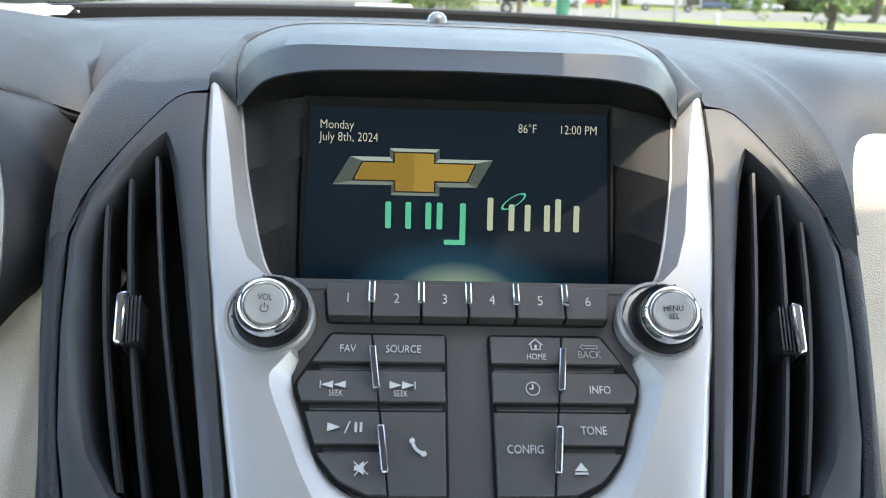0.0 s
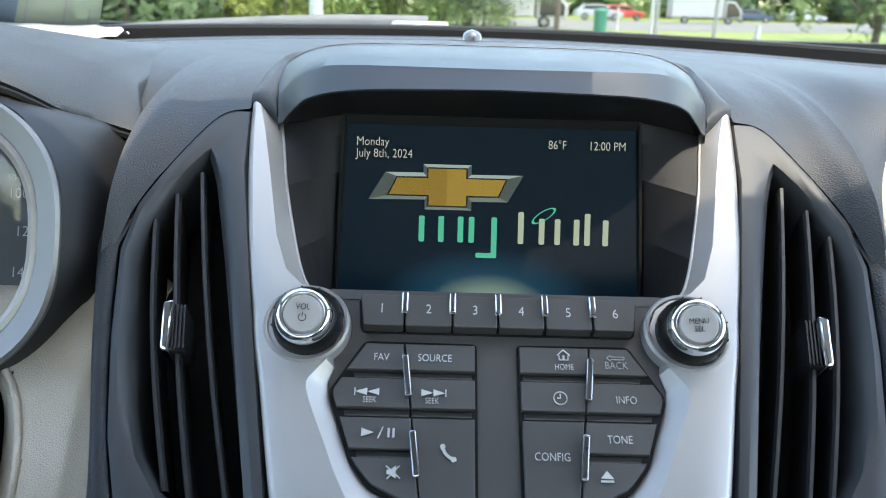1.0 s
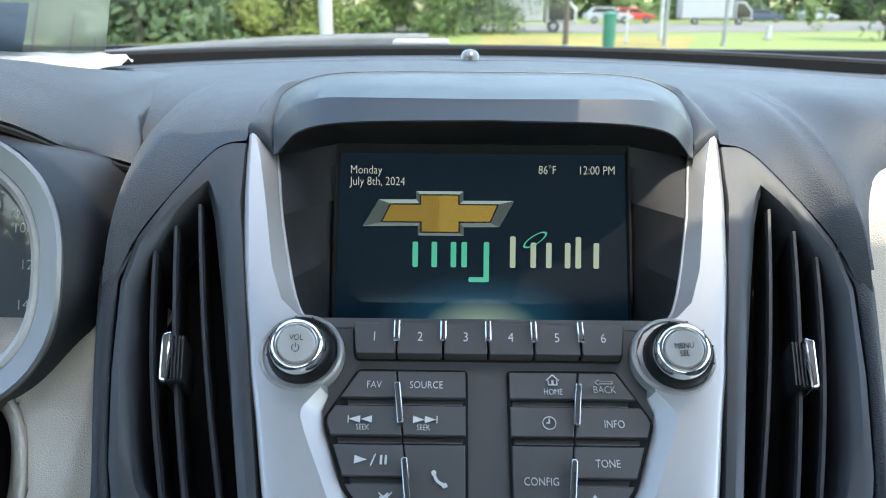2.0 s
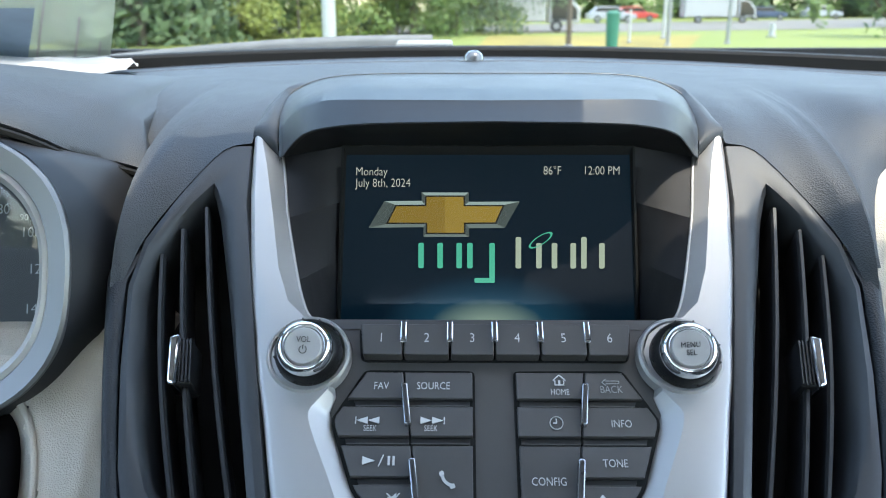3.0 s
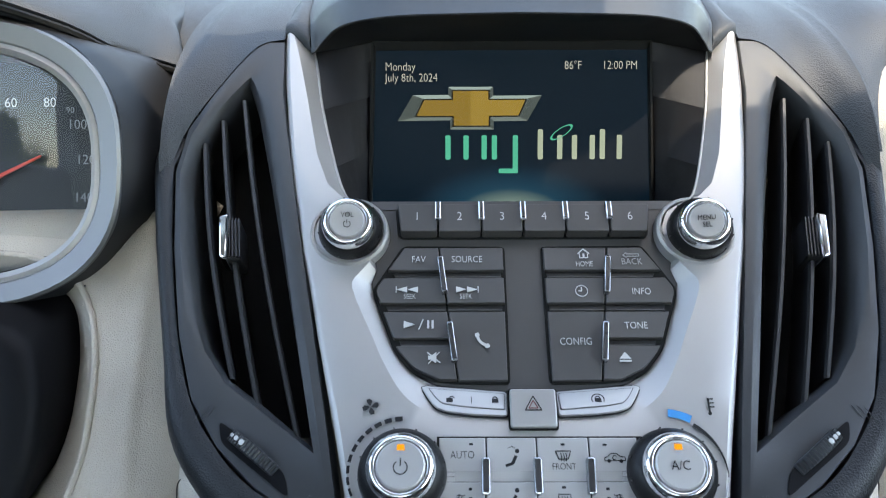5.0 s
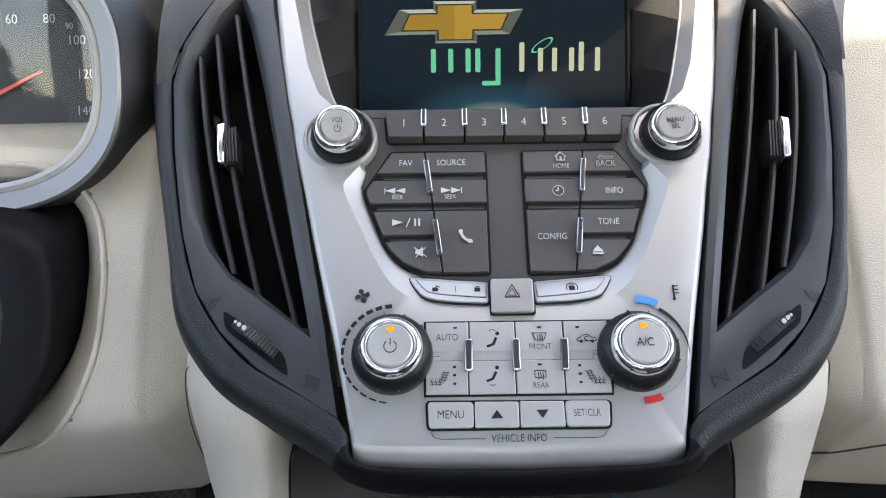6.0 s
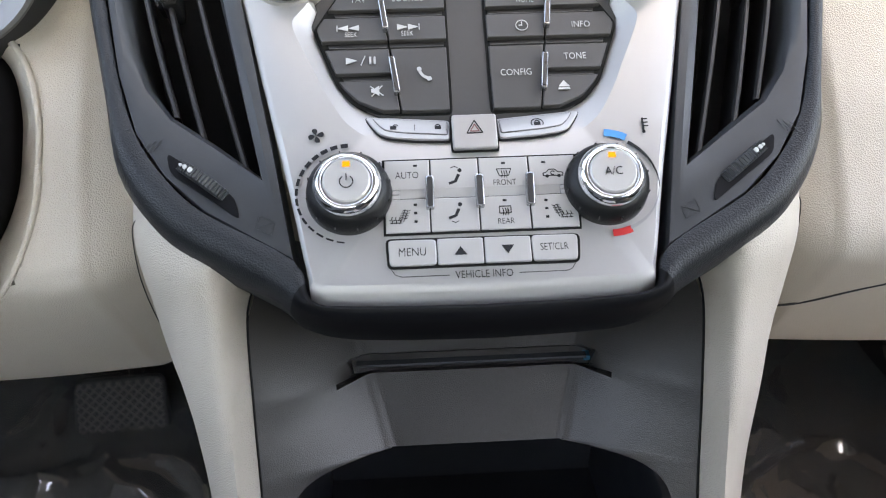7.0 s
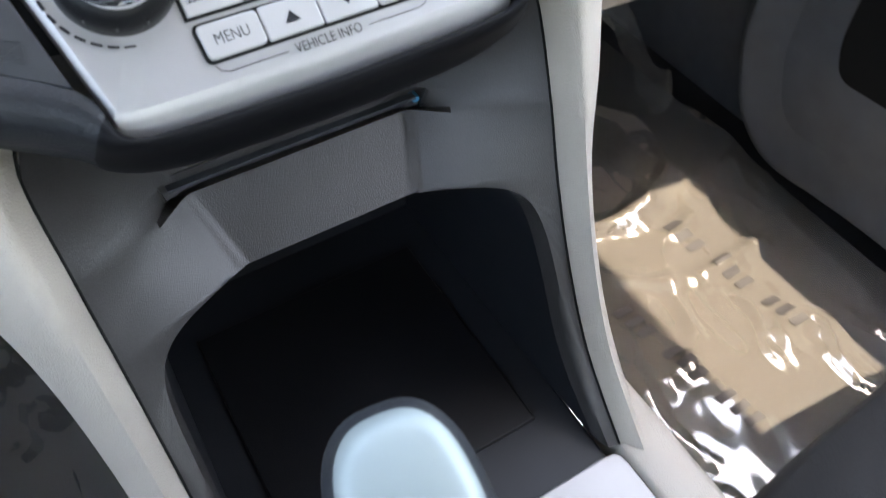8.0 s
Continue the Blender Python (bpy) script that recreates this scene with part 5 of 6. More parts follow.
# steering column
column = thing("steering_column", (-0.335, -0.05, 0.90), "black plastic steering column shroud below the cluster", "steering column")
ring_ = COLUMN


def column_point(x, z, h):
    return Vector((x, 0.004 - 0.60 * (0.997 - z) - h, z))


rows = [[column_point(x, z, h) for x, z in inset(ring_, d)] for d, h in ((0, -0.10), (0, -0.004), (0.0015, 0.002), (0.006, 0.006), (0.016, 0.0075), (0.026, 0.0085))]
part("shroud", sheet(rows, closed=True), MATTE, column, smooth=50)
rows = [[column_point(x, z, h) for x, z in inset(ring_, d)] for d, h in ((0.0255, 0.0080), (0.030, 0.0120), (0.038, 0.0140))]
boot = sheet(rows, closed=True)
boot.faces.new(list(boot.verts)[-len(ring_):])
part("boot", boot, CLOTH, column, "black cloth boot")

# ---- lower console ----
B_EDGE = [(0.1060, -0.0580, 0.9180), (0.1130, -0.0670, 0.9040), (0.1215, -0.0760, 0.8850), (0.1215, -0.0960, 0.8400), (0.1210, -0.1150, 0.7870), (0.1205, -0.1380, 0.7350), (0.1200, -0.1680, 0.6850), (0.1195, -0.2130, 0.6380)]
console = thing("lower_console", (0, -0.1, 0.64), "dark metallic grey console panel with card slot and open pocket", "console")
full_b = smoothed(B_EDGE, 6)


def b_at(z):
    return min(full_b, key=lambda p: abs(p.z - z))


# fold half width, depth and height of the sloping middle, height of its rim
LEVELS = [(0.0860, 0.0100, 0.8720, 0.935), (0.0800, -0.0100, 0.8540, 0.905), (0.0760, -0.0215, 0.8440, 0.880), (0.0715, -0.0315, 0.8345, 0.853), (0.0674, -0.0410, 0.8256, 0.837), (0.0671, -0.0417, 0.8249, 0.836), (0.0640, -0.0490, 0.8182, 0.828), (0.0637, -0.0497, 0.8175, 0.827), (0.0580, -0.0625, 0.8043, 0.814), (0.0505, -0.0795, 0.7860, 0.798)]
COLS_X = [0, 0.3, 0.6, 0.8, 0.88, 0.92, 0.94, 0.96, 0.98, 1.0, 1.02, 1.04, 1.06, 1.08, 1.1, 1.12, 1.135, 1.145, 1.155, 1.18, 1.3, 1.5, 1.75, 2.0]


def panel_point(q, level):
    """A point of the console panel; q: 0 middle, 1 fold, 2 rim."""
    fx, y, z, zb = level
    if q <= 0.92:
        return Vector((fx * q, y, z))
    b = b_at(zb)
    t = max(0, (q - 0.92) / 1.08)
    e = (t * t / 0.24 if t < 0.12 else t - 0.06) / 0.94
    # made-up ridge on the fold, shaped to catch a bright streak
    streak_ridge = 0.0006 * math.sin(math.pi * min(1, t / 0.12)) ** 2
    return Vector((fx * 0.92 + (b.x - fx * 0.92) * t, y + (b.y - y) * e - streak_ridge * 0.7, z + (b.z - z) * e + streak_ridge * 0.7))


panel_rows = []
for k, lev in enumerate(LEVELS):
    r = [panel_point(q, lev) for q in COLS_X]
    if k in (5, 6):
        r = [p + Vector((0, 0.011, -0.008)) if p.x < 0.0740 else p for p in r]
    panel_rows.append([Vector((-p.x, p.y, p.z)) for p in reversed(r[1:])] + r)
part("panel", sheet(panel_rows), GUN, console, smooth=40)
rows = [[(x, y, z) for x in (-0.0735, 0, 0.0735)] for y, z in ((-0.0408, 0.8246), (-0.0300, 0.8170), (-0.0380, 0.8090), (-0.0495, 0.8168))]
part("slot_lining", sheet(rows), BLACK, console, "dark card slot")
part("slot_lip", box((0, -0.0440, 0.8200), (0.140, 0.005, 0.0016), 0.0004), HARD, console, "thin dark lip in the card slot")
part("card_tip", box((0.0705, -0.0430, 0.8185), (0.0040, 0.006, 0.0032), 0.0005), mat("blue tab", (0.02, 0.18, 0.30), 0.4), console, "small blue tab in the slot")
# side cheeks of the pocket, down to the shifter
for m in (-1, 1):
    low_b = [p for p in full_b if p.z <= 0.798]
    o2 = smoothed([(0.0505, -0.0796, 0.7850), (0.0680, -0.0885, 0.7868), (0.0880, -0.0985, 0.7862), (0.0995, -0.1060, 0.7825), (0.1065, -0.1135, 0.7750), (0.1098, -0.1240, 0.7600), (0.1106, -0.1380, 0.7360), (0.1112, -0.1690, 0.6800), (0.1118, -0.2120, 0.6380)], 6)
    rows = []
    for i, o in enumerate(o2):
        t = i / (len(o2) - 1)
        if t < 0.34:
            e = panel_point(1 + t / 0.34, LEVELS[-1])
        else:
            e = low_b[min(len(low_b) - 1, round((t - 0.34) / 0.66 * (len(low_b) - 1)))]
        mid_ = o.lerp(e, 0.5) + Vector((0, -0.0006, 0))
        rows.append([Vector((m * p.x, p.y, p.z)) for p in (e, mid_, o, o + Vector((-0.0015, 0.004, -0.001)), o + Vector((-0.003, 0.012, -0.003)), Vector((o.x - 0.006, 0.04, o.z - 0.010)))])
    part("pocket_cheek", sheet([r[:5] for r in rows]), GUN, console, smooth=50)
    part("pocket_wall", sheet([r[4:] for r in rows]), POCKET, console)
part("pocket_roof", sheet([[(x, -0.0786, 0.7852) for x in (-0.062, 0, 0.062)], [(x, -0.0750, 0.7825) for x in (-0.075, 0, 0.075)], [(x, -0.03, 0.776) for x in (-0.11, 0, 0.11)], [(x, 0.05, 0.770) for x in (-0.11, 0, 0.11)]]), POCKET, console)
part("pocket_back", box((0, 0.045, 0.70), (0.24, 0.01, 0.17)), POCKET, console)
part("pocket_floor", box((0, -0.085, 0.627), (0.22, 0.27, 0.01), 0.002), POCKET, console)
part("pocket_mat", box((0.0, -0.085, 0.6335), (0.170, 0.17, 0.003), 0.001), RUBBER, console, "ribbed rubber mat")

# beige side rails of the console
for m in (-1, 1):
    rail = thing("console_rail", (m * 0.13, -0.15, 0.62), "light beige vinyl side rail of the centre console", "console trim", "console rails")
    secs = [  # inner edge, fold, outer front, outer side
        ((0.0980, -0.0200, 0.9330), (0.1330, -0.0430, 0.9480), (0.1600, -0.0330, 0.9560), (0.1820, -0.0050, 0.9540)),
        ((0.1085, -0.0620, 0.9130), (0.1325, -0.0860, 0.9220), (0.1600, -0.0740, 0.9240), (0.1830, -0.0405, 0.9200)),
        ((0.1212, -0.0765, 0.8850), (0.1315, -0.0960, 0.8900), (0.1590, -0.0810, 0.8850), (0.1840, -0.0400, 0.8800)),
        ((0.1215, -0.0965, 0.8400), (0.1305, -0.1130, 0.8420), (0.1550, -0.0950, 0.8400), (0.1800, -0.0300, 0.8330)),
        ((0.1210, -0.1155, 0.7870), (0.1300, -0.1300, 0.7900), (0.1500, -0.1080, 0.7880), (0.1700, -0.0200, 0.7850)),
        ((0.1205, -0.1385, 0.7350), (0.1290, -0.1510, 0.7390), (0.1460, -0.1300, 0.7380), (0.1600, -0.0200, 0.7350)),
        ((0.1200, -0.1685, 0.6850), (0.1285, -0.1800, 0.6890), (0.1430, -0.1600, 0.6880), (0.1540, -0.0400, 0.6850)),
        ((0.1195, -0.2135, 0.6380), (0.1280, -0.2260, 0.6420), (0.1400, -0.2050, 0.6400), (0.1500, -0.0800, 0.6350)),
    ]
    cols = [smoothed(c, 5) for c in zip(*secs)]
    rows = []
    for r in zip(*cols):
        pts = [Vector((m * p.x, p.y, p.z)) for p in r]
        i, f_, o, b = pts
        e = Vector((b.x + m * 0.004, 0.10, b.z + 0.005))
        rows.append([i + Vector((0, 0.012, 0)), i, i.lerp(f_, 0.75), f_, f_.lerp(o, 0.25) + Vector((m * 0.001, -0.001, 0)), o, o.lerp(b, 0.5) + Vector((m * 0.003, 0, 0)), b, e])
    part("rail", sheet(rows), BEIGE, rail, smooth=88)
    part("seam", tube(smoothed([(m * 0.1790, -0.0440, 0.9250), (m * 0.1842, -0.0415, 0.9150), (m * 0.1855, -0.0420, 0.8850), (m * 0.1830, -0.0340, 0.8450), (m * 0.1760, -0.0240, 0.8100), (m * 0.1680, -0.010, 0.7850)], 5), 0.00036, 6), BLACK, rail)

for m in (-1, 1):
    part("panel_joint", tube([Vector((m * (p.x - 0.0004), p.y - 0.0008, p.z)) for p in full_b], 0.0007, 6), GAP, console)

# shifter console
low_c = thing("shifter_console", (0, -0.35, 0.5), "silver topped shifter console with beige sides and cup holder", "console")
part("plate", on(Matrix.Translation((0, 0, 0.632)), prism(rounded([(-0.112, -0.62), (0.117, -0.62), (0.117, -0.215), (-0.112, -0.215)], 0.01, 3), -0.01, 0.004, 0.001)), SILVER, low_c, "satin silver plate")
for m in (-1, 1):
    rows = []
    for y in (-0.15, -0.20, -0.25, -0.35, -0.62):
        rows.append([(m * x, y, z) for x, z in ((0.1185, 0.62), (0.1185, 0.637), (0.122, 0.640), (0.150, 0.637), (0.158, 0.628), (0.162, 0.56), (0.165, 0.40))])
    part("side", sheet(rows), BEIGE, low_c, smooth=50)
part("cup_ring", on(Matrix.Translation((0.088, -0.292, 0.636)), lathe([(0.038, 0.0), (0.0385, 0.004), (0.037, 0.0055), (0.0345, 0.003), (0.034, -0.004)], 48, cap=False)), CHROME, low_c, "chrome cup holder ring")
part("cup_well", on(Matrix.Translation((0.088, -0.292, 0.636)), lathe([(0.034, 0.0015), (0.033, 0.0012), (0.001, 0.0012)], 32)), BLACK, low_c)

shifter = thing("gear_lever", (-0.045, -0.25, 0.64), "black gear lever with silver topped knob", "gear lever")
KM = Matrix.Translation((-0.0475, -0.2490, 0.8330)) @ pose(0, 0, 0, 18, -4, -8)


def knob_outline(w, l, n=40, e=2.8):
    return [(w * math.copysign(abs(math.cos(a)) ** (2 / e), math.cos(a)) * (1 - 0.10 * math.sin(a)), l * math.copysign(abs(math.sin(a)) ** (2 / e), math.sin(a))) for a in [2 * math.pi * i / n for i in range(n)]]


rows = [[(x, y, h) for x, y in knob_outline(w, l)] for w, l, h in ((0.012, 0.014, -0.075), (0.020, 0.024, -0.050), (0.0275, 0.035, -0.022), (0.0295, 0.040, -0.008), (0.0285, 0.0390, 0.0), (0.0245, 0.0345, 0.0045))]
knob_ = part("knob", on(KM, sheet(rows, closed=True)), HARD, shifter, "grey knob body", smooth=70)
rows = [[(x, y, h) for x, y in knob_outline(w, l)] for w, l, h in ((0.0248, 0.0348, 0.0040), (0.0240, 0.0340, 0.0056), (0.018, 0.026, 0.0085), (0.008, 0.012, 0.0100), (0.0005, 0.0005, 0.0103))]
part("insert", on(KM, sheet(rows, closed=True)), mat("pale grey insert", (0.30, 0.345, 0.33), 0.35, metal=0.2, vary=0.04), knob_, "pale silver top insert", smooth=80)
part("stem", tube([(-0.046, -0.245, 0.63), (-0.046, -0.240, 0.72), (-0.0458, -0.236, 0.79)], 0.011, 14), BLACK, shifter)

# ---- foot wells ----
car_floor = thing("floor", (0, 0, 0.38), "black carpeted car floor", "floor", kind="structure")
part("carpet", box((0, -0.6, 0.37), (1.44, 2.9, 0.04)), CARPET, car_floor)
part("firewall", box((0, 0.82, 0.75), (1.44, 0.04, 0.80)), CARPET, car_floor)
toe = sheet([[(-0.7, 0.52, 0.39), (0.7, 0.52, 0.39)], [(-0.7, 0.72, 0.55), (0.7, 0.72, 0.55)], [(-0.7, 0.80, 0.80), (0.7, 0.80, 0.80)]])
part("toe_board", toe, CARPET, car_floor)

FILM = glass("plastic film", (0.86, 0.87, 0.88), 0.07, 0.25, 0.70, 0.28)


def film_z(x, y, m):
    """Height of the crumpled film over the floor."""
    z0 = 0.375 if y < 0.50 else 0.375 + (y - 0.50) * 0.8
    q = Vector((x * 9 + m * 3, y * 7, 0.3))
    w = noise.noise(q * 0.7) * 0.026 + (0.5 - abs(noise.noise(q * 1.7 + Vector((5, 1, 0))))) ** 3 * 0.08 + (0.5 - abs(noise.noise(q * 4.1))) ** 4 * 0.05
    for cx, cy, r, h in ((0.42, 0.20, 0.13, 0.030), (0.33, 0.33, 0.10, 0.022), (0.52, 0.12, 0.20, 0.020), (0.30, -0.05, 0.09, 0.012)):
        d = math.hypot(x - cx, (y - cy) * 1.2) - r - 0.03 * noise.noise(q * 0.8)
        w += h * math.exp(-(d / 0.014) ** 2) * (0.4 + 0.6 * max(0, math.sin(math.atan2(y - cy, x - cx) * 1.5 + cx * 9)))
    return max(z0 + 0.014 + w * 0.7, 0.3925 + 0.002 * noise.noise(q * 3))


INK = mat("grey film print", (0.05, 0.05, 0.055), 0.6)
for m in (-1, 1):
    film = thing("floor_film", (m * 0.45, 0, 0.392), "crumpled clear plastic film over the carpet", "plastic film", "films over the carpet")
    rows = [[(m * (0.17 + 0.46 * i / 92), -0.42 + 1.08 * j / 150, film_z(0.17 + 0.46 * i / 92, -0.42 + 1.08 * j / 150, m)) for i in range(93)] for j in range(151)]
    part("film", sheet(rows), FILM, film, smooth=120)
    if m > 0:
        flap = smoothed([Vector(q) for q in ((0.580, 0.395, 0.485), (0.588, 0.350, 0.462), (0.592, 0.300, 0.440), (0.574, 0.245, 0.425), (0.552, 0.195, 0.424), (0.548, 0.165, 0.440))], 6)
        part("flap", sheet([[q + Vector((0.004 * math.sin(k * 0.9), 0, 0)), q + Vector((0.012, 0.004, 0.018)), q + Vector((0.016 + 0.006 * math.sin(k * 0.6), 0.010, 0.040)), q + Vector((0.008, 0.014, 0.058))] for k, q in enumerate(flap)]), FILM, film, "loose curled edge of the film", smooth=120)
    for (x0, y0), (x1, y1) in (((0.333, -0.020), (0.366, -0.205)), ((0.462, 0.045), (0.492, -0.145))):
        for k in range(11):
            if k in (3, 7):
                continue
            t0, t1 = k / 11 + 0.012, (k + 0.72) / 11
            bar = []
            for across in (-0.011, 0.0, 0.011):
                bar.append([(m * (x0 + (x1 - x0) * t + across), y0 + (y1 - y0) * t, film_z(x0 + (x1 - x0) * t + across, y0 + (y1 - y0) * t, m) + 0.0012) for t in (t0, (t0 + t1) / 2, t1)])
            part("print_bar", sheet(bar), INK, film)

TYRE_GREY = mat("grey pedal rubber", (0.030, 0.028, 0.027), 0.6)
pedal = thing("brake_pedal", (-0.425, 0.43, 0.40), "black rubber brake pedal with a diamond tread", "pedal")
PM = Matrix.Translation((-0.428, 0.385, 0.412)) @ pose(0, 0, 0, 62, 0, 4)
part("pad", on(PM, prism(rounded([(-0.063, -0.045), (0.063, -0.045), (0.058, 0.045), (-0.058, 0.045)], 0.014, 4), -0.012, 0.0, 0.003)), TYRE_GREY, pedal, "ribbed rubber pad")
tread = bmesh.new()
for k in range(-9, 10):
    for slant in (1, -1):
        # crossing ribs, clipped to the pad
        a, b = 0.0125 * k - slant * 0.040, 0.0125 * k + slant * 0.040
        t0, t1 = sorted(((-0.055 - a) / (b - a), (0.055 - a) / (b - a)))
        t0, t1 = max(0.0, t0), min(1.0, t1)
        if t1 - t0 > 0.08:
            prism(line2((a + (b - a) * t0, -0.040 + 0.080 * t0), (a + (b - a) * t1, -0.040 + 0.080 * t1), 0.0030), -0.001, 0.0030 + 0.0001 * slant, 0.0008, tread)
# ribs lighter than the pad beneath
TREAD = mat("lighter grey pedal rubber", (0.085, 0.078, 0.072), 0.5)
tagged(part("tread", on(PM, tread), TREAD, pedal), kind="stuff")
part("arm", tube([(-0.425, 0.45, 0.42), (-0.42, 0.56, 0.60), (-0.42, 0.60, 0.85)], 0.010, 10), BLACK, pedal)

# ---- car body around ----
cabin = thing("cabin", (0, -0.6, 1.5), "car cabin shell with grey headliner and dark doors", "car cabin", kind="structure")
part("headliner", sheet([[(x, y, (1.545 if y > -0.2 else 1.600) - 0.09 * (x / 0.6) ** 4) for x in (-0.62, -0.5, -0.3, 0, 0.3, 0.5, 0.62)] for y in (-0.10, -0.3, -0.8, -1.6, -2.3)]), HEADLINER, cabin)
part("roof_skin", sheet([[(x, y, 1.65 - 0.09 * (x / 0.6) ** 4) for x in (-0.66, -0.5, -0.3, 0, 0.3, 0.5, 0.66)] for y in (-0.046, -0.3, -0.8, -1.6, -2.3)]), SILVER, cabin)
part("header", box((0, -0.09, 1.535), (1.16, 0.07, 0.05), 0.01), HEADLINER, cabin)
part("rear_wall", box((0, -2.32, 0.75), (1.44, 0.06, 0.80)), CLOTH, cabin, "dark cloth rear bulkhead")
for m in (-1, 1):
    top = 1.10 if m < 0 else 1.00
    part("door", box((m * 0.71, -0.55, (0.36 + top) / 2), (0.06, 2.7, top - 0.36), 0.02), DOORTRIM, cabin, "dark door panel")
    ridge = smoothed([Vector(q) for q in ((0.130, 0.82), (0.137, 0.70), (0.141, 0.592), (0.137, 0.535), (0.113, 0.467), (0.077, 0.430), (0.034, 0.418), (-0.024, 0.424), (-0.12, 0.430), (-0.35, 0.430), (-0.70, 0.430))], 5)
    rows = []
    for k, q in enumerate(ridge):
        d = (ridge[min(k + 1, len(ridge) - 1)] - ridge[max(k - 1, 0)]).normalized()
        out = Vector((-d.y, d.x))
        rows.append([(m * x, (q + out * o).x, (q + out * o).y) for x, o in ((0.684, 0.034), (0.655, 0.026), (0.632, 0.012), (0.622, 0.003), (0.621, -0.004), (0.628, -0.014), (0.634, -0.030), (0.638, -0.060))])
    part("door_pocket", sheet(rows), DOORTRIM, cabin, "moulded map pocket of the door", smooth=60)
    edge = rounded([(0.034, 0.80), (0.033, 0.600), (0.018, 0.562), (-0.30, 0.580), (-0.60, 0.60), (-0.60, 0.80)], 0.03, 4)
    fill = bmesh.new()
    fill.faces.new([fill.verts.new((m * 0.6365, y, z)) for y, z in [(0.12, 0.80), (0.118, 0.60), (0.09, 0.48), (0.03, 0.445), (-0.70, 0.455), (-0.70, 0.80)]])
    part("pocket_face", fill, DOORTRIM, cabin)
    # flat black sheet on the door paints the recess's shade; nothing is hollowed
    part("armrest_recess_shade", on(Matrix(((0, 0, -m, m * 0.634), (1, 0, 0, 0), (0, 1, 0, 0), (0, 0, 0, 1))), prism(edge, -0.002, 0.004, 0.002)), GAP, cabin, "dark recess in the door")
    part("windscreen_pillar", tube([(m * 0.66, 0.52, 1.12), (m * 0.62, 0.2, 1.34), (m * 0.57, -0.12, 1.50)], 0.035, 10), HARD, cabin)
    # trim round the rear door window
    part("centre_pillar", box((m * 0.685, -1.04, 1.27), (0.05, 0.10, 0.56), 0.01), HEADLINER, cabin, "grey centre pillar trim")
    part("rear_quarter", box((m * 0.69, -2.12, 1.22), (0.05, 0.42, 0.66), 0.01), HEADLINER, cabin, "grey rear side trim")
    part("roof_rail", box((m * 0.68, -1.50, 1.515), (0.06, 0.82, 0.07), 0.012), HEADLINER, cabin, "grey trim over the rear window")
mirror = thing("rear_view_mirror", (0, 0.04, 1.42), "black rear view mirror on the windscreen", "mirror")
part("housing", on(Matrix.Translation((0.0, 0.035, 1.42)) @ pose(0, 0, 0, 90, 0, 0), prism(rounded([(-0.12, -0.0375), (0.12, -0.0375), (0.12, 0.0375), (-0.12, 0.0375)], 0.034, 6), -0.030, 0.030, 0.008)), BLACK, mirror)
part("mirror_glass", box((0.0, 0.004, 1.42), (0.225, 0.004, 0.062), 0.001), CHROME, mirror)
part("foot", tube([(0, 0.06, 1.44), (0, 0.07, 1.47)], 0.012, 10), BLACK, mirror)

windscreen = thing("windscreen", (0, 0.3, 1.2), "clear curved car windscreen", "windscreen", kind="structure")
rows = []
for k in range(9):
    t = k / 8
    rows.append([(x * (1.04 - 0.14 * t), (0.615 - 0.16 * (x / 0.7) ** 2) * (1 - t) + (-0.08 - 0.03 * (x / 0.7) ** 2) * t, 1.150 + 0.37 * t + 0.02 * math.sin(math.pi * t)) for x in (-0.66, -0.5, -0.35, -0.2, 0, 0.2, 0.35, 0.5, 0.66)])
pane = part("pane", sheet(rows), GLASS, windscreen, smooth=120)
pane.visible_shadow = False
bx = [-0.66 + 0.066 * i for i in range(21)]
rows2 = [[Vector((x * 1.04, yy - 0.06 * (x / 0.43) ** 2, zz - 0.010 * (x / 0.43) ** 2)) for x in bx] for yy, zz in ((0.576, 1.146), (0.577, 1.160), (0.580, 1.1630), (0.60, 1.1640), (0.62, 1.150))]
part("black_border", sheet(rows2), GAP, windscreen)

# light sensor on the dash
sensor = thing("light_sensor", (0, 0.506, 1.152), "small clear dome light sensor on the dash top", "sensor")
part("base", on(Matrix.Translation((0, 0.506, 1.1515)), prism(rounded([(-0.022, -0.008), (0.022, -0.008), (0.020, 0.008), (-0.020, 0.008)], 0.003, 3), -0.002, 0.0015, 0.0005)), HARD, sensor)
part("dome", on(Matrix.Translation((0, 0.506, 1.1525)), lathe([(0.0105, 0.0), (0.0100, 0.004), (0.0080, 0.0075), (0.0045, 0.0098), (0.0004, 0.0106)], 28)), mat("smoked dome", (0.07, 0.075, 0.08), 0.06, coat=1.0), sensor, "clear glossy dome", smooth=80)

# papers on the dash
paper = thing("papers", (-0.40, 0.42, 1.15), "white printed sheets lying folded on the dash top", "paper")
rows = []
for j in range(9):
    t = j / 8
    left, right = Vector((-0.58 - 0.04 * t, 0.345 + 0.165 * t, 0)), Vector((-0.322 - 0.050 * t + 0.022 * math.sin(math.pi * t), 0.338 + 0.172 * t, 0))
    rows.append([left.lerp(right, i / 12) + Vector((0, 0, 1.1520 + 0.010 * abs(noise.noise(Vector((i * 0.42, j * 0.5, 2)))) + 0.006 * t * (1 - i / 12))) for i in range(13)])
bm = sheet(rows)
bmesh.ops.solidify(bm, geom=bm.faces, thickness=0.0006)
part("sheet", bm, PAPER, paper)
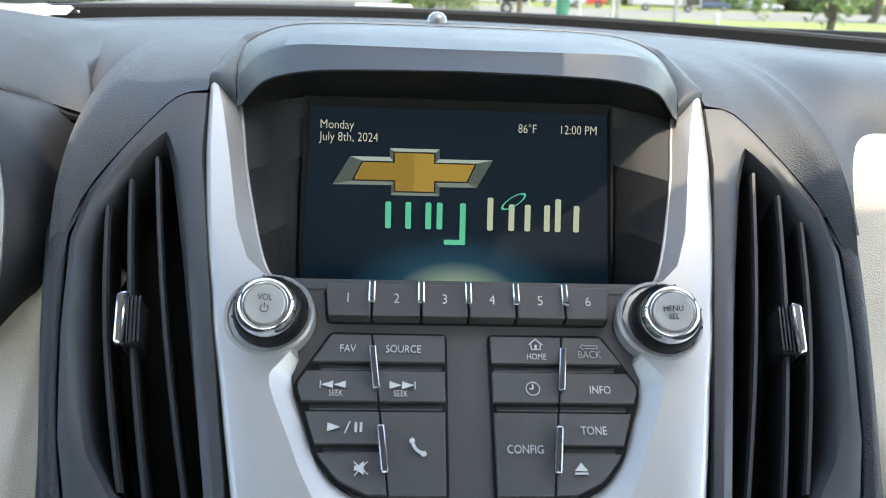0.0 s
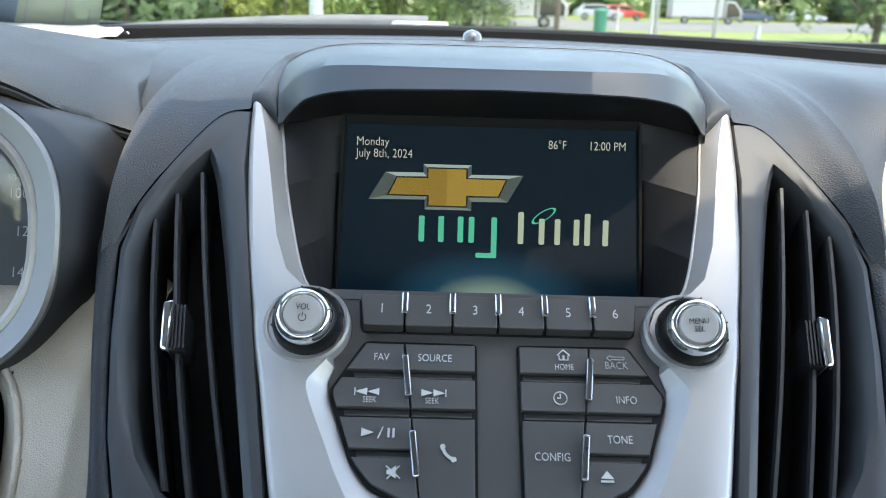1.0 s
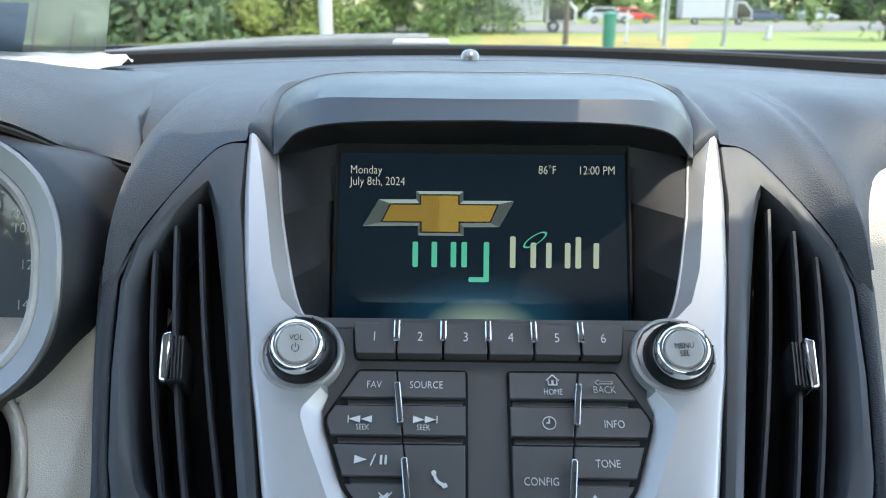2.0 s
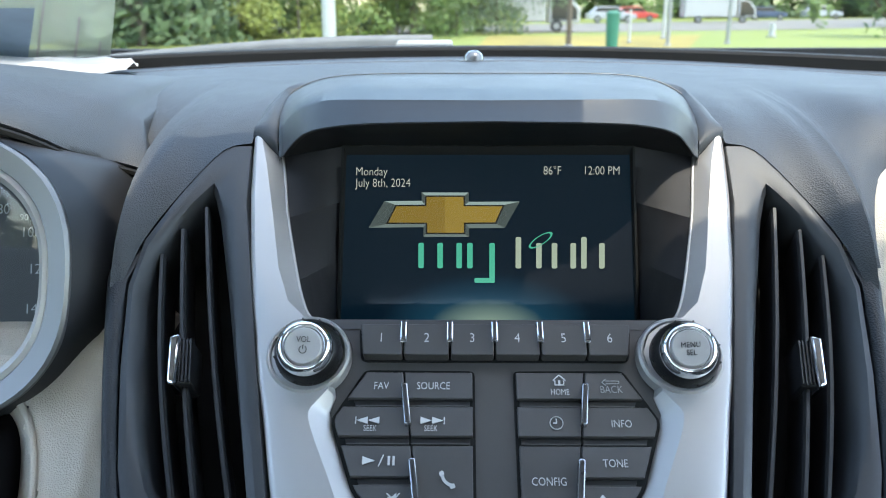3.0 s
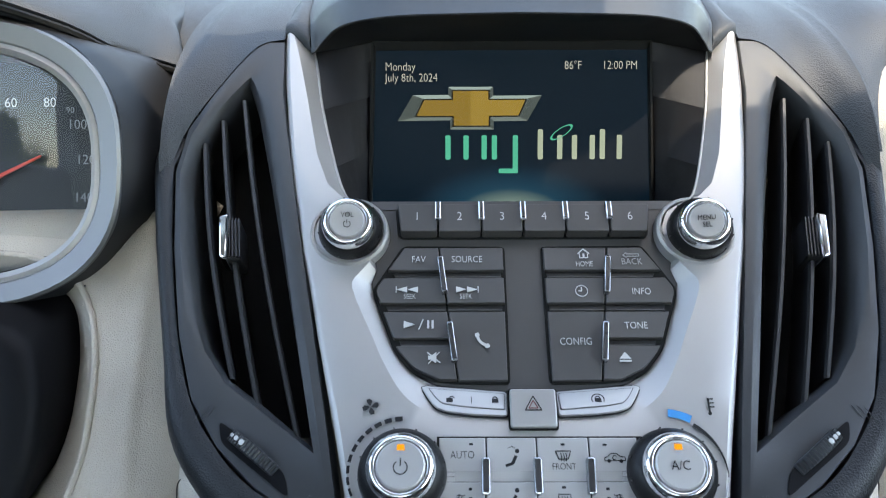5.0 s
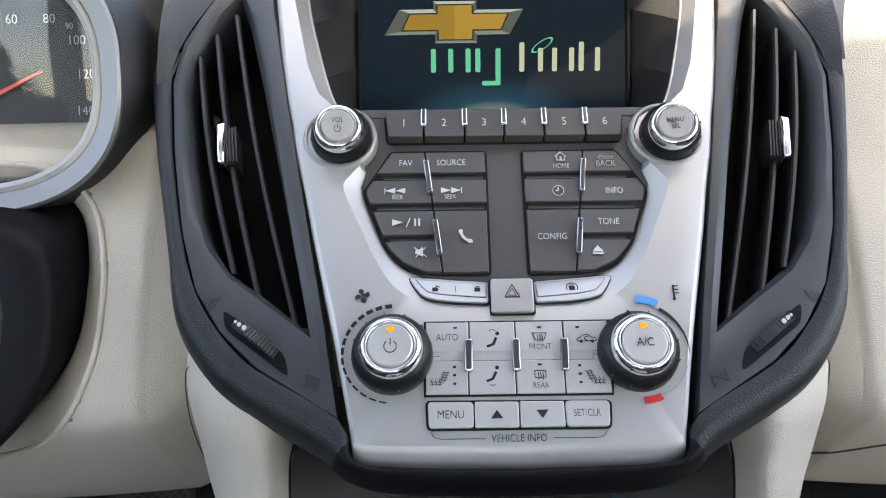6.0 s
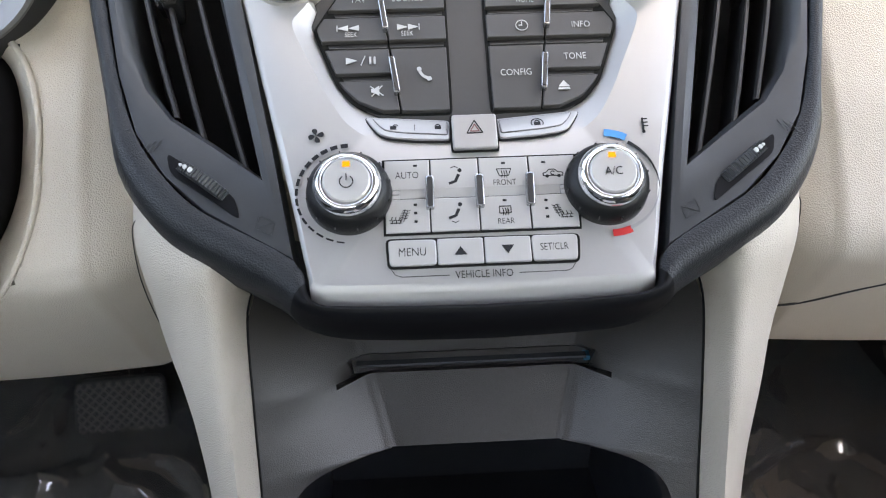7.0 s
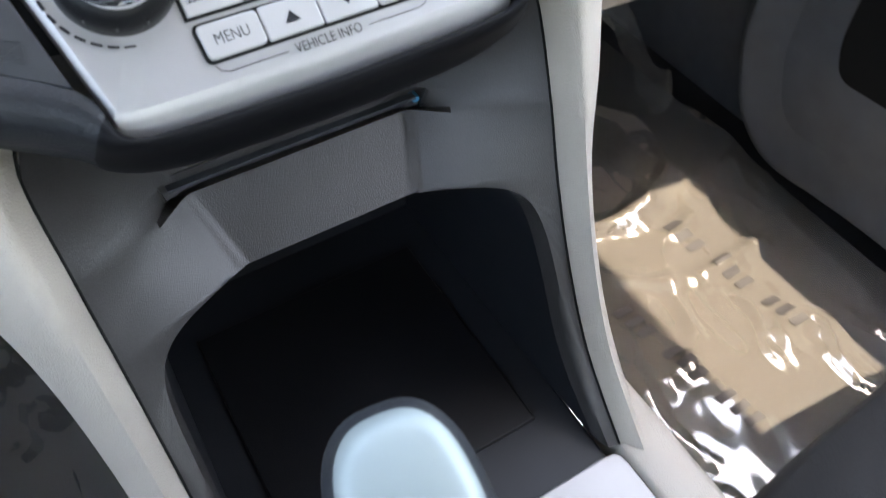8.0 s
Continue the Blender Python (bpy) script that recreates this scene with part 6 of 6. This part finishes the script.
# wiper on the cowl outside the glass
wiper = thing("wiper", (-0.25, 0.75, 1.13), "dark grey windscreen wiper lying on the cowl", "wiper")
part("blade", sheet([[Vector((x, 0.74 + dy, 1.1420 + dz + 0.026 * math.sin(min(1, max(0, (x + 0.50) / 0.42)) * math.pi / 2))) for x in (-0.56, -0.50, -0.42, -0.34, -0.25, -0.16, -0.10, -0.075, -0.05)] for dy, dz in ((0.0, -0.03), (-0.004, -0.004), (0.002, 0.004), (0.02, 0.003), (0.03, -0.03))]), mat("weathered grey plastic", (0.12, 0.122, 0.12), 0.6, vary=0.2), wiper, smooth=60)
part("arm_end", box((-0.060, 0.735, 1.1600), (0.075, 0.03, 0.010), 0.004), mat("pale grey arm", (0.30, 0.30, 0.29), 0.5), wiper, "pale grey arm end")
cowl = thing("cowl", (0, 0.8, 1.0), "dark plastic cowl below the windscreen", "cowl", kind="structure")
part("cowl_panel", sheet([[(x, 0.62 - 0.16 * (x / 0.7) ** 2, 1.135 - 0.02 * (x / 0.7) ** 2) for x in (-0.72, -0.4, 0, 0.4, 0.72)], [(x, 0.95, 1.10) for x in (-0.72, -0.4, 0, 0.4, 0.72)], [(x, 1.9, 0.98) for x in (-0.72, -0.4, 0, 0.4, 0.72)], [(x, 2.1, 0.5) for x in (-0.72, -0.4, 0, 0.4, 0.72)]]), BLACK, cowl)

# window sticker on the windscreen
sticker = thing("window_sticker", (-0.45, 0.5, 1.18), "pale translucent printed price sheet on the windscreen", "sticker")
STICK = bpy.data.materials.new("thin printed paper")
STICK.use_nodes = True
sn, sl = STICK.node_tree.nodes, STICK.node_tree.links
sp = sn["Principled BSDF"]
sp.inputs["Base Color"].default_value, sp.inputs["Roughness"].default_value = (0.62, 0.72, 0.62, 1), 0.6
stt, smx = sn.new("ShaderNodeBsdfTransparent"), sn.new("ShaderNodeMixShader")
smx.inputs[0].default_value = 0.45
sl.new(sp.outputs[0], smx.inputs[1])
sl.new(stt.outputs[0], smx.inputs[2])
sl.new(smx.outputs[0], sn["Material Output"].inputs[0])


STICKBLUE = mat("pale blue print", (0.16, 0.22, 0.30), 0.6)


def on_glass(x, t):
    return Vector((x * (1.04 - 0.14 * t), (0.615 - 0.16 * (x / 0.7) ** 2) * (1 - t) + (-0.08 - 0.03 * (x / 0.7) ** 2) * t - 0.004, 1.150 + 0.37 * t + 0.02 * math.sin(math.pi * t) - 0.003))


EDGE_T = (0.012, 0.06, 0.11, 0.16, 0.22, 0.30)


def sheet_x(t, k):
    """Upright line k of the hanging sheet: 0 its near edge, 1 its far edge."""
    y = on_glass(-0.42, t).y
    return (-0.372 - 0.20 * k) * (y + 0.34) / 0.84


part("sheet", sheet([[on_glass(sheet_x(t, k), t) for k in (0, 0.25, 0.5, 0.75, 1)] for t in EDGE_T]), STICK, sticker, smooth=90)
for k, t0, t1, w in ((0.50, 0.02, 0.14, 0.26), (0.16, 0.02, 0.12, 0.012), (0.33, 0.02, 0.30, 0.012), (0.05, 0.02, 0.06, 0.012)):
    part("print_block", sheet([[on_glass(sheet_x(t, k - w / 2), t) + Vector((0, -0.002, -0.001)), on_glass(sheet_x(t, k + w / 2), t) + Vector((0, -0.002, -0.001))] for t in (t0, (t0 + t1) / 2, t1)]), STICKBLUE if w > 0.1 else GREYPRINT, sticker)

# ---- outside ----
GRASS = mat("mown grass", (0.140, 0.165, 0.030), 0.9, vary=0.45, vscale=0.25, bump=0.5, bscale=20, grain=0.8)
DRY = mat("dry grass", (0.20, 0.155, 0.030), 0.9, vary=0.3, vscale=0.5)
ROAD = mat("pale concrete road", (0.13, 0.118, 0.10), 0.9, vary=0.12, vscale=0.4)
LOT = mat("asphalt", (0.055, 0.054, 0.052), 0.9, vary=0.25, vscale=2.0)
BARK = mat("bark", (0.09, 0.07, 0.05), 0.9, vary=0.3, vscale=12)
LEAF = mat("green leaves", (0.090, 0.140, 0.030), 0.7, vary=0.5, vscale=1.2)
LEAF2 = mat("yellow green leaves", (0.160, 0.185, 0.035), 0.7, vary=0.5, vscale=1.2)
DARKLEAF = mat("dark conifer needles", (0.050, 0.080, 0.030), 0.8, vary=0.5, vscale=1.5)
CARWHITE = mat("white vehicle paint", (0.34, 0.34, 0.33), 0.3, vary=0.03)
CARBLUE = mat("dark blue vehicle paint", (0.03, 0.05, 0.10), 0.3, vary=0.05)
CARRED = mat("red vehicle paint", (0.45, 0.05, 0.04), 0.3, vary=0.05)
CARGREY = mat("grey vehicle paint", (0.30, 0.31, 0.33), 0.3, vary=0.05)
DARKGLASS = mat("dark window glass", (0.015, 0.018, 0.02), 0.08)
TYRE = mat("tyre rubber", (0.02, 0.02, 0.02), 0.8)
GREENPL = mat("green plastic", (0.02, 0.13, 0.08), 0.5)
GALV = mat("grey galvanised post", (0.22, 0.22, 0.21), 0.5, metal=0.3)


def yard(px, d):
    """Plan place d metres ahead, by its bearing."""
    return d * ((px - 784) / 1375 - 0.015)


ground = thing("ground", (0, 30, 0), "mown grass running to the horizon", "ground", kind="structure")
part("grass", sheet([[(x, y, 0) for x in (-2500, -300, -60, -20, 0, 20, 60, 300, 2500)] for y in (-800, -20, 0, 15, 25, 35, 50, 70, 120, 400, 3000)]), GRASS, ground)
road = thing("road", (0, 60, 0.0), "pale concrete road beyond the grass", "road", kind="structure")
part("road_slab", sheet([[(-40, 41, 0.02), (-40, 60, 0.02)], [(4, 43, 0.02), (4, 68, 0.02)], [(22, 50, 0.02), (22, 80, 0.02)], [(60, 72, 0.02), (60, 110, 0.02)], [(260, 190, 0.02), (260, 260, 0.02)]]), ROAD, road)
verge = thing("verge", (4, 33, 0.0), "dry yellow grass verge", "grass verge", kind="structure")
part("verge_grass", sheet([[(0.5, 24, 0.012), (1.6, 38, 0.012)], [(7.0, 24, 0.012), (12.0, 39, 0.012)]]), DRY, verge)
lot = thing("parking_lot", (0, 5, 0.0), "dark asphalt of the parking place", "pavement", kind="structure")
part("asphalt", sheet([[(-60, -40, 0.015), (60, -40, 0.015)], [(-60, 21, 0.015), (60, 21, 0.015)]]), LOT, lot)
pale = thing("gravel_patch", (12, 23, 0.0), "pale gravel strip beside the grass", "gravel", kind="structure")
part("gravel", sheet([[(9.5, 21.0, 0.02), (30, 21, 0.02)], [(11.0, 25.0, 0.02), (32, 26, 0.02)]]), ROAD, pale)

rng = random.Random(7)


def leaves(n, centre, rx, rz, size, bm=None, conifer=False):
    """A crown of many small leaf clumps with an uneven outline."""
    verts, faces = [], []
    blobs = [(rng.gauss(0, 0.45) * rx, rng.gauss(0, 0.45) * rx, rng.uniform(-0.9, 0.9) * rz, rng.uniform(0.30, 0.55)) for _ in range(12)]
    for _ in range(n):
        if conifer:
            t = rng.random() ** 0.7
            rr = rx * t * rng.uniform(0.55, 1.1)
            a = rng.uniform(0, 2 * math.pi)
            c = Vector((rr * math.cos(a), rr * math.sin(a), rz * (1 - 2 * t) - 0.15 * rr))
        else:
            b = rng.choice(blobs)
            d = Vector((rng.gauss(0, 1), rng.gauss(0, 1), rng.gauss(0, 1))).normalized() * rng.uniform(0.5, 1.0)
            c = Vector((b[0], b[1], b[2])) + Vector((d.x * rx, d.y * rx, d.z * rz)) * b[3]
        u = Vector((rng.gauss(0, 1), rng.gauss(0, 1), rng.gauss(0, 1))).normalized()
        w = u.orthogonal().normalized()
        s = size * rng.uniform(0.5, 1.3)
        c = c + Vector(centre)
        k = len(verts)
        verts += [c - u * s, c - w * s * 0.5, c + u * s, c + w * s * 0.5]
        faces.append((k, k + 1, k + 2, k + 3))
    me = bpy.data.meshes.new("crown")
    me.from_pydata([tuple(v) for v in verts], [], faces)
    return me


def tree(px, d, height, width, leaf, n=1600, label="leafy green tree behind the grass", conifer=False, low=0.25):
    x = yard(px, d)
    t = thing("tree", (x, d, 0), label, "tree", "trees round the parking place")
    h0 = height * low
    bm = tube(smoothed([(x, d, 0), (x + 0.05 * width, d, h0), (x, d + 0.1, height * 0.8)], 4), max(0.08, height * 0.022), 8)
    for _ in range(5):
        a = rng.uniform(0, 6.28)
        z = height * rng.uniform(low, 0.6)
        bm = tube([(x, d, z), (x + math.cos(a) * width * 0.2, d + math.sin(a) * width * 0.2, z + height * 0.12), (x + math.cos(a) * width * 0.38, d + math.sin(a) * width * 0.38, z + height * 0.2)], height * 0.008, 6, bm)
    part("trunk", bm, BARK, t)
    me = leaves(n, (x, d, (h0 + height) / 2), width / 2, (height - h0) / 2, width * 0.050, conifer=conifer)
    part("crown", None, leaf, t, mesh=me)
    return t


for px, d, h, w, lf, con in ((250, 28, 6.5, 5.0, DARKLEAF, True), (330, 31, 6.0, 5.0, DARKLEAF, True), (200, 34, 9, 7, LEAF, False), (110, 30, 8, 6, LEAF, False), (20, 32, 8, 7, LEAF, False), (430, 55, 11, 9, LEAF2, False), (480, 46, 8, 6, LEAF, False), (520, 60, 12, 10, LEAF2, False),
                             (600, 62, 12, 9, LEAF, False), (660, 58, 12, 9, LEAF, False), (725, 40, 7, 4.4, LEAF2, False), (790, 42, 7.5, 5.0, LEAF2, False), (850, 90, 14, 11, LEAF, False), (950, 110, 14, 14, LEAF, False), (1060, 120, 15, 15, LEAF, False),
                             (1160, 120, 15, 15, LEAF, False), (1330, 130, 16, 16, LEAF, False), (1430, 120, 15, 14, LEAF, False), (1240, 140, 16, 18, LEAF, False), (1545, 36, 8, 4.5, LEAF, False), (1620, 60, 12, 9, LEAF, False), (-60, 40, 10, 9, LEAF, False)):
    tree(px, d, h, w, lf, 1500, "dark green conifer behind the grass" if con else "leafy green tree behind the grass", con, 0.06 if con or d < 45 else 0.12)
for px, d, h, w in ((1410, 52, 1.9, 1.6), (860, 60, 2.2, 5)):
    x = yard(px, d)
    b = thing("bush", (x, d, 0), "small round green bush on the grass", "bush", "bushes")
    part("crown", None, LEAF, b, mesh=leaves(500, (x, d, h * 0.5), w / 2, h / 2, 0.14))
k = 0
for px in range(60, 900, 34):
    d = 33 + (px * 7 % 11) * 0.9 + (4 if px > 620 else 0)
    x, w, h = yard(px, d), 2.2 + (px * 13 % 7) * 0.18, 3.2 + (px * 5 % 9) * 0.2
    b = thing("shrub", (x, d, 0), ("dense dark green shrub", "dense green leafy shrub", "dense yellow green shrub")[k % 3] + " at the edge of the grass", "shrub", "shrubs along the grass")
    part("stem", tube([(x, d, 0), (x, d, h * 0.5)], 0.06, 6), BARK, b)
    part("crown", None, (DARKLEAF, LEAF, LEAF2)[k % 3], b, mesh=leaves(3600, (x, d, h * 0.42), w, h * 0.50, 0.10))
    k += 1
for px in range(880, 1620, 60):
    d = 112 + (px * 7 % 13)
    x, h = yard(px, d), 8.0
    b = thing("shrub", (x, d, 0), "broad green tree thicket beyond the road", "thicket", "thickets beyond the road")
    part("stem", tube([(x, d, 0), (x, d, h * 0.5)], 0.15, 6), BARK, b)
    part("crown", None, (LEAF, DARKLEAF)[px // 60 % 2], b, mesh=leaves(1300, (x, d, h * 0.40), 5.5, h * 0.5, 0.55))
for a in range(-8, 0):
    x, d = -24 + (a % 2) * 3, a * 5.5
    b = thing("shrub", (x, d, 0), "tall green hedge tree beside the parking place", "hedge", "hedge beside the parking place")
    part("stem", tube([(x, d, 0), (x, d, 3)], 0.10, 6), BARK, b)
    part("crown", None, (LEAF, LEAF2)[a % 2], b, mesh=leaves(1200, (x, d, 3.4), 3.2, 3.4, 0.40))
woods = tagged(part("far_woods", None, LEAF, mesh=leaves(9000, (30, 300, 8), 330, 9, 1.6)), "green belt of far woods along the horizon", "woods", kind="stuff")


def pole(px, d, h, r, material, label, name="pole", cap_mat=None):
    x = yard(px, d)
    p = thing(name, (x, d, 0), label, "post", "posts on the grass")
    part("shaft", on(Matrix.Translation((x, d, 0)), lathe([(r * 1.05, 0), (r, h * 0.5), (r * 0.92, h), (0.002, h)], 12)), material, p)
    part("foot", on(Matrix.Translation((x, d, 0)), lathe([(r * 1.9, 0), (r * 1.9, 0.05), (r * 1.1, 0.08)], 12)), GALV, p)
    if cap_mat:
        part("cap", on(Matrix.Translation((x, d, h)), lathe([(r * 1.3, -0.12), (r * 1.3, 0.02), (0.002, 0.05)], 12)), cap_mat, p)


pole(587, 24, 8, 0.20, CARWHITE, "thick white painted lamp pole")
pole(1001, 27, 3.0, 0.09, BARK, "slim dark wooden post")
pole(1172, 27, 3.2, 0.07, GALV, "slim grey metal post")
pole(1274, 29, 3.2, 0.07, GALV, "slim grey post with yellow cap", cap_mat=DRY)
pole(1163, 34, 5.0, 0.08, CARWHITE, "slim white post on the grass")
pole(1105, 30, 1.2, 0.05, CARWHITE, "short white marker post")
pole(1348, 36, 0.6, 0.12, CARWHITE, "short white marker post on the grass")
gb = thing("green_bin", (yard(1076, 24), 24, 0), "narrow green plastic litter bin", "bin")
part("body", on(Matrix.Translation((yard(1076, 24), 24, 0)), lathe([(0.17, 0), (0.19, 0.5), (0.20, 1.05), (0.001, 1.05)], 16)), GREENPL, gb)
part("lid", on(Matrix.Translation((yard(1076, 24), 24, 1.05)), lathe([(0.215, 0), (0.215, 0.05), (0.12, 0.12), (0.002, 0.13)], 16)), GREENPL, gb)


def vehicle(px, d, paint, label, length=4.6, height=1.5, box_body=False, name="car"):
    x = yard(px, d)
    v = thing(name, (x, d, 0), label, "truck" if box_body else "car", "parked vehicles")
    m = Matrix.Translation((x, d, 0))
    h, L, w = height, length / 2, 0.9
    if box_body:
        prof = [(-L, 0.55), (-L, h), (L * 0.45, h), (L * 0.45, 0.55)]
        cab = [(L * 0.5, 0.5), (L * 0.5, h * 0.72), (L * 0.78, h * 0.70), (L, h * 0.42), (L, 0.5)]
    else:
        prof = [(-L, 0.35), (-L, h * 0.60), (-L * 0.8, h * 0.66), (L * 0.55, h * 0.62), (L, h * 0.50), (L, 0.35)]
        cab = [(-L * 0.85, h * 0.64), (-L * 0.62, h * 0.98), (L * 0.15, h), (L * 0.52, h * 0.62)]
    turn = m @ pose(0, 0, 0, 90, 0, 0)
    part("body", on(turn, prism(prof, -w, w, 0.06)), paint, v)
    part("cab", on(turn, prism(cab, -w * 0.88, w * 0.88, 0.06)), paint, v)
    part("window", on(turn, prism(inset(cab, 0.10 if not box_body else 0.16), w * 0.86, w * 0.90)), DARKGLASS, v)
    for sx in (-0.62, 0.62):
        wh = part("wheel", on(m @ Matrix.Translation((sx * L, -w * 0.95, 0.33)) @ pose(0, 0, 0, 90, 0, 0), lathe([(0.33, -0.1), (0.34, 0.0), (0.33, 0.1), (0.20, 0.11), (0.002, 0.11)], 20)), TYRE, v)
        part("rim", on(m @ Matrix.Translation((sx * L, -w * 0.95 - 0.10, 0.33)) @ pose(0, 0, 0, 90, 0, 0), lathe([(0.19, 0), (0.18, 0.02), (0.002, 0.02)], 16)), GALV, wh)
    return v


vehicle(910, 46, CARWHITE, "white box truck parked by the road", 7.0, 3.0, True, "truck")
vehicle(1250, 75, CARWHITE, "white delivery truck on the far road", 6.5, 2.9, True, "truck")
vehicle(1070, 78, CARGREY, "grey car on the far road", 4.6, 1.5)
vehicle(1110, 84, CARRED, "red and white car on the far road", 4.4, 1.5)
vehicle(1330, 95, CARBLUE, "dark blue car on the far road", 4.6, 1.5)
vehicle(1425, 105, CARGREY, "pale grey car on the far road", 4.6, 1.6)
vehicle(410, 36, CARBLUE, "dark blue car parked under the trees", 4.5, 1.55)
# passenger seat, only its front edge
seat = thing("passenger_seat", (0.40, -0.55, 0.40), "dark cloth passenger seat", "seat")
rows = []
for y, z in ((-0.95, 0.60), (-0.80, 0.66), (-0.50, 0.665), (-0.32, 0.66), (-0.272, 0.635), (-0.262, 0.58), (-0.28, 0.42)):
    rows.append([(0.40 + 0.26 * k, y - 0.02 * k * k, z - 0.05 * abs(k) ** 5) for k in (-1, -0.9, -0.6, -0.2, 0.2, 0.6, 0.9, 1)])
part("cushion", sheet(rows), CLOTH, seat, smooth=70)
rows = []
for y, z in ((-0.92, 0.62), (-0.90, 0.75), (-0.98, 1.1), (-1.05, 1.25)):
    rows.append([(0.40 + 0.25 * k, y + 0.04 * k * k, z) for k in (-1, -0.9, -0.6, -0.2, 0.2, 0.6, 0.9, 1)])
part("backrest", sheet(rows), CLOTH, seat, smooth=70)
